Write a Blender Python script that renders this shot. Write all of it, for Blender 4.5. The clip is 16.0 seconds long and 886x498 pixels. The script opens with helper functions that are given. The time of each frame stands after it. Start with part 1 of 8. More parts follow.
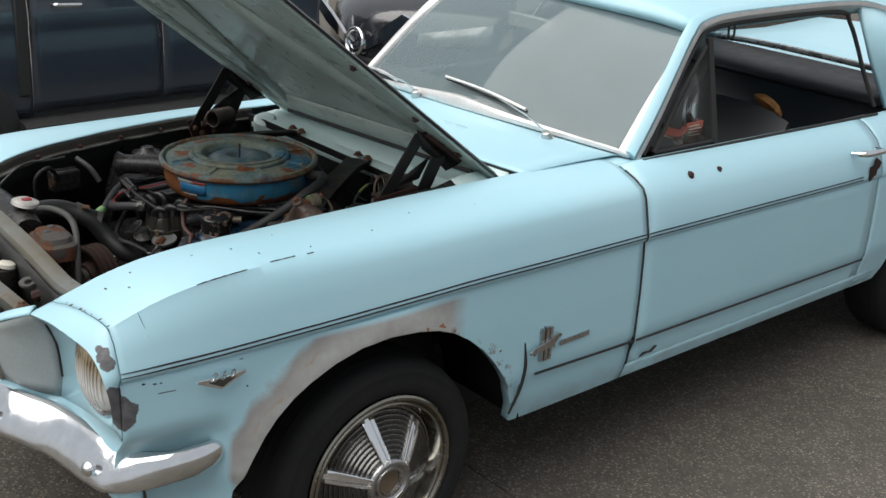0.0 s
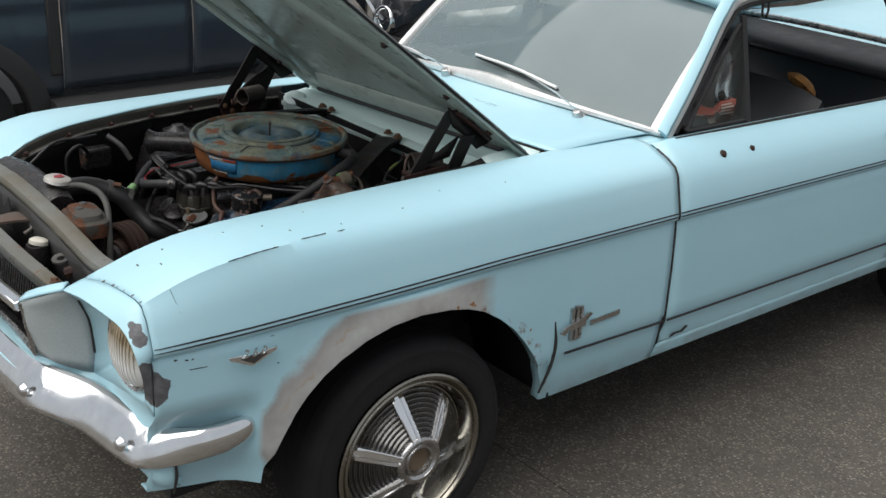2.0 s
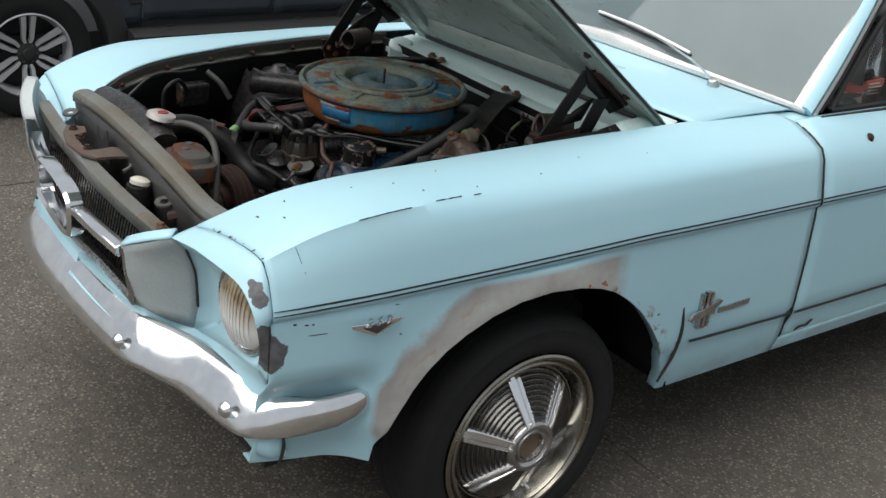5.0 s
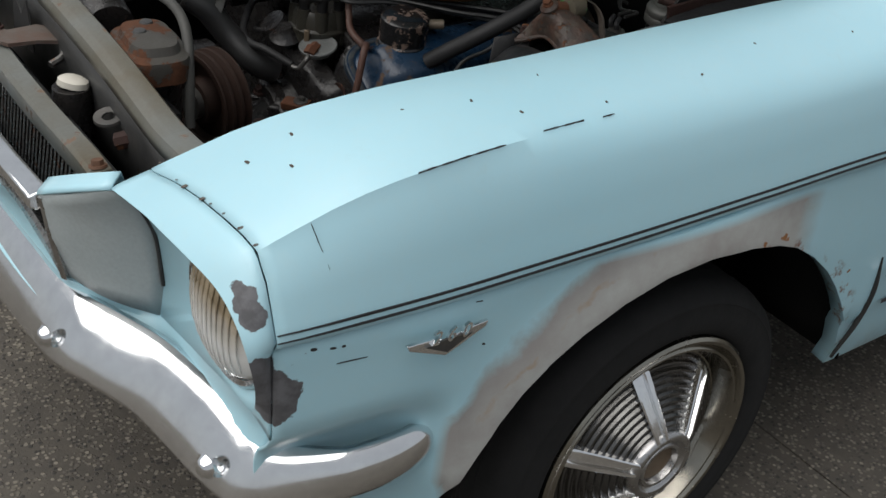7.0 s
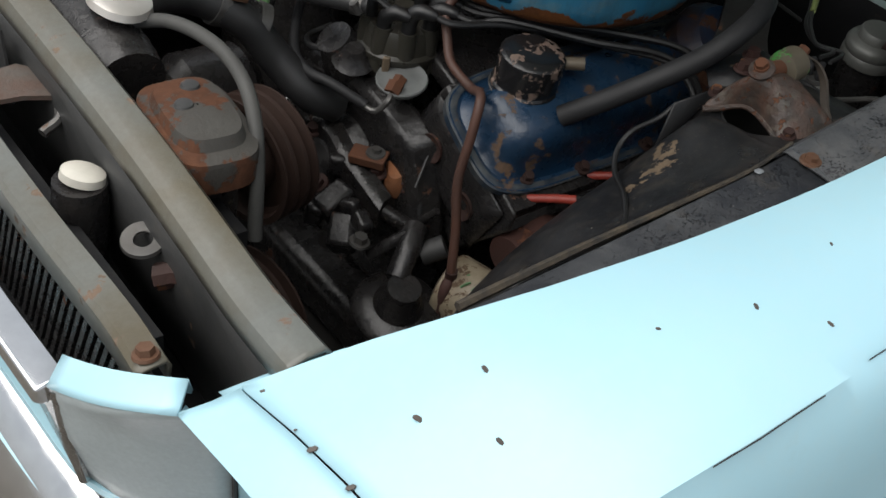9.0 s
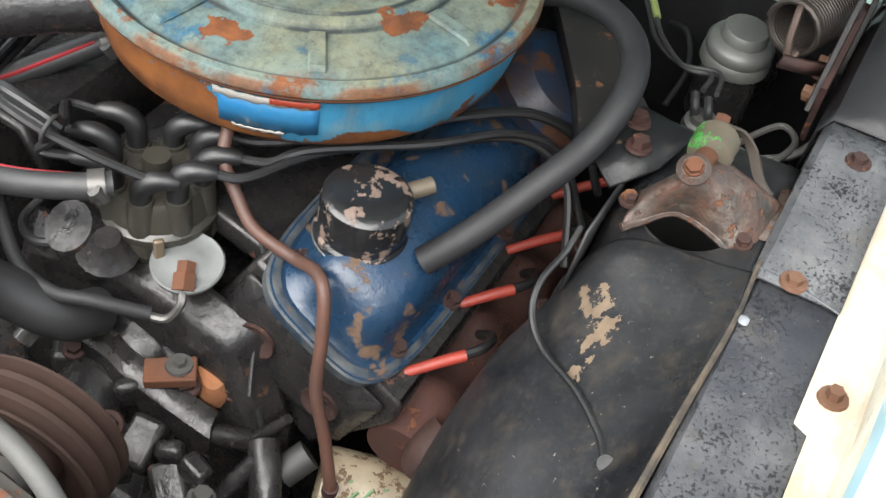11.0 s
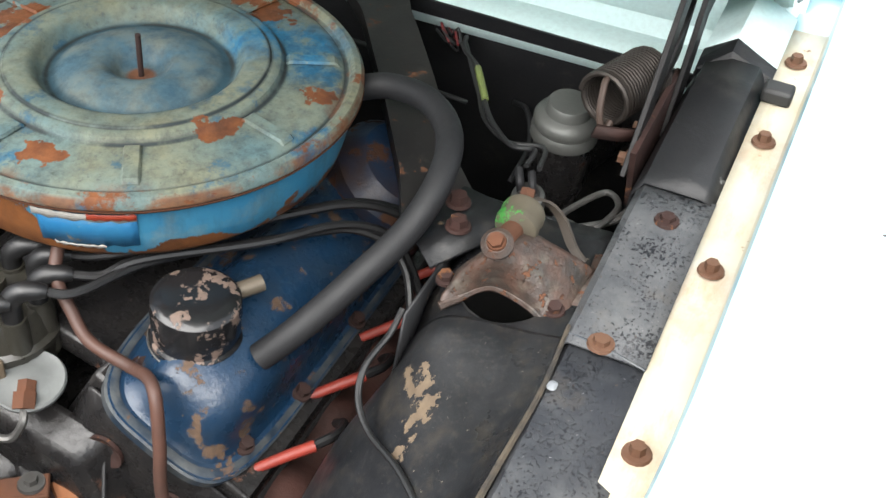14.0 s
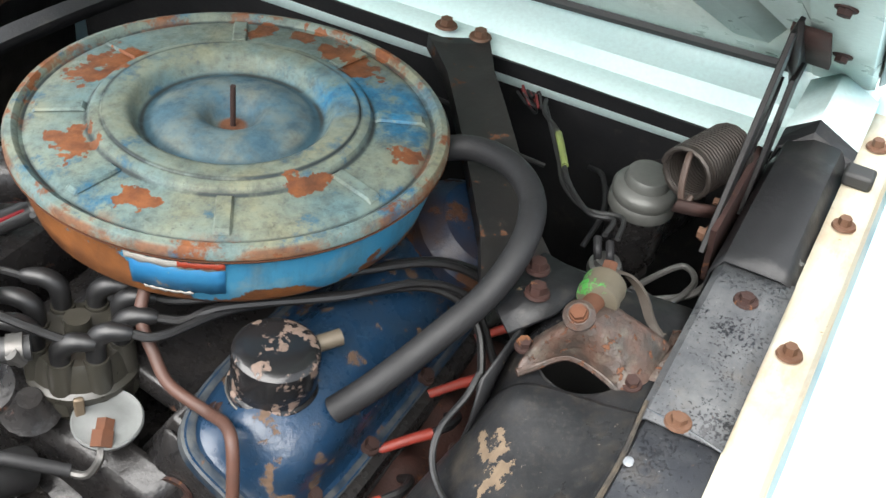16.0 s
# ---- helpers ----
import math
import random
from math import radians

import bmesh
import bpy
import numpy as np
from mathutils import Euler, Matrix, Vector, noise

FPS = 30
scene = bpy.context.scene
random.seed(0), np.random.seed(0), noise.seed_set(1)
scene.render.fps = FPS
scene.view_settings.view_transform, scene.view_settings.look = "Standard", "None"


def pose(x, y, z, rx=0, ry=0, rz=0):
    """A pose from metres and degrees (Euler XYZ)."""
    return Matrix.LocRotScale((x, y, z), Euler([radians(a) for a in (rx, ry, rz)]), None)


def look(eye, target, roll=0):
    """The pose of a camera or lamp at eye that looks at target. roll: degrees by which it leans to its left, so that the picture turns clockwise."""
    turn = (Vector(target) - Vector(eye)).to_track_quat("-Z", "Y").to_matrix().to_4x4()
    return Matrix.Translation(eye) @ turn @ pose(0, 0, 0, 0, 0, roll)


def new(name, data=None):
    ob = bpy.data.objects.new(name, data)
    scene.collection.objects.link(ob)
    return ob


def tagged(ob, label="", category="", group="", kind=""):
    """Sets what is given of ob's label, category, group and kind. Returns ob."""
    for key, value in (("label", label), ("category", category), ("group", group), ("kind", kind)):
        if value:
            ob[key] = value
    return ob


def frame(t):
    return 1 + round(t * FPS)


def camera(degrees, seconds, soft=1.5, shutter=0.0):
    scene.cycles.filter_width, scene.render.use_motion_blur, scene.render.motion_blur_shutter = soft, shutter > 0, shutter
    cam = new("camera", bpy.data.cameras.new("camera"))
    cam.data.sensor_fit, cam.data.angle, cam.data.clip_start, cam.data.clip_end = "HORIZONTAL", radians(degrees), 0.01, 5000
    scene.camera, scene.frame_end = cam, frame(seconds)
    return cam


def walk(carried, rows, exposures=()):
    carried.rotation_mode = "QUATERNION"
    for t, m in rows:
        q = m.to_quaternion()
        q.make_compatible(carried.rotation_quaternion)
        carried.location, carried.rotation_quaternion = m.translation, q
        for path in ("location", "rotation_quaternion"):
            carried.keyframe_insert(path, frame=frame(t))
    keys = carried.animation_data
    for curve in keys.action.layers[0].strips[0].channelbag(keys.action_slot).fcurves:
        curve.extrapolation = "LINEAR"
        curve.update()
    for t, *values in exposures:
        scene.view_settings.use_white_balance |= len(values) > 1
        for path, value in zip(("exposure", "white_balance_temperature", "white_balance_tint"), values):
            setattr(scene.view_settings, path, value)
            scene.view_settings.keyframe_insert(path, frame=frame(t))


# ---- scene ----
EXPOSURES = [(0, 0.07), (5.2, 0.07), (7.3, -0.20), (8.2, -0.15), (10.3, 0.8), (10.5, 0.9), (10.8, 1.75), (11, 2.05), (11.5, 2.45), (12, 2.75), (12.5, 2.75), (13, 2.48), (14, 1.88), (15, 1.68), (16, 2.1)]
cam = camera(41.91, 16.0)
# seconds, eye, yaw, pitch, roll
PATH = [
    (0, -1.6228, -2.7984, 1.9423, -41.843, -21.193, 3.737),
    (0.5, -1.6277, -2.7954, 1.9406, -41.227, -21.359, 3.476),
    (1, -1.6268, -2.7960, 1.9419, -40.909, -21.630, 3.294),
    (1.5, -1.6289, -2.7923, 1.9347, -40.735, -21.825, 3.489),
    (2, -1.6271, -2.7883, 1.9316, -40.504, -22.203, 3.451),
    (2.5, -1.6235, -2.7841, 1.9296, -40.522, -22.512, 3.172),
    (3, -1.6242, -2.7820, 1.9280, -40.605, -22.819, 3.940),
    (3.5, -1.6266, -2.7739, 1.9206, -40.663, -23.051, 4.034),
    (4, -1.6295, -2.7382, 1.9160, -40.330, -23.433, 4.613),
    (4.5, -1.6499, -2.6408, 1.8958, -40.028, -23.634, 5.409),
    (5, -1.6687, -2.4732, 1.8456, -39.160, -24.458, 7.055),
    (5.2, -1.6415, -2.3892, 1.8184, -38.526, -24.651, 8.355),
    (7.3, -1.1305, -1.6626, 1.5869, -39.393, -34.660, 5.575),
    (7.5, -1.0934, -1.6543, 1.5833, -39.545, -35.553, 4.946),
    (8, -1.0787, -1.5247, 1.5835, -39.994, -37.431, 5.709),
    (8.2, -1.0879, -1.4050, 1.5867, -40.512, -38.087, 7.420),
    (10.3, -0.9249, -0.6560, 1.5009, -58.705, -41.983, 10.141),
    (10.5, -0.8960, -0.6019, 1.5091, -62.489, -42.297, 8.566),
    (11, -0.8043, -0.5332, 1.5458, -69.083, -44.214, 10.888),
    (11.5, -0.7547, -0.5443, 1.5649, -68.422, -43.336, 10.440),
    (12, -0.7455, -0.5779, 1.5656, -67.846, -42.591, 9.295),
    (12.5, -0.7565, -0.6135, 1.5698, -68.299, -41.486, 7.266),
    (13, -0.7618, -0.6356, 1.5706, -69.212, -40.969, 7.513),
    (13.5, -0.7584, -0.6541, 1.5727, -69.478, -40.465, 6.507),
    (14, -0.7607, -0.6679, 1.5801, -69.407, -39.825, 5.624),
    (14.5, -0.7619, -0.6678, 1.5824, -69.495, -39.532, 6.147),
    (15, -0.7609, -0.6674, 1.5854, -68.669, -39.103, 5.620),
    (15.5, -0.7617, -0.6516, 1.5936, -67.914, -39.053, 6.610),
    (16, -0.7754, -0.6259, 1.6045, -66.850, -38.203, 7.442),
]


def carried_pose(x, y, z, yaw, pitch, roll):
    return pose(x, y, z, 90 + pitch, 0, yaw) @ pose(0, 0, 0, 0, 0, roll)


walk(cam, [(r[0], carried_pose(*r[1:])) for r in PATH], EXPOSURES)

# ---- sky and sun: a bright overcast day ----
world = bpy.data.worlds.new("sky")
scene.world = world
world.use_nodes = True
wn = world.node_tree.nodes
sky = wn.new("ShaderNodeTexSky")
sky.sky_type, sky.sun_disc, sky.sun_elevation, sky.sun_rotation = "NISHITA", False, radians(79), radians(12)
sky.air_density, sky.dust_density, sky.ozone_density = 1.0, 4.0, 1.0
soft_sky = wn.new("ShaderNodeMix")
soft_sky.data_type, soft_sky.inputs["Factor"].default_value = "RGBA", 0.75
soft_sky.inputs["B"].default_value = (8.5, 8.9, 9.3, 1)
world.node_tree.links.new(sky.outputs["Color"], soft_sky.inputs["A"])
world.node_tree.links.new(soft_sky.outputs["Result"], wn["Background"].inputs["Color"])
wn["Background"].inputs["Strength"].default_value = 0.066
sun = new("sun", bpy.data.lights.new("sun", "SUN"))
sun.data.energy, sun.data.angle, sun.data.color = 4.0, radians(80), (1.0, 0.97, 0.93)
sun.matrix_world = look((-2.5, 0.5, 5.0), (0, 0, 0))


# ---- materials ----
def nodes_of(name):
    m = bpy.data.materials.new(name)
    m.use_nodes = True
    nt = m.node_tree
    return m, nt, nt.nodes["Principled BSDF"]


def noise_node(nt, scale, detail=6.0, rough=0.6, coord="Object", stretch=None):
    tc = nt.nodes.new("ShaderNodeTexCoord")
    n = nt.nodes.new("ShaderNodeTexNoise")
    n.inputs["Scale"].default_value, n.inputs["Detail"].default_value, n.inputs["Roughness"].default_value = scale, detail, rough
    if stretch:
        mp = nt.nodes.new("ShaderNodeMapping")
        mp.inputs["Scale"].default_value = stretch
        nt.links.new(tc.outputs[coord], mp.inputs["Vector"])
        nt.links.new(mp.outputs["Vector"], n.inputs["Vector"])
    else:
        nt.links.new(tc.outputs[coord], n.inputs["Vector"])
    return n.outputs["Fac"]


def ramp(nt, value, lo, hi):
    r = nt.nodes.new("ShaderNodeMapRange")
    r.inputs["From Min"].default_value, r.inputs["From Max"].default_value = lo, hi
    nt.links.new(value, r.inputs["Value"])
    return r.outputs["Result"]


def arith(nt, op, a, b=None):
    m = nt.nodes.new("ShaderNodeMath")
    m.operation = op
    for k, v in enumerate((a, b)):
        if v is None:
            continue
        if isinstance(v, (int, float)):
            m.inputs[k].default_value = v
        else:
            nt.links.new(v, m.inputs[k])
    return m.outputs[0]


def blend(nt, fac, a, b):
    m = nt.nodes.new("ShaderNodeMix")
    m.data_type = "RGBA"
    if isinstance(fac, (int, float)):
        m.inputs["Factor"].default_value = fac
    else:
        nt.links.new(fac, m.inputs["Factor"])
    for k, v in (("A", a), ("B", b)):
        if isinstance(v, tuple):
            m.inputs[k].default_value = (*v[:3], 1)
        else:
            nt.links.new(v, m.inputs[k])
    return m.outputs["Result"]


def surface(name, base, rough=0.5, metal=0.0, second=None, scale=9.0, spread=0.5, wear=None, wear_at=0.62, wear_scale=14.0,
            wear_rough=0.85, bump=0.15, bump_scale=160.0, coat=0.0, dust=None, dust_at=0.55, dust_scale=5.0, rough_var=0.12, gloss=0.5):
    """A painted, rusted or dirty surface: base colour drifting to a second one, worn through to a third, with dust and fine relief."""
    m, nt, p = nodes_of(name)
    col = blend(nt, ramp(nt, noise_node(nt, scale), 0.5 - spread / 2, 0.5 + spread / 2), tuple(base), tuple(second or [c * 0.8 for c in base]))
    fine = noise_node(nt, bump_scale, 4.0)
    col = blend(nt, ramp(nt, fine, 0.2, 0.9), col, blend(nt, 0.22, col, (0.02, 0.02, 0.02)))
    rg = ramp(nt, noise_node(nt, scale * 2.3), 0.3, 0.7)
    rough_out = arith(nt, "ADD", arith(nt, "MULTIPLY", rg, rough_var), rough - rough_var / 2)
    if dust:
        col = blend(nt, arith(nt, "MULTIPLY", ramp(nt, noise_node(nt, dust_scale, 8.0, 0.7), dust_at, dust_at + 0.25), 0.85), col, dust)
    height = fine
    if wear:
        mask = ramp(nt, noise_node(nt, wear_scale, 9.0, 0.68), wear_at, wear_at + 0.025)
        wcol = blend(nt, ramp(nt, noise_node(nt, wear_scale * 5), 0.3, 0.7), tuple(wear), tuple(c * 0.55 for c in wear))
        col = blend(nt, mask, col, wcol)
        rough_out = arith(nt, "ADD", arith(nt, "MULTIPLY", arith(nt, "SUBTRACT", wear_rough, rough_out), mask), rough_out)
        if metal:
            nt.links.new(arith(nt, "MULTIPLY", arith(nt, "SUBTRACT", 1.0, mask), metal), p.inputs["Metallic"])
        height = arith(nt, "SUBTRACT", fine, arith(nt, "MULTIPLY", mask, 0.6))
    else:
        p.inputs["Metallic"].default_value = metal
    nt.links.new(col, p.inputs["Base Color"])
    nt.links.new(rough_out, p.inputs["Roughness"])
    p.inputs["Specular IOR Level"].default_value = gloss
    p.inputs["Coat Weight"].default_value = coat
    b = nt.nodes.new("ShaderNodeBump")
    b.inputs["Strength"].default_value, b.inputs["Distance"].default_value = bump, 0.002
    nt.links.new(height, b.inputs["Height"])
    nt.links.new(b.outputs["Normal"], p.inputs["Normal"])
    return m


def plain(name, base, rough=0.5, metal=0.0, emit=0.0, coat=0.0):
    m, nt, p = nodes_of(name)
    n = noise_node(nt, 40)
    nt.links.new(blend(nt, ramp(nt, n, 0.3, 0.7), tuple(base), tuple(c * 0.82 for c in base)), p.inputs["Base Color"])
    p.inputs["Roughness"].default_value, p.inputs["Metallic"].default_value, p.inputs["Coat Weight"].default_value = rough, metal, coat
    return m


def glass(name, tint=(0.9, 0.95, 0.95), rough=0.0, clear=0.75, film_colour=(0.50, 0.56, 0.55)):
    m, nt, p = nodes_of(name)
    p.inputs["Base Color"].default_value = (0.02, 0.025, 0.025, 1)
    p.inputs["Roughness"].default_value = 0.03
    tr = nt.nodes.new("ShaderNodeBsdfTransparent")
    tr.inputs["Color"].default_value = (*tint, 1)
    gl = nt.nodes.new("ShaderNodeBsdfGlossy")
    gl.inputs["Roughness"].default_value = 0.03 + rough
    fr = nt.nodes.new("ShaderNodeFresnel")
    fr.inputs["IOR"].default_value = 1.52
    # Diffuse film; on the windshield its tone stands for sky reflection and dust.
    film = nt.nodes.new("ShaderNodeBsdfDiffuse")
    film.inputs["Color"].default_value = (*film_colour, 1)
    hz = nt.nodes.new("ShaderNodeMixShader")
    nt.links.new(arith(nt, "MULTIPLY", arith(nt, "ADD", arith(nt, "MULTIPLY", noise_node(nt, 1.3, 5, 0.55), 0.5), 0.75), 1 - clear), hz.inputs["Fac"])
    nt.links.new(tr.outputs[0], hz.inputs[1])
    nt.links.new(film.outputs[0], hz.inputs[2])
    mx = nt.nodes.new("ShaderNodeMixShader")
    nt.links.new(fr.outputs[0], mx.inputs["Fac"])
    nt.links.new(hz.outputs[0], mx.inputs[1])
    nt.links.new(gl.outputs[0], mx.inputs[2])
    nt.links.new(mx.outputs[0], nt.nodes["Material Output"].inputs["Surface"])
    return m


def spot(nt, centre, radius, soft=0.25, wob=0.5, scale=18.0):
    """A mask about a place, with a ragged outline."""
    tc = nt.nodes.new("ShaderNodeTexCoord")
    d = nt.nodes.new("ShaderNodeVectorMath")
    d.operation = "DISTANCE"
    nt.links.new(tc.outputs["Object"], d.inputs[0])
    d.inputs[1].default_value = centre
    n = noise_node(nt, scale, 6, 0.6)
    r = arith(nt, "ADD", d.outputs["Value"], arith(nt, "MULTIPLY", arith(nt, "SUBTRACT", n, 0.5), radius * 2 * wob))
    return ramp(nt, r, radius * (1 + soft / 2), radius * (1 - soft / 2))


BLUE = (0.335, 0.565, 0.655)


def body_paint():
    """Faded pale blue enamel, thin on the shoulder, bare primer round the arch and dark bare patches by the headlight."""
    m, nt, p = nodes_of("pale blue car paint")
    col = blend(nt, ramp(nt, noise_node(nt, 2.2, 4), 0.3, 0.75), BLUE, (0.375, 0.595, 0.675))
    col = blend(nt, arith(nt, "MULTIPLY", ramp(nt, noise_node(nt, 60, 8, 0.7), 0.45, 0.8), 0.18), col, (0.45, 0.55, 0.55))
    grime = ramp(nt, noise_node(nt, 9, 8, 0.75), 0.60, 0.75)
    col = blend(nt, arith(nt, "MULTIPLY", grime, 0.10), col, (0.25, 0.22, 0.17))
    # primer round the wheel arch, only on the outer skin
    tc = nt.nodes.new("ShaderNodeTexCoord")
    sep = nt.nodes.new("ShaderNodeSeparateXYZ")
    nt.links.new(tc.outputs["Object"], sep.inputs[0])
    outer = ramp(nt, sep.outputs["Y"], -0.83, -0.84)
    dx = arith(nt, "SUBTRACT", sep.outputs["X"], 0.0)
    dz = arith(nt, "SUBTRACT", sep.outputs["Z"], 0.29)
    r = arith(nt, "SQRT", arith(nt, "ADD", arith(nt, "MULTIPLY", dx, dx), arith(nt, "MULTIPLY", dz, dz)))
    r = arith(nt, "ADD", r, arith(nt, "MULTIPLY", arith(nt, "SUBTRACT", noise_node(nt, 7, 5, 0.6), 0.5), 0.10))
    ang = ramp(nt, arith(nt, "ADD", sep.outputs["X"], arith(nt, "MULTIPLY", noise_node(nt, 11), 0.06)), 0.24, 0.18)
    front = arith(nt, "MULTIPLY", ramp(nt, sep.outputs["X"], -0.50, -0.47), ramp(nt, sep.outputs["Z"], 0.793, 0.781))
    prim = arith(nt, "MULTIPLY", arith(nt, "MULTIPLY", ramp(nt, r, 0.562, 0.538), ang), arith(nt, "MULTIPLY", outer, front))
    pcol = blend(nt, ramp(nt, noise_node(nt, 13, 6, 0.65), 0.35, 0.7), (0.30, 0.27, 0.25), (0.40, 0.40, 0.38))
    pcol = blend(nt, arith(nt, "MULTIPLY", ramp(nt, r, 0.485, 0.545), 0.75), pcol, (0.235, 0.20, 0.185))
    run = arith(nt, "MULTIPLY", arith(nt, "MULTIPLY", ramp(nt, r, 0.506, 0.511), ramp(nt, r, 0.519, 0.514)), ramp(nt, noise_node(nt, 9, 5, 0.6), 0.50, 0.60))
    pcol = blend(nt, arith(nt, "MULTIPLY", run, 0.7), pcol, (0.30, 0.185, 0.085))
    col = blend(nt, arith(nt, "MULTIPLY", prim, 0.92), col, pcol)
    edge = arith(nt, "MULTIPLY", ramp(nt, r, 0.455, 0.44), arith(nt, "MULTIPLY", outer, ramp(nt, noise_node(nt, 26, 7, 0.7), 0.55, 0.64)))
    col = blend(nt, edge, col, (0.16, 0.06, 0.025))
    dark = None
    for c, rad in (((-0.742, -0.782, 0.868), 0.015), ((-0.736, -0.795, 0.856), 0.019), ((-0.728, -0.806, 0.840), 0.018), ((-0.728, -0.812, 0.768), 0.024), ((-0.722, -0.812, 0.735), 0.032), ((-0.708, -0.818, 0.728), 0.034), ((-0.716, -0.802, 0.708), 0.026), ((-0.700, -0.815, 0.700), 0.024)):
        s = spot(nt, c, rad, 0.06, 0.7, 36)
        dark = s if dark is None else arith(nt, "MAXIMUM", dark, s)
    col = blend(nt, dark, col, blend(nt, ramp(nt, noise_node(nt, 40), 0.4, 0.6), (0.07, 0.07, 0.075), (0.12, 0.12, 0.13)))
    rust = spot(nt, (-0.676, -0.832, 0.762), 0.017, 0.06, 1.1, 45)
    for c, rad in (((0.123, -0.868, 0.729), 0.007), ((0.131, -0.868, 0.724), 0.004), ((0.071, -0.868, 0.731), 0.006), ((0.182, -0.868, 0.690), 0.004), ((0.235, -0.868, 0.742), 0.0022), ((0.335, -0.868, 0.60), 0.004), ((0.345, -0.868, 0.57), 0.003)):
        rust = arith(nt, "MAXIMUM", rust, spot(nt, c, rad, 0.1, 1.6, 120))
    col = blend(nt, rust, col, blend(nt, ramp(nt, sep.outputs["X"], -0.2, 0.0), (0.11, 0.035, 0.022), (0.24, 0.10, 0.03)))
    # thin chips along the seams and lower edges
    chips = arith(nt, "MULTIPLY", ramp(nt, noise_node(nt, 34, 8, 0.72), 0.70, 0.715), ramp(nt, sep.outputs["Z"], 0.42, 0.36))
    col = blend(nt, chips, col, (0.06, 0.05, 0.045))
    lowdirt = arith(nt, "MULTIPLY", ramp(nt, noise_node(nt, 12, 8, 0.7), 0.42, 0.7), ramp(nt, sep.outputs["Z"], 0.43, 0.345))
    col = blend(nt, arith(nt, "MULTIPLY", lowdirt, 0.5), col, (0.22, 0.18, 0.13))
    nt.links.new(col, p.inputs["Base Color"])
    bare = arith(nt, "MAXIMUM", prim, dark)
    nt.links.new(arith(nt, "ADD", 0.33, arith(nt, "ADD", arith(nt, "MULTIPLY", bare, 0.25), arith(nt, "MULTIPLY", ramp(nt, noise_node(nt, 8), 0.3, 0.7), 0.08))), p.inputs["Roughness"])
    p.inputs["Coat Weight"].default_value, p.inputs["Coat Roughness"].default_value = 0.20, 0.22
    b = nt.nodes.new("ShaderNodeBump")
    b.inputs["Strength"].default_value, b.inputs["Distance"].default_value = 0.10, 0.002
    nt.links.new(arith(nt, "ADD", noise_node(nt, 3.5, 2), arith(nt, "MULTIPLY", noise_node(nt, 220, 3), 0.05)), b.inputs["Height"])
    nt.links.new(b.outputs["Normal"], p.inputs["Normal"])
    return m


PAINT = body_paint()
PAINT_INNER = surface("pale green hood underside", (0.52, 0.62, 0.57), 0.30, second=(0.38, 0.44, 0.40), scale=5, wear=(0.12, 0.085, 0.06), wear_at=0.74, wear_scale=16, bump=0.15, dust=(0.24, 0.25, 0.22), dust_at=0.56, dust_scale=7)
# Cowl colour is body blue painted paler, making up for light missing under the hood.
PAINT_COWL = surface("blue cowl paint with light added", (0.58, 0.77, 0.765), 0.35, second=(0.64, 0.77, 0.75), scale=5, wear=(0.17, 0.10, 0.05), wear_at=0.74, wear_scale=12, bump=0.08, dust=(0.42, 0.40, 0.34), dust_at=0.68)


def flange_paint():
    """Cream paint with orange rust runs along the edges and about the bolts."""
    m, nt, p = nodes_of("worn cream flange paint")
    col = blend(nt, ramp(nt, noise_node(nt, 10, 6), 0.35, 0.7), (0.47, 0.47, 0.41), (0.45, 0.40, 0.29))
    run = ramp(nt, noise_node(nt, 24, 7, 0.7, stretch=(0.35, 1.0, 1.0)), 0.52, 0.70)
    col = blend(nt, arith(nt, "MULTIPLY", run, 0.55), col, (0.33, 0.20, 0.085))
    for x, r in ((-0.34, 0.022), (-0.149, 0.024), (0.045, 0.026), (0.0, 0.017), (0.25, 0.024), (0.425, 0.02), (-0.25, 0.02)):
        col = blend(nt, arith(nt, "MULTIPLY", spot(nt, (x, -0.613, flange_level(x)), r, 1.0, 1.6, 60), 0.30), col, (0.36, 0.17, 0.06))
    deep = ramp(nt, noise_node(nt, 40, 8, 0.7), 0.66, 0.70)
    col = blend(nt, deep, col, (0.16, 0.075, 0.03))
    nt.links.new(col, p.inputs["Base Color"])
    p.inputs["Roughness"].default_value = 0.5
    b = nt.nodes.new("ShaderNodeBump")
    b.inputs["Strength"].default_value, b.inputs["Distance"].default_value = 0.2, 0.002
    nt.links.new(arith(nt, "SUBTRACT", noise_node(nt, 90, 4), deep), b.inputs["Height"])
    nt.links.new(b.outputs["Normal"], p.inputs["Normal"])
    return m


def flange_level(x):
    return 0.905 + 0.09 * x + 0.006


FLANGE = flange_paint()
CHROME = surface("scuffed chrome", (0.92, 0.93, 0.94), 0.12, 1.0, second=(0.84, 0.85, 0.86), scale=7, bump=0.02, bump_scale=18, rough_var=0.14, wear=(0.40, 0.36, 0.32), wear_at=0.80, wear_scale=55, wear_rough=0.4)
DULL_CHROME = surface("dull pitted chrome", (0.60, 0.60, 0.60), 0.28, 1.0, second=(0.42, 0.41, 0.40), scale=12, bump=0.10, rough_var=0.2, wear=(0.22, 0.15, 0.10), wear_at=0.66, wear_scale=35)
COVER_RIM = surface("wheel cover chrome, yellowed", (0.38, 0.36, 0.31), 0.22, 1.0, second=(0.26, 0.245, 0.21), scale=9, bump=0.06, rough_var=0.2, wear=(0.16, 0.12, 0.08), wear_at=0.70, wear_scale=30)
COVER_RIBS = surface("grey ribbed cover", (0.19, 0.19, 0.186), 0.24, 0.95, second=(0.10, 0.097, 0.093), scale=16, bump=0.08, dust=(0.10, 0.085, 0.07), dust_at=0.60)
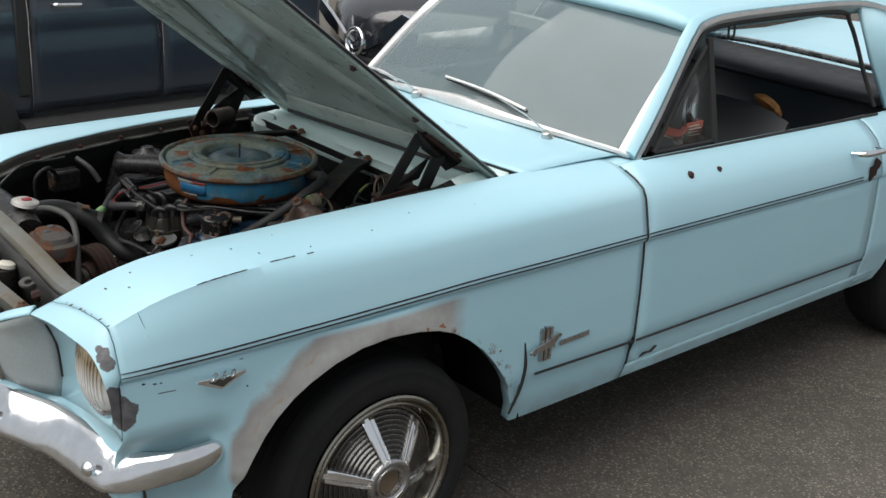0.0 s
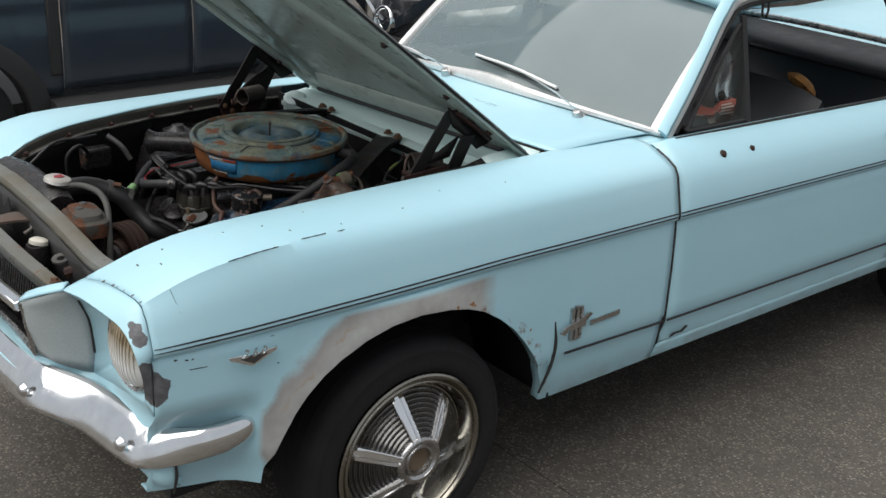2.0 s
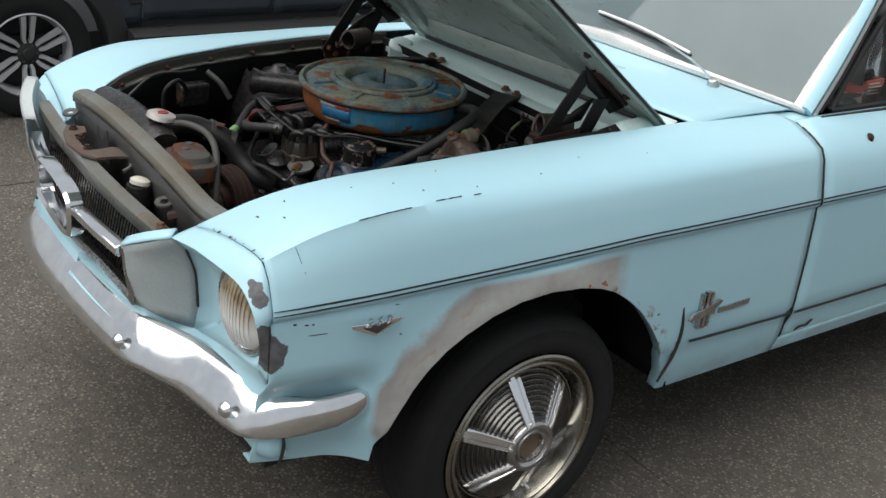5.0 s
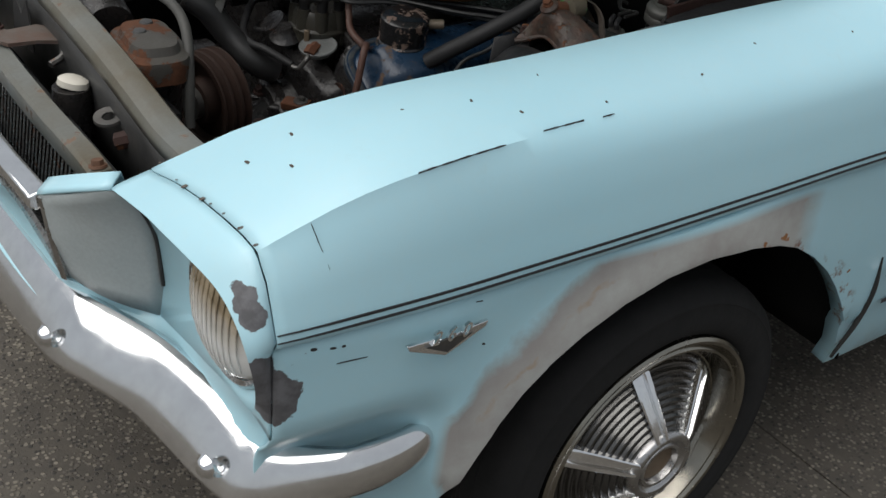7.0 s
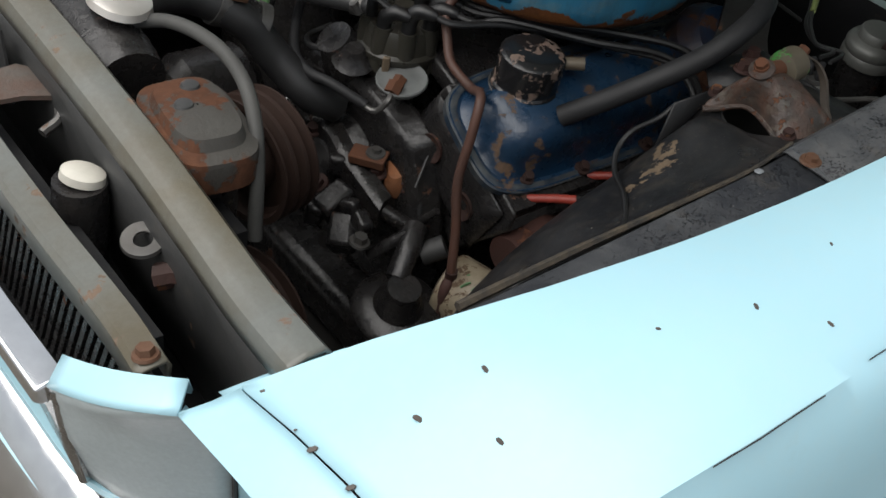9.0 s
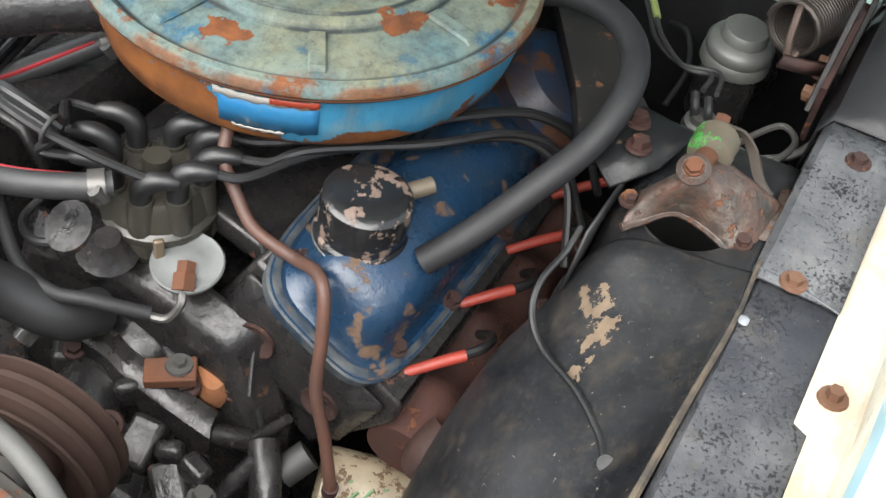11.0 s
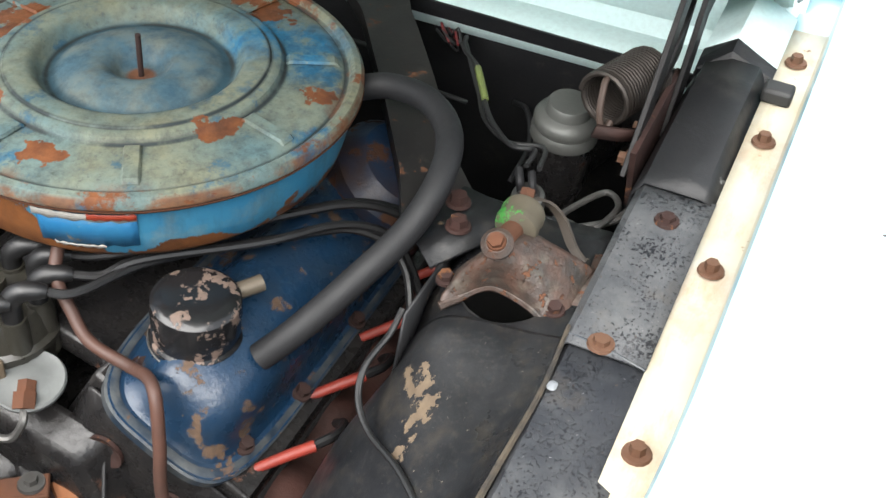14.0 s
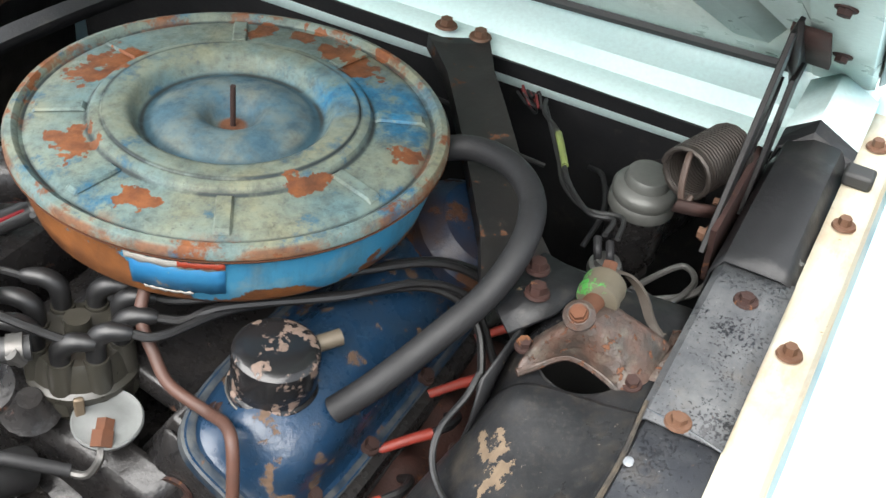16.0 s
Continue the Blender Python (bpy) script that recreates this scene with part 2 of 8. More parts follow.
HUB_BROWN = surface("brown faded centre", (0.11, 0.075, 0.045), 0.5, second=(0.17, 0.13, 0.09), scale=30)
ALLOY = surface("machined grey alloy", (0.62, 0.63, 0.65), 0.35, 0.4, second=(0.52, 0.52, 0.54), bump=0.05)
RUBBER = surface("black rubber", (0.006, 0.006, 0.0065), 0.42, second=(0.011, 0.011, 0.0115), scale=20, bump=0.1)
TYRE = surface("worn tyre rubber", (0.008, 0.0085, 0.009), 0.85, second=(0.012, 0.012, 0.0125), scale=12, bump=0.3, bump_scale=90, dust=(0.03, 0.028, 0.026), dust_at=0.68, gloss=0.3)
BLACK = surface("black bay paint", (0.007, 0.0073, 0.0085), 0.42, second=(0.015, 0.0152, 0.016), scale=8, wear=(0.18, 0.13, 0.085), wear_at=0.70, wear_scale=26, bump=0.25, dust=(0.075, 0.067, 0.055), dust_at=0.60, dust_scale=19, rough_var=0.3, gloss=0.28)
BLACK_GREASE = surface("greasy black castings", (0.008, 0.008, 0.009), 0.28, second=(0.021, 0.019, 0.018), scale=25, wear=(0.085, 0.036, 0.020), wear_at=0.63, wear_scale=24, bump=0.45, bump_scale=120, dust=(0.060, 0.053, 0.046), dust_at=0.66, dust_scale=18, rough_var=0.35, gloss=0.38)


def apron_paint(name, bare=0.0):
    """Black paint gone grey with dry dust, the black showing again in many small flecks, with brown grime in places."""
    m, nt, p = nodes_of(name)
    p.inputs["Specular IOR Level"].default_value = 0.3
    cover = ramp(nt, noise_node(nt, 7, 6, 0.65), 0.38, 0.64)
    grey = blend(nt, ramp(nt, noise_node(nt, 24, 8, 0.75), 0.35, 0.68), (0.046, 0.049, 0.054), (0.095, 0.097, 0.099))
    grey = blend(nt, arith(nt, "MULTIPLY", cover, 0.85 * bare), grey, (0.014, 0.016, 0.021))
    flaky = arith(nt, "ADD", noise_node(nt, 300, 4, 0.6), arith(nt, "MULTIPLY", arith(nt, "SUBTRACT", noise_node(nt, 17, 5, 0.6), 0.5), 0.55))
    mask = ramp(nt, flaky, 0.375, 0.43)
    col = blend(nt, mask, (0.014, 0.015, 0.018), grey)
    brown = ramp(nt, noise_node(nt, 13, 8, 0.7), 0.56, 0.78)
    col = blend(nt, arith(nt, "MULTIPLY", brown, 0.55), col, (0.095, 0.075, 0.052))
    specks = ramp(nt, noise_node(nt, 300, 3, 0.6), 0.715, 0.745)
    col = blend(nt, specks, col, (0.26, 0.26, 0.26))
    pits = ramp(nt, noise_node(nt, 230, 4, 0.7), 0.68, 0.72)
    col = blend(nt, pits, col, (0.10, 0.06, 0.038))
    nt.links.new(col, p.inputs["Base Color"])
    nt.links.new(arith(nt, "ADD", 0.32, arith(nt, "MULTIPLY", mask, 0.25)), p.inputs["Roughness"])
    b = nt.nodes.new("ShaderNodeBump")
    b.inputs["Strength"].default_value, b.inputs["Distance"].default_value = 0.4, 0.002
    nt.links.new(arith(nt, "ADD", mask, noise_node(nt, 18, 5)), b.inputs["Height"])
    nt.links.new(b.outputs["Normal"], p.inputs["Normal"])
    return m


APRON = apron_paint("speckled black apron paint")
APRON_FRONT = apron_paint("black apron paint, lightly flecked", 1.0)


def tower_paint():
    """Worn black paint with bare tan patches on the front slope and grime towards the edges."""
    m, nt, p = nodes_of("worn black tower paint")
    p.inputs["Specular IOR Level"].default_value = 0.3
    col = blend(nt, ramp(nt, noise_node(nt, 11, 7, 0.6), 0.35, 0.68), (0.0050, 0.0054, 0.0066), (0.0185, 0.0188, 0.020))
    col = blend(nt, arith(nt, "MULTIPLY", ramp(nt, noise_node(nt, 26, 8, 0.72), 0.50, 0.68), 0.50), col, (0.048, 0.040, 0.030))
    col = blend(nt, arith(nt, "MULTIPLY", ramp(nt, noise_node(nt, 170, 6, 0.7), 0.54, 0.66), 0.25), col, (0.055, 0.051, 0.044))
    bare = ramp(nt, noise_node(nt, 17, 9, 0.7), 0.70, 0.715)
    for c, rad in (((-0.116, -0.415, 0.848), 0.011), ((-0.138, -0.430, 0.850), 0.010), ((-0.152, -0.424, 0.842), 0.007), ((-0.176, -0.426, 0.834), 0.007), ((-0.106, -0.395, 0.848), 0.006)):
        bare = arith(nt, "MAXIMUM", bare, spot(nt, c, rad, 0.08, 3.4, 95))
    col = blend(nt, bare, col, blend(nt, ramp(nt, noise_node(nt, 70), 0.3, 0.7), (0.15, 0.112, 0.075), (0.10, 0.073, 0.050)))
    fleck = ramp(nt, noise_node(nt, 95, 4, 0.8), 0.665, 0.70)
    col = blend(nt, arith(nt, "MULTIPLY", fleck, 0.7), col, (0.24, 0.21, 0.17))
    nt.links.new(col, p.inputs["Base Color"])
    nt.links.new(arith(nt, "ADD", 0.20, arith(nt, "MULTIPLY", ramp(nt, noise_node(nt, 14, 6), 0.3, 0.7), 0.34)), p.inputs["Roughness"])
    b = nt.nodes.new("ShaderNodeBump")
    b.inputs["Strength"].default_value, b.inputs["Distance"].default_value = 0.35, 0.002
    nt.links.new(arith(nt, "SUBTRACT", noise_node(nt, 60, 6), arith(nt, "MULTIPLY", bare, 0.5)), b.inputs["Height"])
    nt.links.new(b.outputs["Normal"], p.inputs["Normal"])
    return m


TOWER = tower_paint()
ENGINE_BLUE = surface("faded blue engine enamel", (0.0045, 0.030, 0.074), 0.30, second=(0.010, 0.020, 0.034), scale=13, wear=(0.10, 0.060, 0.036), wear_at=0.585, wear_scale=30, bump=0.3, dust=(0.018, 0.042, 0.066), dust_at=0.58, dust_scale=26, rough_var=0.25)
BLUE_DIRTY = surface("grimy blue engine enamel", (0.006, 0.026, 0.062), 0.45, second=(0.030, 0.018, 0.014), scale=13, spread=0.3, wear=(0.085, 0.038, 0.020), wear_at=0.55, wear_scale=20, bump=0.3, rough_var=0.25, gloss=0.25)
RUST = surface("brown rust", (0.12, 0.046, 0.022), 0.85, second=(0.07, 0.034, 0.022), scale=20, wear=(0.05, 0.035, 0.03), wear_at=0.66, wear_scale=30, bump=0.5, bump_scale=120, gloss=0.2)
RUST_DARK = surface("dark rusty iron", (0.046, 0.020, 0.016), 0.7, second=(0.024, 0.015, 0.013), scale=18, wear=(0.15, 0.065, 0.03), wear_at=0.62, wear_scale=25, bump=0.5, bump_scale=110, gloss=0.25)
RUST_PIPE = surface("rust brown steel line", (0.080, 0.033, 0.021), 0.6, second=(0.052, 0.026, 0.019), scale=30, bump=0.2)
BOLT = surface("rusty bolt", (0.10, 0.043, 0.022), 0.6, 0.2, second=(0.14, 0.075, 0.045), scale=60, bump=0.3)
STEEL = surface("grey steel", (0.14, 0.14, 0.136), 0.45, 0.7, second=(0.10, 0.093, 0.086), scale=25, wear=(0.17, 0.09, 0.05), wear_at=0.68, wear_scale=40, bump=0.25)
GREY_PAINT = surface("grey painted steel", (0.050, 0.051, 0.050), 0.42, second=(0.03, 0.03, 0.03), scale=7, wear=(0.18, 0.11, 0.07), wear_at=0.66, wear_scale=14, bump=0.2, dust=(0.10, 0.09, 0.075), dust_at=0.56)
GREEN_STAIN = surface("grey support paint, browned", (0.125, 0.132, 0.122), 0.40, second=(0.095, 0.082, 0.055), scale=5, spread=0.25, wear=(0.17, 0.115, 0.08), wear_at=0.62, wear_scale=14, bump=0.2)
HOSE = surface("grey rubber hose", (0.0115, 0.0115, 0.013), 0.60, second=(0.017, 0.017, 0.018), scale=14, bump=0.25, gloss=0.35)
BLACK_HOSE = surface("black ribbed hose", (0.013, 0.013, 0.014), 0.5, second=(0.024, 0.024, 0.024), scale=20, bump=0.15)
RED_LINE = plain("red hose line", (0.24, 0.012, 0.018), 0.5)
ORANGE = surface("red spark plug boot", (0.27, 0.032, 0.018), 0.5, second=(0.18, 0.024, 0.016), scale=40, bump=0.1)
PLASTIC = surface("dull brown-black cap plastic", (0.024, 0.023, 0.018), 0.32, second=(0.036, 0.033, 0.026), scale=30, bump=0.15, dust=(0.06, 0.055, 0.045), dust_at=0.6)
GASKET = surface("worn enamel edge", (0.008, 0.018, 0.032), 0.45, second=(0.055, 0.060, 0.062), scale=34, spread=0.18, wear=(0.10, 0.06, 0.04), wear_at=0.62, wear_scale=40, bump=0.2)
def head_lens():
    """Silvered lamp glass, stained tan above, its lower half painted white for reflected sky."""
    m, nt, p = nodes_of("headlight glass over its reflector")
    tc = nt.nodes.new("ShaderNodeTexCoord")
    sep = nt.nodes.new("ShaderNodeSeparateXYZ")
    nt.links.new(tc.outputs["Object"], sep.inputs[0])
    top = ramp(nt, arith(nt, "ADD", sep.outputs["Z"], arith(nt, "MULTIPLY", noise_node(nt, 14, 5), 0.05)), 0.765, 0.815)
    # Lower half whitened in place of reflected sky; tan stain above it.
    col = blend(nt, top, (0.78, 0.79, 0.78), blend(nt, ramp(nt, noise_node(nt, 30), 0.35, 0.65), (0.40, 0.33, 0.22), (0.24, 0.19, 0.12)))
    nt.links.new(col, p.inputs["Base Color"])
    p.inputs["Metallic"].default_value, p.inputs["Roughness"].default_value, p.inputs["Coat Weight"].default_value = 0.15, 0.14, 1.0
    return m


HEAD_LENS = head_lens()
LENS = surface("headlight lens", (0.66, 0.67, 0.66), 0.10, 0.30, second=(0.24, 0.20, 0.15), scale=8, spread=0.35, bump=0.03, coat=1.0)
GLASS = glass("window glass", (0.75, 0.80, 0.80), clear=0.975)
# The film colour paints the sky's haze into the glass, along with dust.
WINDSHIELD = glass("windshield glass, dust and sky haze painted in", (0.78, 0.84, 0.83), rough=0.02, clear=0.32, film_colour=(0.155, 0.208, 0.222))
VINYL = surface("black vinyl", (0.02, 0.02, 0.023), 0.5, second=(0.03, 0.03, 0.033), bump=0.2)
TRIM_STEEL = surface("satin stainless trim", (0.86, 0.85, 0.84), 0.40, 0.55, second=(0.70, 0.68, 0.67), scale=20, bump=0.05)
TRIM_BLACK = plain("black rubber trim", (0.02, 0.02, 0.02), 0.6)
TRUCK = surface("dark slate truck paint", (0.024, 0.034, 0.048), 0.20, second=(0.032, 0.043, 0.058), scale=3, coat=0.6, bump=0.01)
STRIPE = plain("black pinstripe", (0.025, 0.025, 0.028), 0.5)


def concrete():
    m, nt, p = nodes_of("exposed aggregate concrete")
    big = noise_node(nt, 1.1, 6, 0.6)
    mid = noise_node(nt, 14, 8, 0.7)
    col = blend(nt, ramp(nt, big, 0.3, 0.7), (0.115, 0.101, 0.080), (0.190, 0.170, 0.138))
    col = blend(nt, ramp(nt, mid, 0.35, 0.7), col, (0.085, 0.076, 0.066))
    tc = nt.nodes.new("ShaderNodeTexCoord")
    v = nt.nodes.new("ShaderNodeTexVoronoi")
    v.inputs["Scale"].default_value = 100
    nt.links.new(tc.outputs["Object"], v.inputs["Vector"])
    bw = nt.nodes.new("ShaderNodeSeparateColor")
    nt.links.new(v.outputs["Color"], bw.inputs[0])
    inside = ramp(nt, v.outputs["Distance"], 0.46, 0.36)
    col = blend(nt, arith(nt, "MULTIPLY", inside, arith(nt, "MULTIPLY", ramp(nt, bw.outputs[2], 0.30, 0.98), 0.75)), col, (0.205, 0.184, 0.15))
    col = blend(nt, arith(nt, "MULTIPLY", arith(nt, "SUBTRACT", 1.0, inside), 0.55), col, (0.045, 0.040, 0.034))
    pale = arith(nt, "MULTIPLY", inside, ramp(nt, arith(nt, "ADD", bw.outputs[0], arith(nt, "MULTIPLY", arith(nt, "SUBTRACT", noise_node(nt, 6, 5), 0.5), 0.7)), 0.78, 0.84))
    darks = arith(nt, "MULTIPLY", inside, ramp(nt, bw.outputs[1], 0.74, 0.78))
    col = blend(nt, arith(nt, "MULTIPLY", pale, 0.50), col, (0.30, 0.27, 0.22))
    col = blend(nt, arith(nt, "MULTIPLY", darks, 0.9), col, (0.032, 0.029, 0.028))
    stain = ramp(nt, noise_node(nt, 3.0, 9, 0.72), 0.50, 0.72)
    col = blend(nt, arith(nt, "MULTIPLY", stain, 0.60), col, (0.05, 0.046, 0.04))
    nt.links.new(col, p.inputs["Base Color"])
    p.inputs["Roughness"].default_value = 0.85
    b = nt.nodes.new("ShaderNodeBump")
    b.inputs["Strength"].default_value, b.inputs["Distance"].default_value = 0.8, 0.005
    nt.links.new(arith(nt, "ADD", inside, mid), b.inputs["Height"])
    nt.links.new(b.outputs["Normal"], p.inputs["Normal"])
    return m


CONCRETE = concrete()


# ---- mesh helpers ----
def part(name, bm, material, parent=None, label="", smooth=True, solid=0.0, bevel=0.0):
    """Links a bmesh, in world metres, as one mesh object under a thing or a part."""
    if isinstance(bm, bpy.types.Mesh):
        me = bm
    else:
        bmesh.ops.recalc_face_normals(bm, faces=bm.faces)
        me = bpy.data.meshes.new(name)
        bm.to_mesh(me)
        bm.free()
    if smooth:
        me.polygons.foreach_set("use_smooth", [True] * len(me.polygons))
        me.set_sharp_from_angle(angle=radians(38))
    mats = material if isinstance(material, (list, tuple)) else [material]
    for m in mats:
        me.materials.append(m)
    ob = new(name, me)
    if parent is not None:
        ob.parent = parent
        ob.matrix_parent_inverse = world_of(parent).inverted()
    if label:
        ob["label"] = label
    if solid:
        s = ob.modifiers.new("thickness", "SOLIDIFY")
        s.thickness, s.offset = solid, 0
    if bevel:
        b = ob.modifiers.new("rounded edges", "BEVEL")
        b.width, b.segments, b.limit_method = bevel, 2, "ANGLE"
    return ob


def world_of(ob):
    m = Matrix(ob.matrix_basis)
    while ob.parent is not None:
        m = ob.parent.matrix_basis @ ob.matrix_parent_inverse @ m if False else (ob.parent.matrix_basis @ (ob.matrix_parent_inverse @ m))
        ob = ob.parent
    return m


def thing(name, at, label, category, group="", kind=""):
    e = new(name)
    e.empty_display_size = 0.1
    e.matrix_basis = pose(*at)
    return tagged(e, label, category, group, kind)


def loft(rows, close_u=False, close_v=False, cap=False, bm=None):
    """A skin over rows of points."""
    bm = bm or bmesh.new()
    vs = [[bm.verts.new(p) for p in r] for r in rows]
    n, k = len(vs), len(vs[0])
    for i in range(n if close_v else n - 1):
        for j in range(k if close_u else k - 1):
            a, b, c, d = vs[i][j], vs[i][(j + 1) % k], vs[(i + 1) % n][(j + 1) % k], vs[(i + 1) % n][j]
            try:
                bm.faces.new((a, b, c, d))
            except ValueError:
                pass
    if cap:
        for r in (vs[0], vs[-1]):
            try:
                bm.faces.new(r)
            except ValueError:
                pass
    return bm


def box(lo, hi, bm=None, m=None):
    bm = bm or bmesh.new()
    c = [(a + b) / 2 for a, b in zip(lo, hi)]
    s = [abs(b - a) for a, b in zip(lo, hi)]
    mat = Matrix.Translation(c) @ Matrix.Diagonal((*s, 1))
    bmesh.ops.create_cube(bm, size=1, matrix=(m @ mat) if m else mat)
    return bm


def frame_on(axis):
    a = Vector(axis).normalized()
    return a.to_track_quat("Z", "Y").to_matrix().to_4x4()


def lathe(profile, centre, axis=(0, 0, 1), segs=40, bm=None, wob=None):
    """Turns (radius, height) pairs about an axis through centre."""
    m = Matrix.Translation(centre) @ frame_on(axis)
    rows = []
    for r, h in profile:
        row = []
        for k in range(segs):
            a = 2 * math.pi * k / segs
            rr = r * (wob(a, h) if wob else 1)
            row.append(m @ Vector((rr * math.cos(a), rr * math.sin(a), h)))
        rows.append(row)
    bm = loft(rows, close_u=True, bm=bm)
    bmesh.ops.remove_doubles(bm, verts=bm.verts, dist=1e-5)
    return bm


def smooth_path(pts, n=8):
    """A Catmull-Rom line through the points."""
    p = [Vector(q) for q in pts]
    if len(p) < 3:
        return p
    p = [p[0] * 2 - p[1]] + p + [p[-1] * 2 - p[-2]]
    out = []
    for i in range(1, len(p) - 2):
        for k in range(n):
            t = k / n
            a, b, c, d = p[i - 1:i + 3]
            out.append(0.5 * ((2 * b) + (c - a) * t + (2 * a - 5 * b + 4 * c - d) * t * t + (3 * b - a - 3 * c + d) * t ** 3))
    out.append(p[-2])
    return out


def tube(pts, radius, segs=10, n=8, bm=None, cap=True, ribs=0.0, bare=False):
    """A round hose or rod along a smooth line; radius may be a list, one for each given point."""
    line = [Vector(q) for q in pts] if bare else smooth_path(pts, n)
    rads = radius if isinstance(radius, (list, tuple)) else [radius] * len(pts)
    rows, up = [], None
    for i, q in enumerate(line):
        d = (line[min(i + 1, len(line) - 1)] - line[max(i - 1, 0)]).normalized()
        if up is None:
            up = d.orthogonal().normalized()
        up = (up - d * up.dot(d)).normalized()
        side = d.cross(up)
        u = i / max(1, len(line) - 1) * (len(rads) - 1)
        r = rads[int(u)] + (rads[min(int(u) + 1, len(rads) - 1)] - rads[int(u)]) * (u - int(u))
        if ribs and i % 2:
            r += ribs
        rows.append([q + (up * math.cos(a) + side * math.sin(a)) * r for a in (2 * math.pi * k / segs for k in range(segs))])
    return loft(rows, close_u=True, cap=cap, bm=bm)


def hexbolt(at, axis=(0, 0, 1), r=0.009, h=0.007, washer=0.014, bm=None):
    bm = bm or bmesh.new()
    m = Matrix.Translation(at) @ frame_on(axis)
    bmesh.ops.create_cone(bm, cap_ends=True, segments=14, radius1=washer, radius2=washer * 0.92, depth=0.003, matrix=m @ pose(0, 0, 0.0015))
    bmesh.ops.create_cone(bm, cap_ends=True, segments=6, radius1=r, radius2=r * 0.93, depth=h, matrix=m @ pose(0, 0, 0.003 + h / 2))
    return bm


def plate(outline, thick, m=None, bm=None):
    """A flat plate from a closed (u, v) outline, extruded along its normal, laid by the pose m."""
    bm = bm or bmesh.new()
    m = m or Matrix()
    lo = [bm.verts.new(m @ Vector((u, v, 0))) for u, v in outline]
    hi = [bm.verts.new(m @ Vector((u, v, thick))) for u, v in outline]
    n = len(lo)
    bm.faces.new(lo[::-1])
    bm.faces.new(hi)
    for i in range(n):
        bm.faces.new((lo[i], lo[(i + 1) % n], hi[(i + 1) % n], hi[i]))
    return bm


def lerp(x, xs, ys):
    return float(np.interp(x, xs, ys))


# ---- ground ----
ground_bm = bmesh.new()
for (x0, x1) in ((-60, 0.562), (0.567, 60)):
    for (y0, y1) in ((-60, 1.833), (1.841, 60)):
        box((x0, y0, -0.08), (x1, y1, 0.0), ground_bm)
ground = tagged(part("ground", ground_bm, CONCRETE, smooth=False), "worn exposed-aggregate concrete yard with slab joints", "ground", kind="structure")
SUBSOIL = surface("dark joint dirt", (0.05, 0.045, 0.04), 0.9)
joint = tagged(part("ground_joint", box((-60, -60, -0.12), (60, 60, -0.02)), SUBSOIL, smooth=False), "dark dirt filling the slab joints", "ground", kind="structure")

# ---- the car ----
car = thing("car", (0, 0, 0), "old pale blue coupe, hood open, worn paint and primer patch", "car")


def eased(x, a, b):
    """Interpolation with its corners rounded off."""
    return sum(lerp(x + d, a, b) for d in (-0.06, -0.04, -0.02, 0.0, 0.02, 0.04, 0.06)) / 7


def half_width(x):
    return eased(x, [-0.80, -0.70, -0.5, -0.2, 0.1, 0.5, 0.9, 2.3, 3.2, 3.9], [0.800, 0.822, 0.842, 0.856, 0.864, 0.868, 0.868, 0.868, 0.85, 0.80])


def crease_z(x):
    return eased(x, [-0.75, -0.26, 0.23, 0.9, 2.0, 4], [0.800, 0.809, 0.816, 0.808, 0.792, 0.80])


def top_z(x):
    """Height of the fender's flat top at its inner edge."""
    return eased(x, [-0.80, -0.75, -0.70, -0.65, -0.58, -0.50, -0.40, -0.15, 0.2, 0.6, 0.9], [0.805, 0.826, 0.853, 0.896, 0.943, 0.968, 0.983, 0.993, 0.996, 0.993, 0.988])


def flange_z(x):
    return min(top_z(x) - 0.04, lerp(x, [-0.6, -0.35, -0.15, 0.06, 0.27, 0.45, 0.7], [0.872, 0.884, 0.892, 0.916, 0.934, 0.944, 0.955]))


def shoulder_z(x):
    """Height of the fender's shoulder line."""
    return eased(x, [-0.80, -0.720, -0.648, -0.517, -0.397, -0.15, 0.2, 0.6, 0.9], [0.850, 0.888, 0.927, 0.961, 0.968, 0.970, 0.970, 0.968, 0.964])


ARCH_X = [-0.458, -0.455, -0.438, -0.416, -0.390, -0.357, -0.314, -0.265, -0.200, -0.126, -0.04, 0.046, 0.112, 0.166, 0.225, 0.277, 0.320, 0.354, 0.381, 0.401, 0.413, 0.420, 0.426]
ARCH_Z = [0.405, 0.449, 0.489, 0.534, 0.579, 0.619, 0.657, 0.687, 0.716, 0.736, 0.743, 0.736, 0.720, 0.698, 0.661, 0.618, 0.570, 0.524, 0.478, 0.434, 0.400, 0.369, 0.347]


def low_z(x):
    if x < -0.458:
        return lerp(x, [-0.78, -0.65, -0.458], [0.450, 0.430, 0.405])
    if x <= 0.426:
        return lerp(x, ARCH_X, ARCH_Z)
    return 0.345


def tuck(x, z):
    """How far the side lies inside the widest line, at a height below the crease."""
    t = lerp(z, [0.345, 0.40, 0.472, 0.482, 0.50, 0.65, 0.785, 0.797], [0.040, 0.022, 0.014, 0.003, 0.003, 0.004, 0.010, 0.012])
    if x < -0.45:
        k = min(1.0, max(0.0, (0.665 - z) / 0.075))
        t += 0.046 * k * k * (3 - 2 * k) * min(1, (-0.45 - x) / 0.07)
    # the wheel arch flares out towards its lip
    r = math.hypot(x + 0.02, z - 0.29)
    flare = min(1.0, max(0.0, (0.56 - r) / 0.11)) * min(1.0, max(0.0, (0.26 - x) / 0.25)) * min(1.0, max(0.0, (x + 0.50) / 0.10))
    t -= 0.016 * flare * flare * (3 - 2 * flare)
    return t


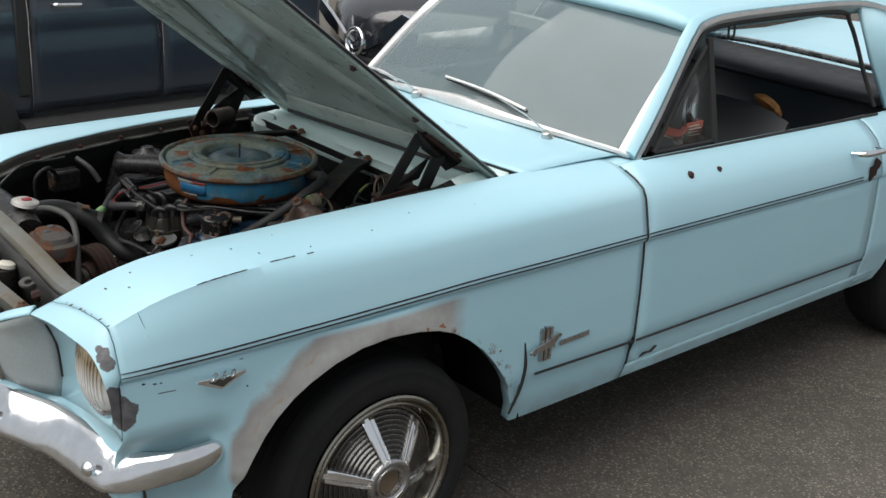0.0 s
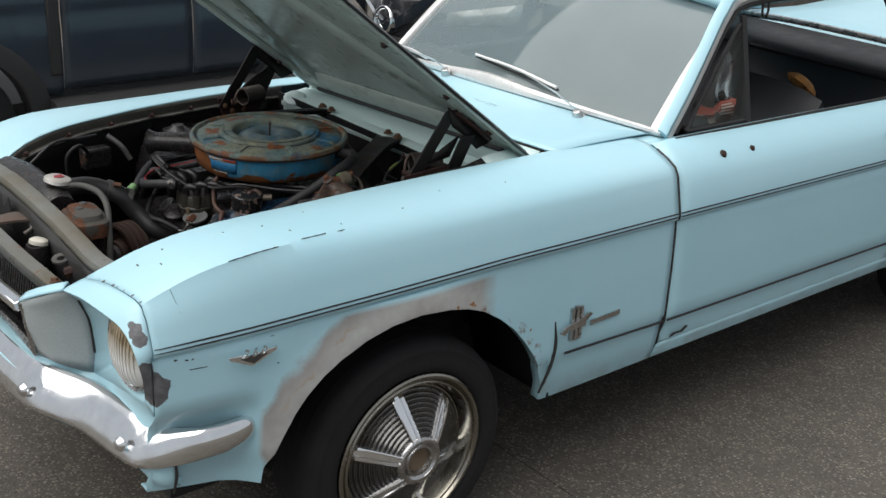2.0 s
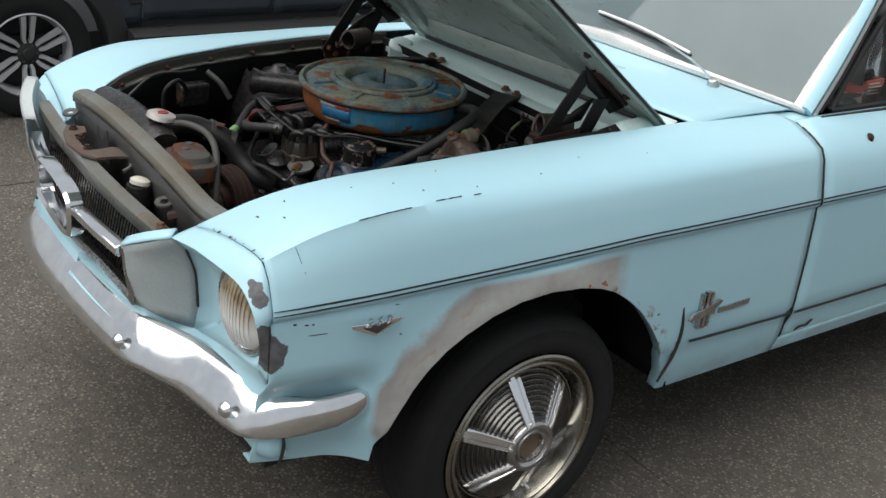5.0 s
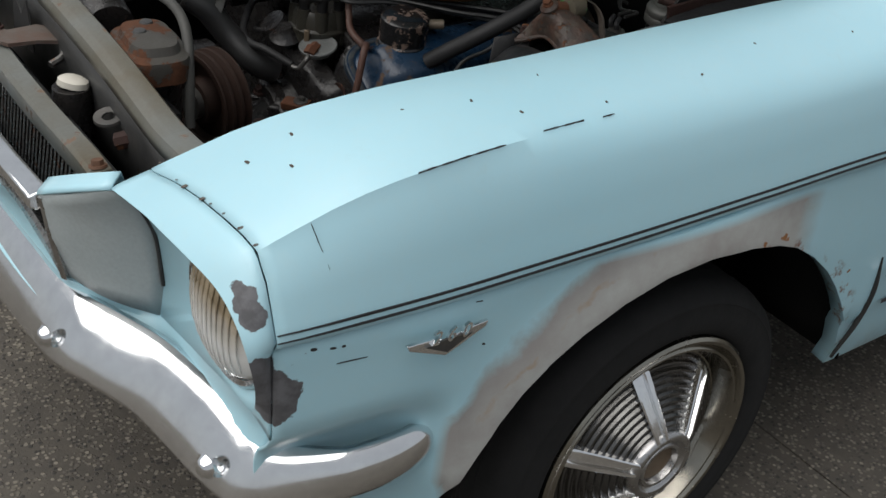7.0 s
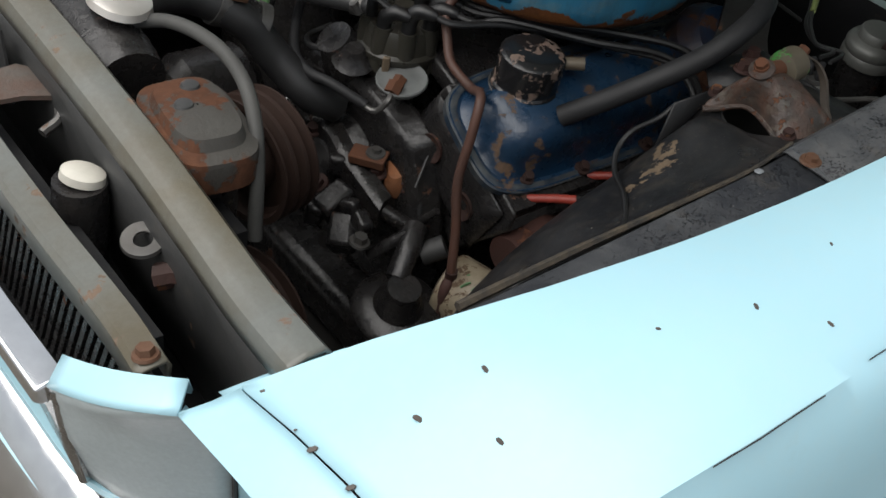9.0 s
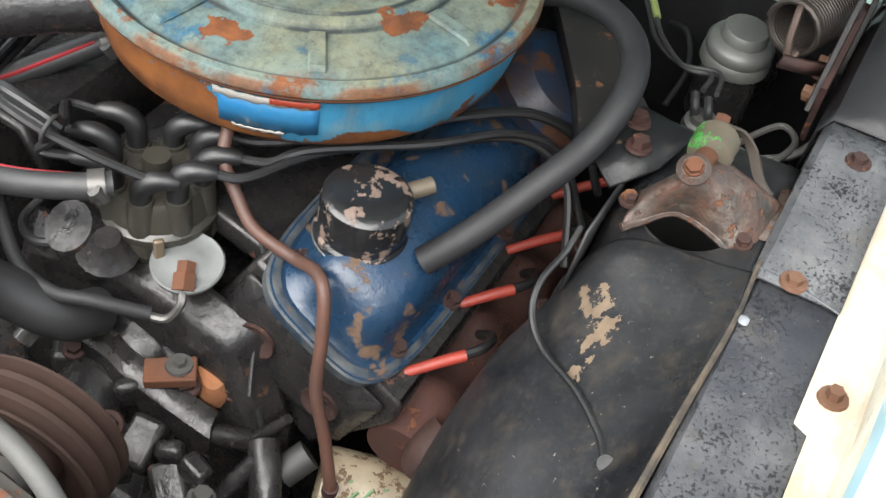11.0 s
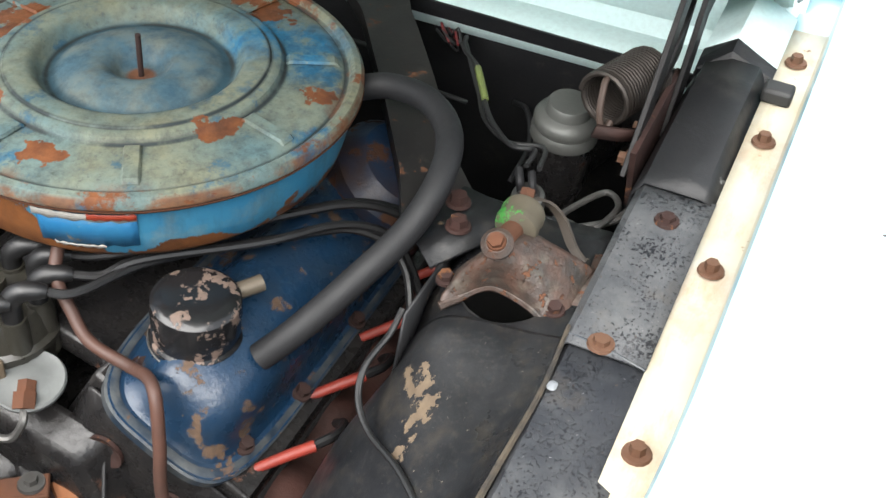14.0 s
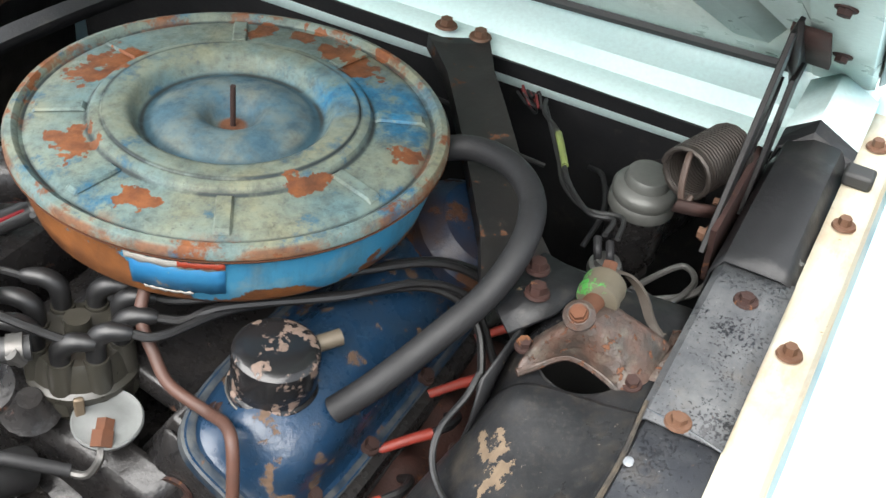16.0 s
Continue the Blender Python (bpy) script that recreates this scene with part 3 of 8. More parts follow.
def side_y(x, z):
    """The outer skin's y at a place on the side below the crease."""
    return -(half_width(x) - tuck(x, z))


def upper_profile(x, inner):
    """From the inner top edge over the shoulder to the crease."""
    w, c, t, sh = half_width(x), crease_z(x), top_z(x), shoulder_z(x)
    ys = min(0.796, w - 0.047)
    pts = [(-inner, t - 0.002), (-inner - 0.012, t)]
    for u in (0.25, 0.5, 0.75, 0.92):
        pts.append((-inner - 0.012 + (-ys + 0.011 + inner + 0.012) * u, t + (sh + 0.004 - t) * u + 0.012 * math.sin(math.pi * u) * (1 - 0.3 * u)))
    pts += [(-ys, sh), (-w + 0.040, c + (sh - c) * 0.885), (-w + 0.026, c + (sh - c) * 0.73), (-w + 0.014, c + (sh - c) * 0.42), (-w + 0.006, c + (sh - c) * 0.20), (-w + 0.001, c + (sh - c) * 0.065), (-w, c), (-w + 0.003, c - 0.006), (-w + 0.012, c - 0.014)]
    return pts


def side_rows(xs, inner, flange=True, low=low_z, rows=14):
    out = []
    for x in xs:
        i = inner(x) if callable(inner) else inner
        up = upper_profile(x, i)
        r = []
        if flange:
            t, f = top_z(x), flange_z(x)
            fo = min(0.636, i - 0.004)
            r += [(x, -fo + 0.030 + (0.012 if x > -0.19 else 0.0), f), (x, -fo, f + 0.002), (x, -fo - 0.003, f + 0.008), (x, -i + 0.003, t - 0.014)]
        r += [(x, y, z) for y, z in up]
        z0, z1 = up[-1][1] - 0.004, low(x)
        for k in range(rows + 1):
            z = z0 + (z1 - z0) * k / rows
            r.append((x, side_y(x, z), z))
        r.append((x, side_y(x, z1) + 0.028, z1 + 0.004))
        out.append(r)
    return out


def inner_edge(x):
    return eased(x, [-0.78, -0.75, -0.70, -0.64, -0.55, -0.40, -0.20, 0.45, 0.60, 1.0], [0.455, 0.466, 0.49, 0.53, 0.59, 0.628, 0.643, 0.643, 0.640, 0.66])


xs = sorted(set([-0.705, -0.69, -0.66, -0.62, -0.58, -0.54, -0.50, 0.45, 0.52, 0.60, 0.68, 0.76, 0.82, 0.86, 0.884] + [round(v, 4) for v in np.linspace(-0.48, 0.44, 60)] + ARCH_X))
fender = part("front_fender", loft(side_rows(xs, inner_edge)), PAINT, car, "pale blue fender with bare primer round the wheel arch", solid=0.004)

# headlight end of the fender, closing on a scooped leading edge
LEAD = smooth_path([(-0.750, -0.468, 0.826), (-0.752, -0.57, 0.848), (-0.752, -0.63, 0.854), (-0.750, -0.70, 0.857), (-0.745, -0.755, 0.851), (-0.742, -0.792, 0.830), (-0.738, -0.816, 0.793), (-0.726, -0.812, 0.74), (-0.713, -0.788, 0.688), (-0.709, -0.774, 0.668)], 6)


def resample(pts, n):
    pts = [Vector(p) for p in pts]
    d = [0.0]
    for a, b in zip(pts, pts[1:]):
        d.append(d[-1] + (b - a).length)
    return [Vector([float(np.interp(d[-1] * k / (n - 1), d, [p[i] for p in pts])) for i in range(3)]) for k in range(n)]


def housing_rows():
    x = -0.7066
    up = [(x, y, z) for y, z in upper_profile(x, inner_edge(x))] + [(x, side_y(x, z), z) for z in (0.77, 0.73, 0.69, 0.655)]
    a, b = resample(up, 40), resample(LEAD, 40)
    return [[p.lerp(q, t) + Vector((0, -0.004, 0.003)) * math.sin(math.pi * t) for p, q in zip(a, b)] for t in (0, 0.25, 0.5, 0.75, 1.0)] + [[q + Vector((0.012, 0.010, -0.008)) for q in b]]


housing = part("headlight_housing", loft(housing_rows()), PAINT, car, "chipped pale blue headlight housing", solid=0.003)


# Far fender sheared, lowered and drawn in to fit the camera's view.
def right_side(name, bm_left, material, dy=-0.075, dz=-0.083, **kw):
    for v in bm_left.verts:
        y = -v.co.y + dy
        v.co = Vector((v.co.x + 0.10 * y / 0.72 * min(1.0, max(0.0, (0.25 - v.co.x) / 0.5)), y, v.co.z + dz))
    return part(name, bm_left, material, car, **kw)


def far_inner(x):
    return min(inner_edge(x), eased(x, [-0.72, -0.55, -0.40, -0.20, 0.10, 0.45], [0.478, 0.538, 0.566, 0.598, 0.628, 0.643]))


right_side("front_fender", loft(side_rows(xs, far_inner, flange=False)), PAINT, solid=0.004)
right_side("headlight_housing", loft(housing_rows()), PAINT, solid=0.003)

# door
def belt_profile(x):
    w, c = half_width(x), crease_z(x)
    b = lerp(x, [0.9, 1.0, 2.3], [0.988, 0.992, 0.968])
    return [(-0.715, b - 0.004), (-0.735, b), (-0.765, b - 0.012), (-0.795, b - 0.032), (-w + 0.042, b - 0.060), (-w + 0.022, b - 0.095), (-w + 0.008, c + 0.04), (-w + 0.002, c + 0.012), (-w, c),
            (-w + 0.003, c - 0.006), (-w + 0.012, c - 0.014)]


def flank(x0, x1, low, n=24, rows=12, tail=False):
    out = []
    for x in np.linspace(x0, x1, n):
        up = belt_profile(x)
        r = [(x, y, z) for y, z in up]
        z0, z1 = up[-1][1] - 0.004, low(x)
        r += [(x, side_y(x, z), z) for z in (z0 + (z1 - z0) * k / rows for k in range(rows + 1))]
        r.append((x, side_y(x, z1) + 0.03, z1 + 0.002))
        out.append(r)
    return out


door = part("door", loft(flank(0.892, 2.17, lambda x: 0.402)), PAINT, car, "pale blue door with rusty mirror holes", solid=0.004)
part("rocker_panel", loft([[(x, side_y(x, z), z) for z in (0.398, 0.38, 0.36, 0.346)] + [(x, -0.80, 0.343)] for x in np.linspace(0.892, 2.30, 8)]), PAINT, car, solid=0.004)


def quarter_low(x):
    d = abs(x - 2.76)
    return max(0.345, 0.33 + math.sqrt(max(0, 0.40 ** 2 - d * d))) if d < 0.40 else 0.345


part("quarter_panel", loft(flank(2.178, 3.75, quarter_low, 60)), PAINT, car, solid=0.004)


def mirrored(bm, dy=-0.075, dz=-0.045):
    """The far side of the car, lowered and drawn in to fit the camera's view."""
    for v in bm.verts:
        v.co = Vector((v.co.x, -v.co.y + dy, v.co.z + dz))
    return bm


# Black strip just proud of the skin, painting the shade inside the door gap.
part("door_gap_shade", loft([[(x, y - 0.0006, z + 0.0006) for y, z in upper_profile(0.884, inner_edge(0.884))[4:]] + [(x, side_y(x, z) - 0.0006, z) for z in np.linspace(0.77, 0.40, 10)] for x in (0.8846, 0.8910)]), TRIM_BLACK, car, "black strip painting the shade of the gap in front of the door", solid=0.006)
part("cowl_side", loft([[(x, -0.640, 0.9835), (x, -0.690, 0.9835), (x, -0.722, 0.980), (x, -0.742, 0.972)] for x in (0.80, 0.884, 0.95, 1.03)]), PAINT, car, solid=0.004)


# ---- stripes along the side, and the lower fold's shade as a strip ----
def side_strip(x0, x1, zf, height, out, n=60):
    rows = []
    for x in np.linspace(x0, x1, n):
        z = zf(x)
        y = -half_width(x) - out
        rows.append([(x, y + 0.002, z + height / 2 + 0.001), (x, y, z + height / 2), (x, y, z - height / 2), (x, y + 0.002, z - height / 2 - 0.001)])
    return loft(rows)


def on_upper(x, dz):
    """y of the skin just above the crease."""
    return -half_width(x) + lerp(dz, [0, 0.014, 0.045, 0.06], [0, 0.002, 0.010, 0.014])


def pin(x0, x1, dz, h=0.0035, n=60, taper=False):
    rows = []
    for x in np.linspace(x0, x1, n):
        z = crease_z(x) + dz
        y = on_upper(x, dz) - 0.0035
        hh = h * (min(1, 0.3 + (x - x0) / 0.15) if taper else 1)
        rows.append([(x, y + 0.0015, z + hh / 2), (x, y, z + hh / 2), (x, y, z - hh / 2), (x, y + 0.0015, z - hh / 2)])
    return loft(rows)


for x0, x1 in ((-0.705, 0.884), (0.894, 2.05)):
    owner = fender if x0 < 0 else door
    part("pinstripe", pin(x0, x1, 0.013, 0.0037, taper=x0 < 0), STRIPE, owner, "worn black pinstripe")
    part("pinstripe", pin(x0, x1, 0.003, 0.0033, taper=x0 < 0), STRIPE, owner, "worn black pinstripe")
# Black strips painting the crease's shade along the lower body fold.
for x0, x1 in ((0.47, 0.882), (0.896, 2.16)):
    part("fold_shade_line", side_strip(x0, x1, lambda x: lerp(x, [0.45, 0.9, 2.2], [0.494, 0.482, 0.472]), 0.006, 0.001), STRIPE, fender if x0 < 0.5 else door, "black line painted for the shade along the lower body fold")


def scratch(pts, w, parent, name="scratch", mat=None, out=0.003):
    """A long thin chip in the paint along the shoulder."""
    rows = []
    for k, (x, y, z) in enumerate(pts):
        ww = w * (0.35 + 0.65 * abs(math.sin(k * 1.9 + 0.6)))
        rows.append([(x, y - out, z + ww / 2 + out), (x, y - out - 0.0006, z + out - 0.0003), (x, y - out, z - ww / 2 + out)])
    return part(name, loft(rows), mat or STRIPE, parent, "thin dark paint scratch")


def shoulder(x, u=0.0):
    return (x, -min(0.796, half_width(x) - 0.047) - 0.02 * u, shoulder_z(x) - 0.010 * u)


scratch([shoulder(x) for x in np.linspace(-0.517, -0.395, 14)], 0.0034, fender)
scratch([shoulder(x, -0.2) for x in np.linspace(-0.335, -0.27, 8)], 0.0034, fender)
scratch([shoulder(x, -0.1) for x in np.linspace(-0.24, -0.22, 4)], 0.003, fender)
scratch([(-0.649 + 0.0022 * k, -0.784 - 0.0036 * k, 0.922 - 0.0085 * k) for k in range(7)], 0.004, fender, out=0.004)

# ---- badges ----
badge = part("engine_badge", plate([(-0.062, 0.006), (-0.02, 0.004), (0.0, -0.004), (0.02, 0.004), (0.062, 0.006), (0.058, -0.002), (0.002, -0.026), (-0.002, -0.026), (-0.058, -0.002)], 0.006,
                                  pose(-0.493, -0.851, 0.760, 90, 3, 2)), CHROME, fender, "chrome V engine badge", bevel=0.001)
part("badge_inlay", plate([(-0.036, -0.002), (0.0, -0.020), (0.036, -0.002), (0.0, 0.001)], 0.003, pose(-0.493, -0.8565, 0.760, 90, 3, 2)), GREY_PAINT, badge)
for k, ch in enumerate("260"):
    c = bpy.data.curves.new("digit", "FONT")
    c.body, c.size, c.extrude, c.align_x, c.shear = ch, 0.028, 0.002, "CENTER", 0.25
    o = bpy.data.objects.new("digit_tmp", c)
    dg = bpy.context.evaluated_depsgraph_get()
    me = bpy.data.meshes.new_from_object(o.evaluated_get(dg)) if False else o.to_mesh().copy()
    me.transform(pose(-0.515 + k * 0.022, -0.859, 0.759 - k * 0.0012, 90, 3, 2))
    part("digit", me, CHROME, badge, smooth=False)

emblem_at = (0.500, -0.868, 0.585)
emblem = part("side_emblem", loft([[(emblem_at[0] + dx - 0.006, -0.866, z), (emblem_at[0] + dx - 0.006, -0.877, z), (emblem_at[0] + dx + 0.006, -0.877, z), (emblem_at[0] + dx + 0.006, -0.866, z)] for dx, z in ((0.0, 0.530), (0.0, 0.632))], close_u=True, cap=True),
              DULL_CHROME, fender, "chrome bar emblem with a running shape")
for dx in (-0.016, 0.016):
    part("emblem_bar", box((emblem_at[0] + dx - 0.005, -0.876, 0.532), (emblem_at[0] + dx + 0.005, -0.864, 0.628)), DULL_CHROME, emblem)
run = [(-0.060, -0.012), (-0.045, 0.004), (-0.02, 0.008), (0.005, 0.012), (0.025, 0.022), (0.045, 0.028), (0.058, 0.022), (0.044, 0.014), (0.03, 0.0), (0.036, -0.012), (0.02, -0.008), (0.0, -0.006), (-0.02, -0.014), (-0.03, -0.006), (-0.045, -0.02)]
part("emblem_figure", plate(run, 0.006, pose(0.495, -0.877, 0.578, 90, 0, 0)), DULL_CHROME, emblem)
part("name_bar", plate([(0, 0), (0.115, 0.004), (0.116, 0.018), (0.0, 0.014)], 0.004, pose(0.56, -0.868, 0.558, 90, 0, 0)), DULL_CHROME, emblem, "thin worn chrome script plate")

# mirror holes and handle on the door
part("mirror_hole", lathe([(0.0, 0.003), (0.008, 0.004), (0.010, 0.0), (0.013, -0.002)], (1.125, -0.815, 0.948), (0, -0.75, 0.6), 14), RUST_DARK, door, "rusty empty mirror hole")
part("mirror_hole", lathe([(0.0, 0.003), (0.006, 0.004), (0.008, 0.0), (0.010, -0.002)], (1.265, -0.815, 0.944), (0, -0.75, 0.6), 14), RUST_DARK, door, "rusty empty mirror hole")
part("door_handle", tube([(1.98, -0.845, 0.895), (2.0, -0.885, 0.90), (2.06, -0.892, 0.90), (2.12, -0.885, 0.895), (2.13, -0.85, 0.89)], [0.008, 0.011, 0.012, 0.011, 0.009]), CHROME, door, "chrome door handle")
part("lock_patch", lathe([(0.0, 0.002), (0.03, 0.0015), (0.034, 0.0)], (2.115, -0.868, 0.825), (0, -1, 0.1), 18, wob=lambda a, h: 1 + 0.35 * math.sin(2 * a) + 0.2 * math.sin(5 * a)), RUST_DARK, door, "bare rust patch by the lock")
part("rocker_chip", plate([(0, 0), (0.03, 0.006), (0.06, 0.004), (0.085, 0.02), (0.07, 0.024), (0.05, 0.012), (0.02, 0.014), (0.006, 0.01)], 0.001, pose(0.93, -0.860, 0.412, 90, 0, 0)), STRIPE, door, "dark paint chip")
part("fender_crack", tube([(0.425, -0.866, 0.60), (0.432, -0.868, 0.53), (0.425, -0.862, 0.46), (0.40, -0.852, 0.385)], [0.002, 0.005, 0.005, 0.003], 8), TRIM_BLACK, fender, "dark split in the fender edge")

# ---- hood, raised ----
HA = radians(36.8)


def hood_point(s, y, lift=0.0):
    """s metres from the hinge edge towards the nose, y across."""
    x0, z0 = 0.54, 0.972 - 0.045 * (y + 0.57) / 1.06
    return (x0 - s * math.cos(HA) - lift * math.sin(HA), y, z0 + s * math.sin(HA) - lift * math.cos(HA) * -1)


def hood_skin(lift, inset=0.0):
    rows = []
    for s in np.linspace(inset, 1.28 - inset, 12):
        row = []
        for k in range(13):
            u = k / 12
            y = -0.585 + inset + u * (1.105 - 2 * inset)
            row.append(hood_point(s, y, lift + 0.028 * math.sin(math.pi * u)))
        rows.append(row)
    return loft(rows)


hood = part("hood", hood_skin(0.012), PAINT_INNER, car, "raised hood with a pale green ribbed underside", solid=0.005)
frame_bm = bmesh.new()
for y0, y1 in ((-0.585, -0.50), (0.435, 0.52)):
    loft([[hood_point(s, y0, 0.006), hood_point(s, y0 + 0.006, -0.030), hood_point(s, y1 - 0.012, -0.030), hood_point(s, y1, 0.010)] for s in np.linspace(0.0, 1.28, 8)], bm=frame_bm)
for s0, s1 in ((0.0, 0.11), (1.16, 1.28)):
    loft([[hood_point(s0, y, 0.02), hood_point(s0 + 0.008, y, -0.028), hood_point(s1 - 0.012, y, -0.028), hood_point(s1, y, 0.02)] for y in np.linspace(-0.585, 0.52, 8)], bm=frame_bm)
for ya, yb in ((-0.44, -0.08), (0.38, 0.02)):
    loft([[hood_point(s, y - 0.045, 0.02), hood_point(s, y - 0.02, -0.022), hood_point(s, y + 0.02, -0.022), hood_point(s, y + 0.045, 0.02)] for s, y in ((0.1, ya), (0.45, (ya * 2 + yb) / 3), (0.8, (ya + yb * 2) / 3), (1.18, yb))], bm=frame_bm)
part("hood_frame", frame_bm, PAINT_INNER, hood, "pressed ribs of the hood underside", solid=0.003)
part("hood_edge", loft([[hood_point(s, -0.586, 0.014), hood_point(s, -0.594, 0.0), hood_point(s, -0.588, -0.012)] for s in np.linspace(0, 1.28, 8)]), GREY_PAINT, hood, solid=0.004)
for s, y in ((0.16, -0.545), (0.36, -0.545), (0.2, 0.478), (0.62, -0.545)):
    p0 = hood_point(s, y, -0.031)
    part("hood_bolt", hexbolt(p0, (math.sin(HA) * -1, 0, -math.cos(HA)), 0.008, 0.006, 0.012), RUST_DARK, hood)

part("hood_seal", tube([hood_point(0.035, y, -0.034) for y in np.linspace(-0.50, 0.44, 8)], 0.010, 8), TRIM_BLACK, hood, "black rubber seal along the hood")

# ---- cowl, between hood and windshield ----
cowl_rows = []
for y in np.linspace(-0.60, 0.53, 15):
    e = 0.0 if abs(y) < 0.5 else 0.0
    d = -0.045 * (y + 0.57) / 1.06
    cowl_rows.append([(0.438, y, 0.870 + d * 0.3), (0.440, y, 0.900 + d * 0.3), (0.452, y, 0.906 + d * 0.3), (0.485, y, 0.905 + d * 0.3), (0.500, y, 0.925 + d * 0.6), (0.535, y, 0.930 + d * 0.6), (0.550, y, 0.945 + d), (0.556, y, 0.966 + d), (0.575, y, 0.978 + d)])
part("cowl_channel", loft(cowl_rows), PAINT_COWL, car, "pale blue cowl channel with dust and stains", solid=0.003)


def ws_base_x(y):
    u = (y + 0.035) / 0.66
    return 0.875 + 0.10 * u ** 2


top_rows = []
for y in np.linspace(-0.66, 0.59, 17):
    d = -0.045 * (y + 0.57) / 1.06
    xb = ws_base_x(y)
    e = 0.03 * (1 - ((y + 0.035) / 0.66) ** 2)
    top_rows.append([(0.58, y, 0.986 + d), (0.60, y, 0.990 + d), (0.66, y, 0.993 + d), (0.72, y, 0.993 + d + e * 0.3), (0.80, y, 0.992 + d * 0.85 + e * 0.6), (xb - 0.02, y, 0.988 + d * 0.7 + e), (xb + 0.012, y, 0.980 + d * 0.7 + e)])
cowl = part("cowl_panel", loft(top_rows), PAINT, car, "pale blue cowl with an air intake grille", solid=0.004)
SLOT = plain("dark slot", (0.10, 0.13, 0.14), 0.6)
for k in range(9):
    for j in range(2):
        part("vent_slot", loft([[(0.675 + k * 0.010 + dx, y, 0.9943 - 0.045 * (y + 0.57) / 1.06 + 0.03 * (1 - ((y + 0.035) / 0.66) ** 2) * 0.3 * max(0.0, (0.675 + k * 0.010 - 0.66) / 0.06)) for dx in (0.0, 0.005)] for y in (-0.22 + j * 0.06, -0.168 + j * 0.06)]), SLOT, cowl, solid=0.001)

# ---- windshield, roof and glass ----
def ws_point(u, v):
    """u across from -1 (near side) to 1, v from base to top."""
    yb, yt = -0.035 + u * 0.655, -0.035 + u * 0.575
    y = yb + (yt - yb) * v
    d = -0.03 * (y + 0.57) / 1.06 * (1 - v)
    x = 0.875 + 0.10 * u * u + v * (0.395 + 0.015 * u * u)
    z = 0.985 + d + 0.03 * (1 - u * u) * (1 - v) + v * 0.375 + 0.02 * math.sin(math.pi * v)
    return Vector((x, y, z - 0.03 * v * u * u))


windshield = part("windshield", loft([[ws_point(u, v) for u in np.linspace(-1, 1, 21)] for v in np.linspace(0, 1, 9)]), WINDSHIELD, car, "curved windshield reflecting the sky, dust and sky haze painted in")
windshield.visible_shadow = False
rim = [ws_point(u, 0) for u in np.linspace(-1, 1, 21)] + [ws_point(1, v) for v in np.linspace(0.1, 1, 8)] + [ws_point(u, 1) for u in np.linspace(0.9, -1, 20)] + [ws_point(-1, v) for v in np.linspace(0.9, 0, 9)]
rows = []
mid = ws_point(0, 0.5)
for p in rim:
    inn = (mid - p)
    inn = Vector((inn.x * 0.3, inn.y, inn.z)).normalized()
    rows.append([p - inn * 0.006 + Vector((0, 0, 0.001)), p - inn * 0.004 + Vector((-0.010, -0.002, 0.011)), p + inn * 0.010 + Vector((-0.014, 0, 0.015)), p + inn * 0.030 + Vector((-0.011, 0, 0.012)), p + inn * 0.042 + Vector((-0.002, 0, 0.002))])
part("windshield_trim", loft(rows, close_v=True), TRIM_STEEL, windshield, "bright windshield surround", solid=0.002)


def rail(v, x):
    return v


def roof_side(x):
    """Outer edge of the roof at a station: y, z."""
    return (lerp(x, [1.28, 1.5, 2.2, 2.7, 3.0], [-0.615, -0.598, -0.60, -0.61, -0.63]), lerp(x, [1.28, 1.5, 2.2, 2.7, 3.0], [1.335, 1.352, 1.352, 1.325, 1.29]))


roof_rows = []
for x in np.linspace(1.235, 2.75, 14):
    y0, z0 = roof_side(x)
    row = []
    for k in range(17):
        u = k / 16 * 2 - 1
        y = -0.035 + u * (-(y0) - 0.035)
        drop = 0.03 * max(0, (1.36 - x) / 0.12)
        row.append((x + (0.0 if x > 1.3 else 0.10 * u * u), y, z0 + 0.055 * (1 - u ** 2) - drop * (1 - u * u) - 0.02 * abs(u) ** 8))
    roof_rows.append(row)
part("roof", loft(roof_rows), PAINT, car, "pale blue hardtop roof", solid=0.03)

# A-pillar and side rail, one sweep along the door opening
pill = [(0.985, -0.70, 0.985), (1.08, -0.688, 1.105), (1.18, -0.665, 1.225), (1.27, -0.638, 1.312), (1.36, -0.615, 1.350), (1.6, -0.602, 1.362), (2.2, -0.602, 1.357), (2.45, -0.62, 1.32)]
rows = []
for p in smooth_path(pill, 6):
    rows.append([p + Vector((0, -0.010, -0.004)), p + Vector((-0.012, -0.016, 0.014)), p + Vector((-0.022, -0.002, 0.026)), p + Vector((-0.026, 0.010, 0.027)), p + Vector((-0.006, 0.018, 0.008)), p + Vector((0.01, 0.012, -0.012))])
part("roof_pillar", loft(rows, close_u=True, cap=True), PAINT, car, "pale blue windshield pillar and roof rail")
rows = [[p + Vector((0.010, -0.012, -0.014)), p + Vector((-0.002, -0.022, -0.004)), p + Vector((-0.010, -0.021, 0.010)), p + Vector((0.004, -0.006, -0.004)), p + Vector((0.014, -0.006, -0.022))] for p in smooth_path(pill, 6)]
part("drip_trim", loft(rows, close_u=True, cap=True), TRIM_STEEL, car, "bright drip rail trim")
seal = [(1.03, -0.700, 0.99), (1.12, -0.688, 1.105), (1.21, -0.665, 1.215), (1.30, -0.64, 1.292), (1.38, -0.62, 1.325), (1.6, -0.607, 1.335), (2.12, -0.607, 1.330), (2.22, -0.615, 1.28), (2.30, -0.66, 1.1), (2.34, -0.70, 0.985)]
part("window_seal", tube(seal, 0.008, 8), TRIM_BLACK, car, "black rubber window seal")
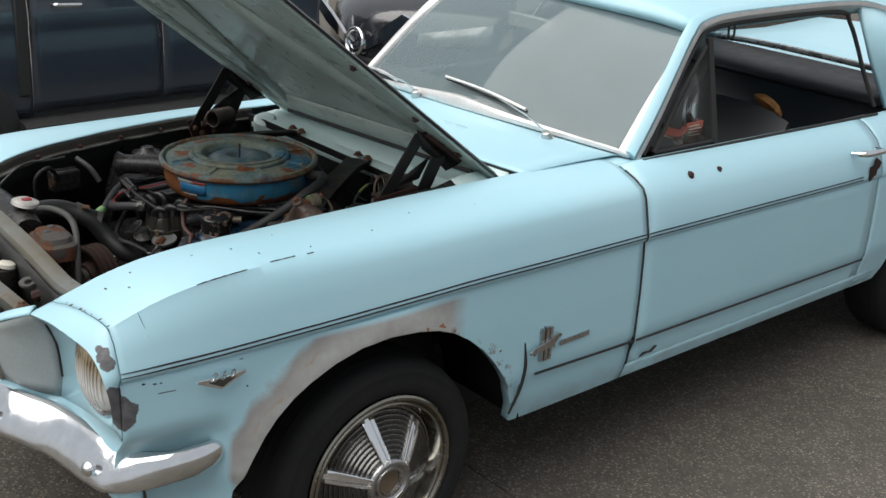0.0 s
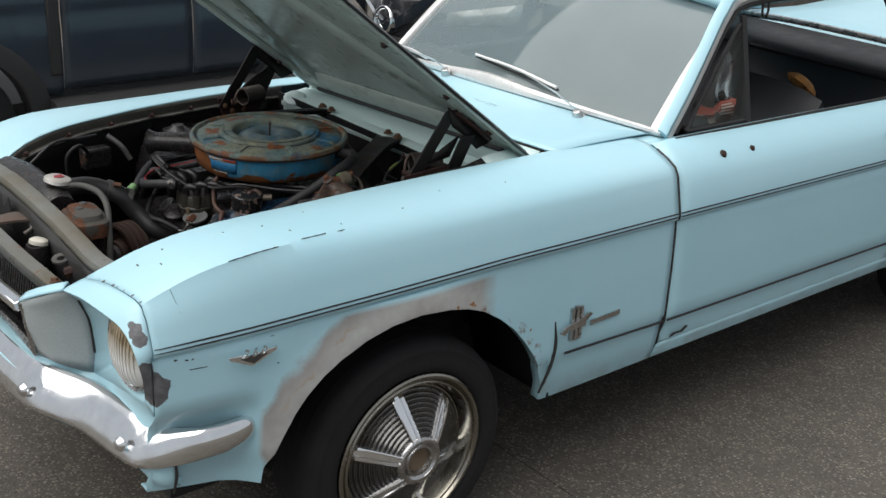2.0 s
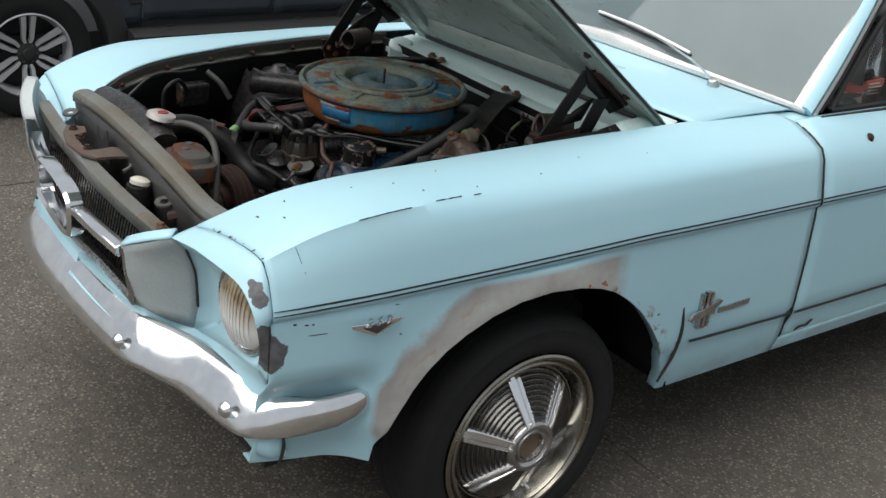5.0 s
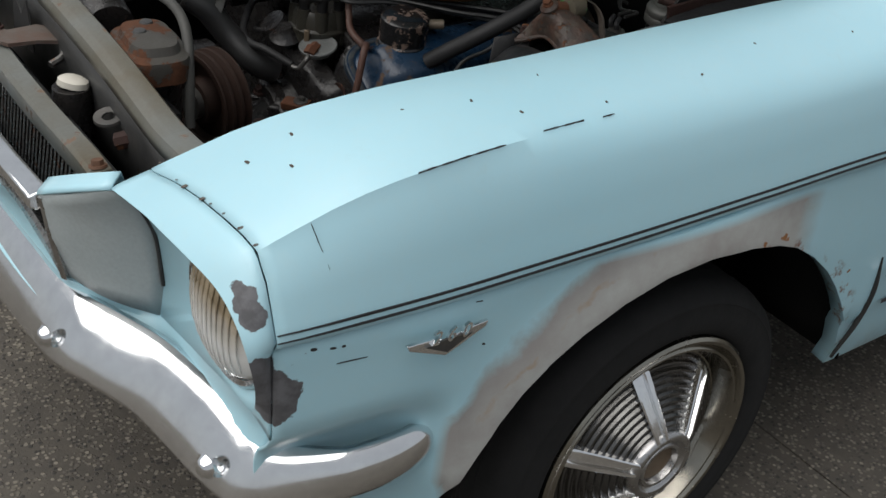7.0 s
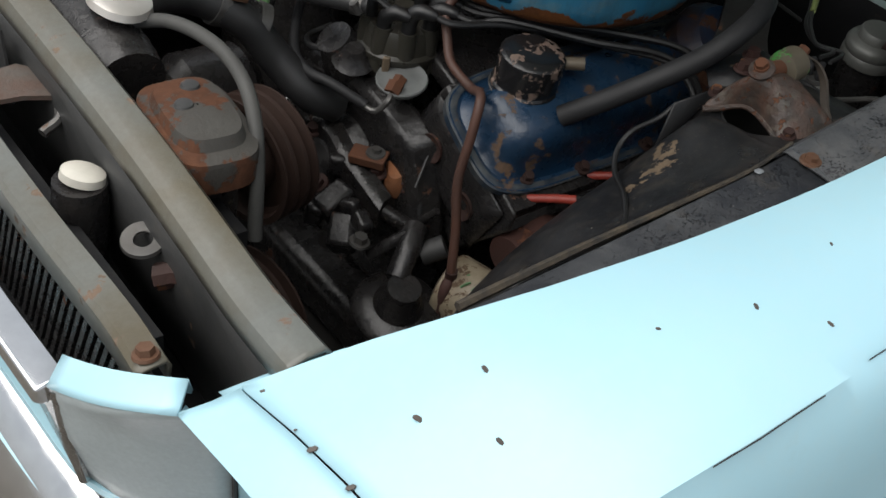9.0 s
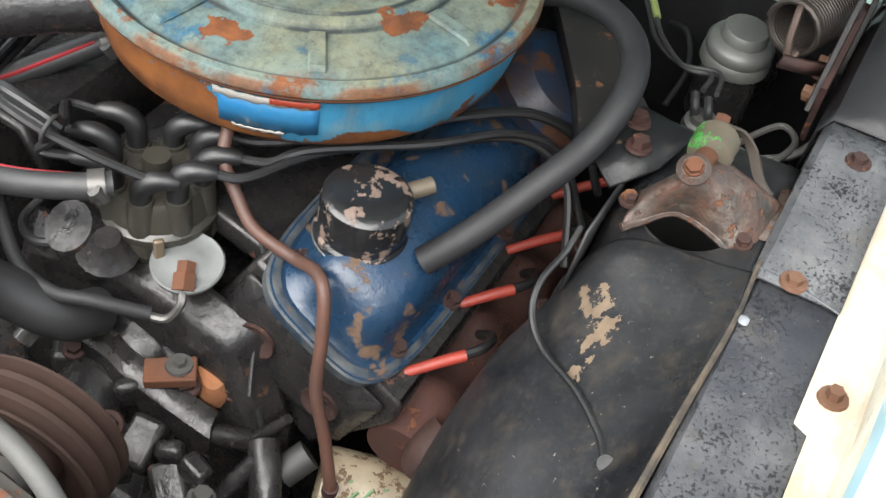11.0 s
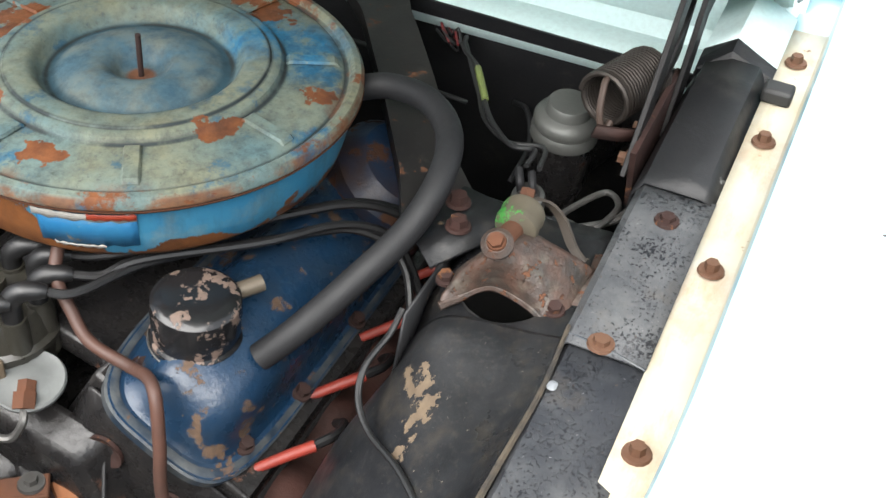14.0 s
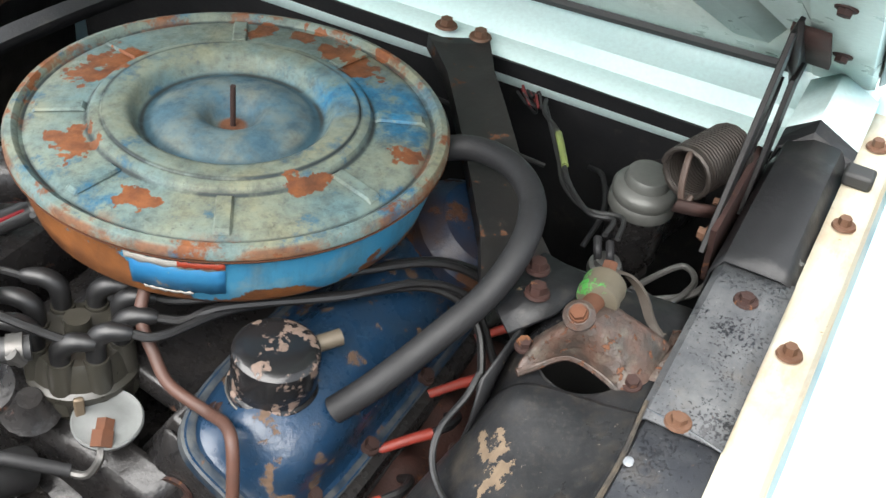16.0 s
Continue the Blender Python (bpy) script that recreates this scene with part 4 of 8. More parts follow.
for k, (y, z) in enumerate(((1.50, 1.30), (1.53, 1.31))):
    part("hanging_seal", tube([(y, -0.607, 1.325), (y - 0.005, -0.612, 1.30), (y - 0.015 * k, -0.614, 1.285)], 0.004, 6), TRIM_BLACK, car)
# C pillar, sloping into the quarter
part("rear_pillar", loft([[(2.26, -0.612, 1.34), (2.33, -0.66, 1.15), (2.40, -0.715, 0.975)], [(2.6, -0.615, 1.335), (2.75, -0.68, 1.15), (2.9, -0.72, 0.975)], [(2.78, -0.60, 1.31), (3.02, -0.66, 1.12), (3.25, -0.70, 0.97)]]), PAINT, car, solid=0.02)
part("rear_pillar", mirrored(loft([[(2.26, -0.612, 1.34), (2.33, -0.66, 1.15), (2.40, -0.715, 0.975)], [(2.6, -0.615, 1.335), (2.75, -0.68, 1.15), (2.9, -0.72, 0.975)], [(2.78, -0.60, 1.31), (3.02, -0.66, 1.12), (3.25, -0.70, 0.97)]]), -0.075, 0), PAINT, car, solid=0.02)
part("trunk_lid", loft([[(x, y, z - 0.03 * (y / 0.7) ** 2) for y in np.linspace(-0.72, 0.65, 9)] for x, z in ((3.02, 0.955), (3.2, 0.975), (3.6, 0.965), (4.1, 0.985), (4.22, 0.97))]), PAINT, car, "pale blue trunk lid", solid=0.01)
part("rear_window_trim", tube([(3.02, -0.66, 0.965), (3.0, -0.3, 0.985), (2.99, 0.0, 0.99), (3.0, 0.3, 0.985), (3.02, 0.6, 0.965)], 0.014, 8), DULL_CHROME, car, "dull bright rear window surround")
part("parcel_shelf", loft([[(x, y, z) for y in np.linspace(-0.66, 0.6, 5)] for x, z in ((2.62, 0.925), (2.99, 0.955))]), VINYL, car, "black rear parcel shelf", solid=0.02)

# vent window and its bars
vent = part("vent_window", loft([[(1.085, -0.704, 1.0), (1.365, -0.700, 1.0)], [(1.345, -0.644, 1.27), (1.365, -0.640, 1.285)]]), GLASS, door, "small vent window", solid=0.004)
vent.visible_shadow = False
part("vent_bar", loft([[(x - 0.010, y, z), (x - 0.010, y - 0.012, z), (x + 0.012, y - 0.012, z), (x + 0.012, y, z)] for x, y, z in ((1.372, -0.702, 0.975), (1.360, -0.632, 1.305))], close_u=True, cap=True), TRIM_BLACK, door, "black vent window post")
part("vent_frame", tube([(1.07, -0.708, 0.995), (1.2, -0.706, 0.992), (1.365, -0.704, 0.990)], 0.006, 8), TRIM_BLACK, door)
part("vent_frame", tube([(1.07, -0.708, 0.995), (1.20, -0.675, 1.14), (1.35, -0.640, 1.28)], 0.007, 8), TRIM_BLACK, door)
sticker = part("window_sticker", box((1.235, -0.694, 1.010), (1.315, -0.690, 1.060)), surface("red printed sticker", (0.30, 0.05, 0.035), 0.5, second=(0.36, 0.12, 0.08), scale=40), vent, "small red window sticker")
for k in range(4):
    part("print_bar", box((1.243, -0.6955, 1.018 + k * 0.010), (1.307 - 0.012 * (k % 2), -0.6945, 1.022 + k * 0.010)), plain("pale print", (0.5, 0.42, 0.36), 0.6), sticker)
part("window_latch", tube([(1.33, -0.675, 1.0), (1.325, -0.67, 1.03), (1.33, -0.668, 1.07)], 0.006, 8), CHROME, vent)
part("belt_trim", tube([(0.99, -0.735, 0.989), (1.5, -0.738, 0.983), (2.3, -0.738, 0.971)], 0.006, 8), TRIM_BLACK, door, "dark window wipe strip")

# ---- wipers ----
for base, arm_end, b0, b1 in (((0.872, -0.452, 1.000), (0.917, -0.132, 1.070), (0.912, -0.319, 1.049), (0.921, 0.078, 1.069)), ((0.86, 0.16, 0.995), (0.930, 0.46, 1.010), (0.905, 0.317, 1.006), (0.972, 0.57, 0.995))):
    w = part("wiper", lathe([(0.0, 0.026), (0.012, 0.024), (0.016, 0.012), (0.018, 0.0), (0.028, -0.006)], base, (-0.4, -0.1, 0.9), 18), DULL_CHROME, car, "chrome wiper arm and blade on the windshield")
    b = Vector(base) + Vector((0, 0, 0.018))
    part("wiper_arm", loft([[p + Vector((0.005, -0.009, -0.003)), p + Vector((-0.006, -0.003, 0.007)), p + Vector((-0.004, 0.008, 0.006)), p + Vector((0.005, 0.006, -0.004))] for p in (b, b.lerp(Vector(arm_end), 0.3) + Vector((-0.01, 0, 0.015)), Vector(arm_end))], close_u=True, cap=True), TRIM_STEEL, w)
    part("wiper_blade", tube([b0, Vector(b0).lerp(Vector(b1), 0.5), b1], 0.005, 6), TRIM_BLACK, w)
    part("blade_spine", tube([Vector(b0) + Vector((-0.006, 0, 0.008)), Vector(b0).lerp(Vector(b1), 0.5) + Vector((-0.008, 0, 0.016)), Vector(b1) + Vector((-0.006, 0, 0.008))], 0.005, 6), TRIM_STEEL, w)

# ---- inside the cabin ----
FLOOR = surface("dark cabin floor", (0.015, 0.015, 0.016), 0.8)
part("cabin_floor", box((0.75, -0.72, 0.36), (2.75, 0.66, 0.40)), FLOOR, car, smooth=False)
part("inner_door_panel", box((0.95, 0.60, 0.38), (2.5, 0.66, 0.955)), VINYL, car, "dark door lining", bevel=0.01)
part("inner_door_panel", box((0.95, -0.71, 0.40), (2.3, -0.685, 0.96)), VINYL, car, bevel=0.008)
part("far_door", mirrored(loft(flank(0.892, 3.75, lambda x: 0.40))), PAINT, car, solid=0.004)
dash = []
for y in np.linspace(-0.66, 0.59, 9):
    dash.append([(0.93, y, 0.955), (1.02, y, 0.985), (1.12, y, 0.985), (1.20, y, 0.955), (1.22, y, 0.90), (1.17, y, 0.84), (1.14, y, 0.75)])
part("dashboard", loft(dash), surface("dusty brown-black dashboard", (0.05, 0.045, 0.04), 0.7, second=(0.10, 0.085, 0.07), scale=6), car, "dusty dark dashboard", solid=0.02)


def ring(centre, axis, r, t, segs=36):
    return lathe([(r + t * math.cos(a), t * math.sin(a)) for a in (2 * math.pi * k / 10 for k in range(11))], centre, axis, segs)


wheel_at = (1.36, -0.33, 0.965)
sw = part("steering_wheel", ring(wheel_at, (0.88, 0, 0.48), 0.195, 0.012), VINYL, car, "black steering wheel")
part("steering_hub", lathe([(0.0, 0.02), (0.035, 0.015), (0.05, 0.0), (0.03, -0.06), (0.025, -0.25)], wheel_at, (0.88, 0, 0.48), 20), VINYL, sw)
for a in (0.2, math.pi - 0.2, -math.pi / 2):
    m = Matrix.Translation(wheel_at) @ frame_on((0.88, 0, 0.48))
    part("steering_spoke", tube([m @ Vector((0, 0, -0.01)), m @ Vector((0.19 * math.cos(a), 0.19 * math.sin(a), 0))], 0.009, 8), DULL_CHROME, sw)


def seat(y0, y1):
    rows = []
    for y in np.linspace(y0, y1, 7):
        e = 0.035 * abs((y - (y0 + y1) / 2) / ((y1 - y0) / 2)) ** 3
        rows.append([(1.35, y, 0.52), (1.34 + e, y, 0.64 - e), (1.40, y, 0.70 - e), (1.65, y, 0.68 - e), (1.78, y, 0.70 - e), (1.84 + e, y, 0.85), (1.90 + e, y, 0.96 - e), (1.95, y, 0.985 - e), (2.0 - e, y, 0.96 - e), (1.99, y, 0.80), (1.93, y, 0.52)])
    bm = loft(rows, cap=True)
    return bm


SEAT = surface("black seat vinyl", (0.022, 0.024, 0.028), 0.45, second=(0.02, 0.02, 0.023), bump=0.2)
for y0, y1 in ((-0.60, -0.09), (0.02, 0.53)):
    part("front_seat", seat(y0, y1), SEAT, car, "black vinyl bucket seat")
part("rear_seat", loft([[(2.25, y, 0.55), (2.26, y, 0.68), (2.5, y, 0.66), (2.62, y, 0.90), (2.68, y, 0.93), (2.75, y, 0.9)] for y in np.linspace(-0.62, 0.55, 5)]), SEAT, car, "black vinyl rear seat", solid=0.02)
ORANGE_CLOTH = surface("orange cloth", (0.36, 0.16, 0.03), 0.8, second=(0.22, 0.10, 0.03), scale=15)
tagged(part("rag", lathe([(0.0, 0.03), (0.028, 0.027), (0.052, 0.012), (0.058, 0.0), (0.045, -0.012), (0.0, -0.02)], (2.08, -0.42, 0.955), (0.5, -0.3, 0.8), 18, wob=lambda a, h: 1 + 0.25 * math.sin(3 * a) + 0.12 * math.sin(7 * a)), ORANGE_CLOTH), "crumpled orange cloth on the black seat back", "rag")


# ---- front end ----
FRONT_GREY = surface("faded grey-blue front panel", (0.33, 0.375, 0.385), 0.40, second=(0.42, 0.465, 0.47), scale=6, dust=(0.31, 0.32, 0.31), dust_at=0.55)
light_at = Vector((-0.700, -0.690, 0.758))
light_axis = Vector((-1, -0.02, 0.0))
lamp = part("headlight", lathe([(0.0, 0.028), (0.03, 0.027), (0.055, 0.022), (0.075, 0.012), (0.084, 0.0), (0.088, -0.006)], light_at, light_axis, 36), HEAD_LENS, car, "round clear headlight, yellowed at the top")
part("headlight_ring", lathe([(0.084, 0.002), (0.090, 0.006), (0.096, 0.0), (0.097, -0.03)], light_at, light_axis, 36), DULL_CHROME, lamp, "dull headlight retaining ring")
for k in range(11):
    off = -0.060 + k * 0.012
    h = math.sqrt(0.074 ** 2 - off ** 2)
    pts = []
    for v in np.linspace(-h, h, 7):
        r = math.hypot(off, v)
        pts.append(light_at + light_axis * (lerp(r, [0, 0.03, 0.055, 0.075, 0.086], [0.028, 0.027, 0.022, 0.012, 0.0]) + 0.0010) + Vector((0, off, v)))
    part("lens_flute", tube(pts, 0.0012, 5, 2), HEAD_LENS, lamp)
# bowl round the lamp, from the housing's edge to the slanting panel by the grille
LIP = [(-0.709, -0.774, 0.668), (-0.700, -0.690, 0.648), (-0.692, -0.57, 0.620), (-0.683, -0.446, 0.588)]
PANEL_EDGE = [(-0.683, -0.446, 0.588), (-0.678, -0.453, 0.645), (-0.688, -0.457, 0.730), (-0.712, -0.462, 0.790), (-0.748, -0.467, 0.825)]
border = resample([tuple(p) for p in LEAD] + LIP[1:] + PANEL_EDGE[1:], 72)
rows = [[], [], [], []]
for q in border:
    a = math.atan2(q.z - light_at.z, q.y - light_at.y)
    inner_ring = light_at + Vector((0.030, 0.094 * math.cos(a), 0.094 * math.sin(a)))
    lip_ring = light_at + Vector((0.004, 0.0985 * math.cos(a), 0.0985 * math.sin(a)))
    far_ = min(1.0, max(0.0, ((q - light_at).length - 0.10) / 0.15))
    rows[0].append(inner_ring)
    rows[1].append(lip_ring)
    rows[2].append(lip_ring.lerp(q, 0.55) + Vector((0.016 * far_, 0, 0)))
    rows[3].append(q)
part("headlight_bucket", loft(rows), PAINT, car, "pale blue headlight bowl", solid=0.003)


def far_nose(bm):
    """The far headlight's panel, set back like the far fender to fit the camera's view."""
    for v in bm.verts:
        v.co = Vector((v.co.x + 0.040, -v.co.y + 0.075, v.co.z + 0.030))
    return bm


def front_panel():
    left = resample([(-0.800, -0.330, 0.757), (-0.795, -0.331, 0.69), (-0.772, -0.335, 0.618)], 9)
    right = resample(PANEL_EDGE[::-1], 9)
    return loft([[a.lerp(b, u) + Vector((-0.010 * math.sin(math.pi * u), -0.006 * math.sin(math.pi * u), 0)) for u in np.linspace(0, 1, 9)] for a, b in zip(left, right)])


def panel_line():
    return tube([Vector(p) + Vector((-0.003, -0.003, 0)) for p in PANEL_EDGE[1:4]], 0.003, 6)


part("headlight_panel", front_panel(), FRONT_GREY, car, "grey-blue panel beside the grille", solid=0.004)
part("headlight_panel", far_nose(front_panel()), FRONT_GREY, car, solid=0.004)
part("panel_gap", panel_line(), TRIM_BLACK, car, "black gap beside the panel")


def panel_top():
    rows = []
    for u in np.linspace(0, 1, 9):
        f = Vector((-0.800, -0.330, 0.757)).lerp(Vector((-0.748, -0.467, 0.825)), u) + Vector((-0.010 * math.sin(math.pi * u), -0.006 * math.sin(math.pi * u), 0.006 * math.sin(math.pi * u)))
        rows.append([f + Vector((-0.003, -0.001, -0.002)), f + Vector((0.002, 0.002, 0.004)), f + Vector((0.020, 0.022, 0.006)), f + Vector((0.026, 0.026, -0.014))])
    return loft(rows)


part("panel_lip", panel_top(), PAINT, car, solid=0.004)
part("panel_lip", far_nose(panel_top()), FRONT_GREY, car, solid=0.004)

# shelf between the grille, the headlight and the bumper
TOPS = [(-0.790, -0.035, 0.600), (-0.785, -0.20, 0.600), (-0.778, -0.335, 0.606), (-0.730, -0.390, 0.594), (-0.685, -0.446, 0.586), (-0.694, -0.57, 0.618), (-0.702, -0.69, 0.645), (-0.706, -0.766, 0.662), (-0.702, -0.780, 0.660)]
LOWS = [(-0.812, -0.035, 0.560), (-0.810, -0.20, 0.560), (-0.800, -0.335, 0.562), (-0.782, -0.400, 0.562), (-0.755, -0.470, 0.562), (-0.728, -0.57, 0.565), (-0.716, -0.69, 0.568), (-0.696, -0.752, 0.575), (-0.688, -0.768, 0.578)]


def shelf():
    rows = []
    for a, b in zip(smooth_path(TOPS, 4), smooth_path(LOWS, 4)):
        back = Vector((0.016, 0.008, -0.006))
        mid = min(1.0, max(0.0, (a.y + 0.40) / 0.06))
        rows.append([a + Vector((0.026 + 0.004 * mid, 0.004, 0.030 - 0.030 * mid)), a + Vector((0.004, 0.0, 0.004)), a.lerp(b, 0.25) + back * 0.8, a.lerp(b, 0.5) + back, a.lerp(b, 0.78) + back * 0.5, b, b + Vector((0.008, 0.004, -0.05)), b + Vector((0.03, 0.01, -0.11))])
    return loft(rows)


part("stone_deflector", shelf(), PAINT, car, "pale blue shelf between grille and bumper", solid=0.004)
part("stone_deflector", loft([[(x + 0.035, y, 0.598), (x, y, 0.598), (x - 0.012, y, 0.56), (x + 0.01, y, 0.48)] for x, y in ((-0.785, -0.03), (-0.778, 0.12), (-0.765, 0.27), (-0.745, 0.37))]), PAINT, car, solid=0.004)
# lower valance, swept round the corner below the bumper
VAL = [(-0.655, -0.798, 0.440), (-0.685, -0.785, 0.442), (-0.702, -0.755, 0.450), (-0.700, -0.700, 0.462), (-0.690, -0.62, 0.472), (-0.684, -0.45, 0.476), (-0.690, -0.25, 0.476), (-0.692, -0.035, 0.476)]
val_line = smooth_path(VAL + [(x, -y - 0.07, z - 0.01) for x, y, z in VAL[-2::-1]], 4)
for p in val_line:
    p.x += 0.16 * max(0.0, p.y - 0.1)
rows = []
for p in val_line:
    rows.append([Vector((p.x + 0.012, p.y * 0.985, 0.560)), Vector((p.x + 0.002, p.y, 0.52)), Vector((p.x, p.y, 0.48)), Vector((p.x + 0.006, p.y * 0.995, p.z + 0.018)), p + Vector((0.012, -p.y * 0.008, 0.010)), p + Vector((0.018, -p.y * 0.012, 0.030))])
part("valance", loft(rows), PAINT, car, "pale blue lower valance", solid=0.004)
part("valance_seam", tube([(-0.660, -0.802, 0.535), (-0.657, -0.806, 0.49), (-0.662, -0.798, 0.44)], [0.002, 0.004, 0.003], 8), TRIM_BLACK, car, "dark seam between fender and valance")

# chrome bumper, stepping back at the headlight and wrapped round the corner
BUMP = [(-0.466, -0.822, 0.560, 0.50), (-0.492, -0.838, 0.559, 0.78), (-0.545, -0.846, 0.556, 0.90), (-0.62, -0.838, 0.555, 0.95), (-0.69, -0.810, 0.553, 1.0), (-0.730, -0.765, 0.552, 1.0), (-0.748, -0.70, 0.551, 1.0), (-0.757, -0.62, 0.550, 1.0), (-0.770, -0.53, 0.549, 1.0),
        (-0.800, -0.445, 0.548, 1.0), (-0.824, -0.37, 0.547, 1.0), (-0.834, -0.24, 0.543, 1.0), (-0.838, -0.10, 0.540, 1.0), (-0.838, -0.035, 0.539, 1.0)]
SECT = [(0.076, 0.043), (0.064, 0.049), (0.053, 0.046), (0.040, 0.034), (0.027, 0.018), (0.014, 0.000), (0.005, -0.016), (0.000, -0.030), (0.005, -0.042), (0.020, -0.050), (0.045, -0.047)]


SECT_WING = [(0.036, 0.038), (0.024, 0.042), (0.013, 0.038), (0.005, 0.027), (0.001, 0.013), (0.000, -0.002), (0.003, -0.016), (0.008, -0.027), (0.016, -0.035), (0.026, -0.039), (0.036, -0.038)]


def bumper_line():
    left = [Vector(b[:3]) for b in BUMP]
    right = [Vector(b) for b in ((-0.838, 0.03, 0.537), (-0.832, 0.17, 0.535), (-0.815, 0.30, 0.532), (-0.795, 0.372, 0.530), (-0.745, 0.44, 0.530), (-0.70, 0.53, 0.530), (-0.67, 0.62, 0.530), (-0.65, 0.68, 0.530), (-0.60, 0.74, 0.53), (-0.53, 0.76, 0.533), (-0.45, 0.76, 0.536), (-0.40, 0.755, 0.538), (-0.37, 0.74, 0.54))]
    return left + right, [b[3] for b in BUMP] + [b[3] for b in BUMP[-2::-1]]


line, scales = bumper_line()
fine = smooth_path(line, 5)
rows = []
for i, p in enumerate(fine):
    d = (fine[min(i + 1, len(fine) - 1)] - fine[max(i - 1, 0)])
    out = Vector((-d.y, d.x, 0)).normalized() * (-1)
    if out.dot(p - Vector((-0.2, -0.035, p.z))) < 0:
        out = -out
    u = i / (len(fine) - 1) * (len(scales) - 1)
    s = scales[int(u)] + (scales[min(int(u) + 1, len(scales) - 1)] - scales[int(u)]) * (u - int(u))
    w = min(1.0, max(0.0, (min(i, len(fine) - 1 - i) - 14) / 12))
    rows.append([p - out * ((a * w + c * (1 - w)) * s) + Vector((0, 0, (b * w + e * (1 - w)) * s)) for (a, b), (c, e) in zip(SECT, SECT_WING)])
bumper = part("front_bumper", loft(rows, cap=True), CHROME, car, "scuffed chrome bumper wrapped round the corner", solid=0.003)
for at, ax in (((-0.827, -0.369, 0.548), (-1, -0.25, 0.15)), ((-0.748, -0.72, 0.554), (-0.95, -0.25, 0.15))):
    part("bumper_bolt", lathe([(0.0, 0.009), (0.007, 0.0085), (0.012, 0.005), (0.0145, 0.0), (0.017, -0.002)], at, ax, 20), CHROME, bumper, "round chrome bolt")

# grille: a chrome cross bar broken by the open frame in its middle
def bar_run(pts):
    return loft([[(x, y, z + 0.013), (x - 0.014, y, z + 0.010), (x - 0.016, y, z - 0.006), (x - 0.006, y, z - 0.014), (x + 0.020, y, z - 0.010), (x + 0.020, y, z + 0.010)] for x, y, z in pts], close_u=True, cap=True)


grille = part("grille_bar", bar_run(((-0.800, -0.326, 0.742), (-0.803, -0.20, 0.738), (-0.803, -0.08, 0.734))), CHROME, car, "chrome grille cross bar", bevel=0.003)
part("grille_bar", bar_run(((-0.775, 0.21, 0.733), (-0.755, 0.32, 0.735), (-0.732, 0.42, 0.737))), CHROME, car, bevel=0.003)
loop = []
for k in range(40):
    a = 2 * math.pi * k / 40
    c, s = math.copysign(abs(math.cos(a)) ** 0.45, math.cos(a)), math.copysign(abs(math.sin(a)) ** 0.45, math.sin(a))
    mid = Vector((-0.797 + 0.013 * c, 0.068 + 0.140 * c, 0.716 + 0.052 * s))
    n = Vector((0, c, s * 0.8)).normalized()
    loop.append([mid + n * 0.010 + Vector((0.020, 0, 0)), mid + n * 0.012 + Vector((-0.010, 0, 0)), mid + n * 0.004 + Vector((-0.018, 0, 0)), mid - n * 0.008 + Vector((-0.012, 0, 0)), mid - n * 0.012 + Vector((0.020, 0, 0))])
part("grille_corral", loft(loop, close_u=True, close_v=True), CHROME, grille, "chrome frame in the middle of the grille")
part("grille_surround", tube([(-0.772, -0.335, 0.617), (-0.762, -0.22, 0.606), (-0.757, -0.10, 0.602), (-0.760, 0.10, 0.602), (-0.735, 0.36, 0.602)], 0.010, 8), DULL_CHROME, car, "dull chrome lower grille moulding")
part("grille_surround", tube([(-0.778, -0.338, 0.617), (-0.790, -0.334, 0.69), (-0.797, -0.332, 0.752)], 0.006, 8), DULL_CHROME, car)
part("grille_floor", box((-0.755, -0.33, 0.585), (-0.60, 0.36, 0.592)), BLACK, car)

# condenser with slanted fins behind the grille
cond = part("condenser", box((-0.715, -0.33, 0.58), (-0.69, 0.36, 0.765)), BLACK, car, "dark finned cooler behind the grille", smooth=False)
for k in range(46):
    part("fin", box((-0.008, -0.0035, -0.088), (0.004, 0.0035, 0.088), m=pose(-0.720, -0.325 + k * 0.0148, 0.672, 22, 0, 0)), BLACK_GREASE, cond, smooth=False)

# latch bar with its rusty plate
bar_pts = [(-0.700, 0.435, 0.812), (-0.718, 0.25, 0.804), (-0.730, 0.05, 0.796), (-0.731, -0.15, 0.790), (-0.727, -0.31, 0.788), (-0.736, -0.40, 0.800)]
bar = part("latch_bar", loft([[p + Vector((-0.012, 0, -0.026)), p + Vector((-0.014, 0, 0.004)), p + Vector((-0.010, 0, 0.009)), p + Vector((0.012, 0, 0.011)), p + Vector((0.015, 0, 0.004)), p + Vector((0.014, 0, -0.012))] for p in smooth_path(bar_pts, 5)]), GREEN_STAIN, car, "grey steel bar across the nose", solid=0.004)
part("latch_plate", plate([(-0.729, 0.215), (-0.704, 0.259), (-0.667, 0.234), (-0.678, 0.194), (-0.712, 0.184), (-0.72, 0.111), (-0.705, 0.072), (-0.656, 0.077), (-0.634, 0.054), (-0.637, -0.001), (-0.674, 0.015), (-0.720, 0.020), (-0.742, 0.057), (-0.748, 0.14)], 0.006, pose(0, 0, 0.812)), surface("rusty latch steel", (0.085, 0.042, 0.028), 0.7, second=(0.085, 0.075, 0.065), scale=22, spread=0.3, bump=0.5), bar, "rusty hood latch plate")
part("latch_hook", tube([(-0.66, 0.06, 0.80), (-0.64, 0.03, 0.815), (-0.645, -0.01, 0.80), (-0.67, -0.02, 0.79)], 0.006, 8), STEEL, bar)
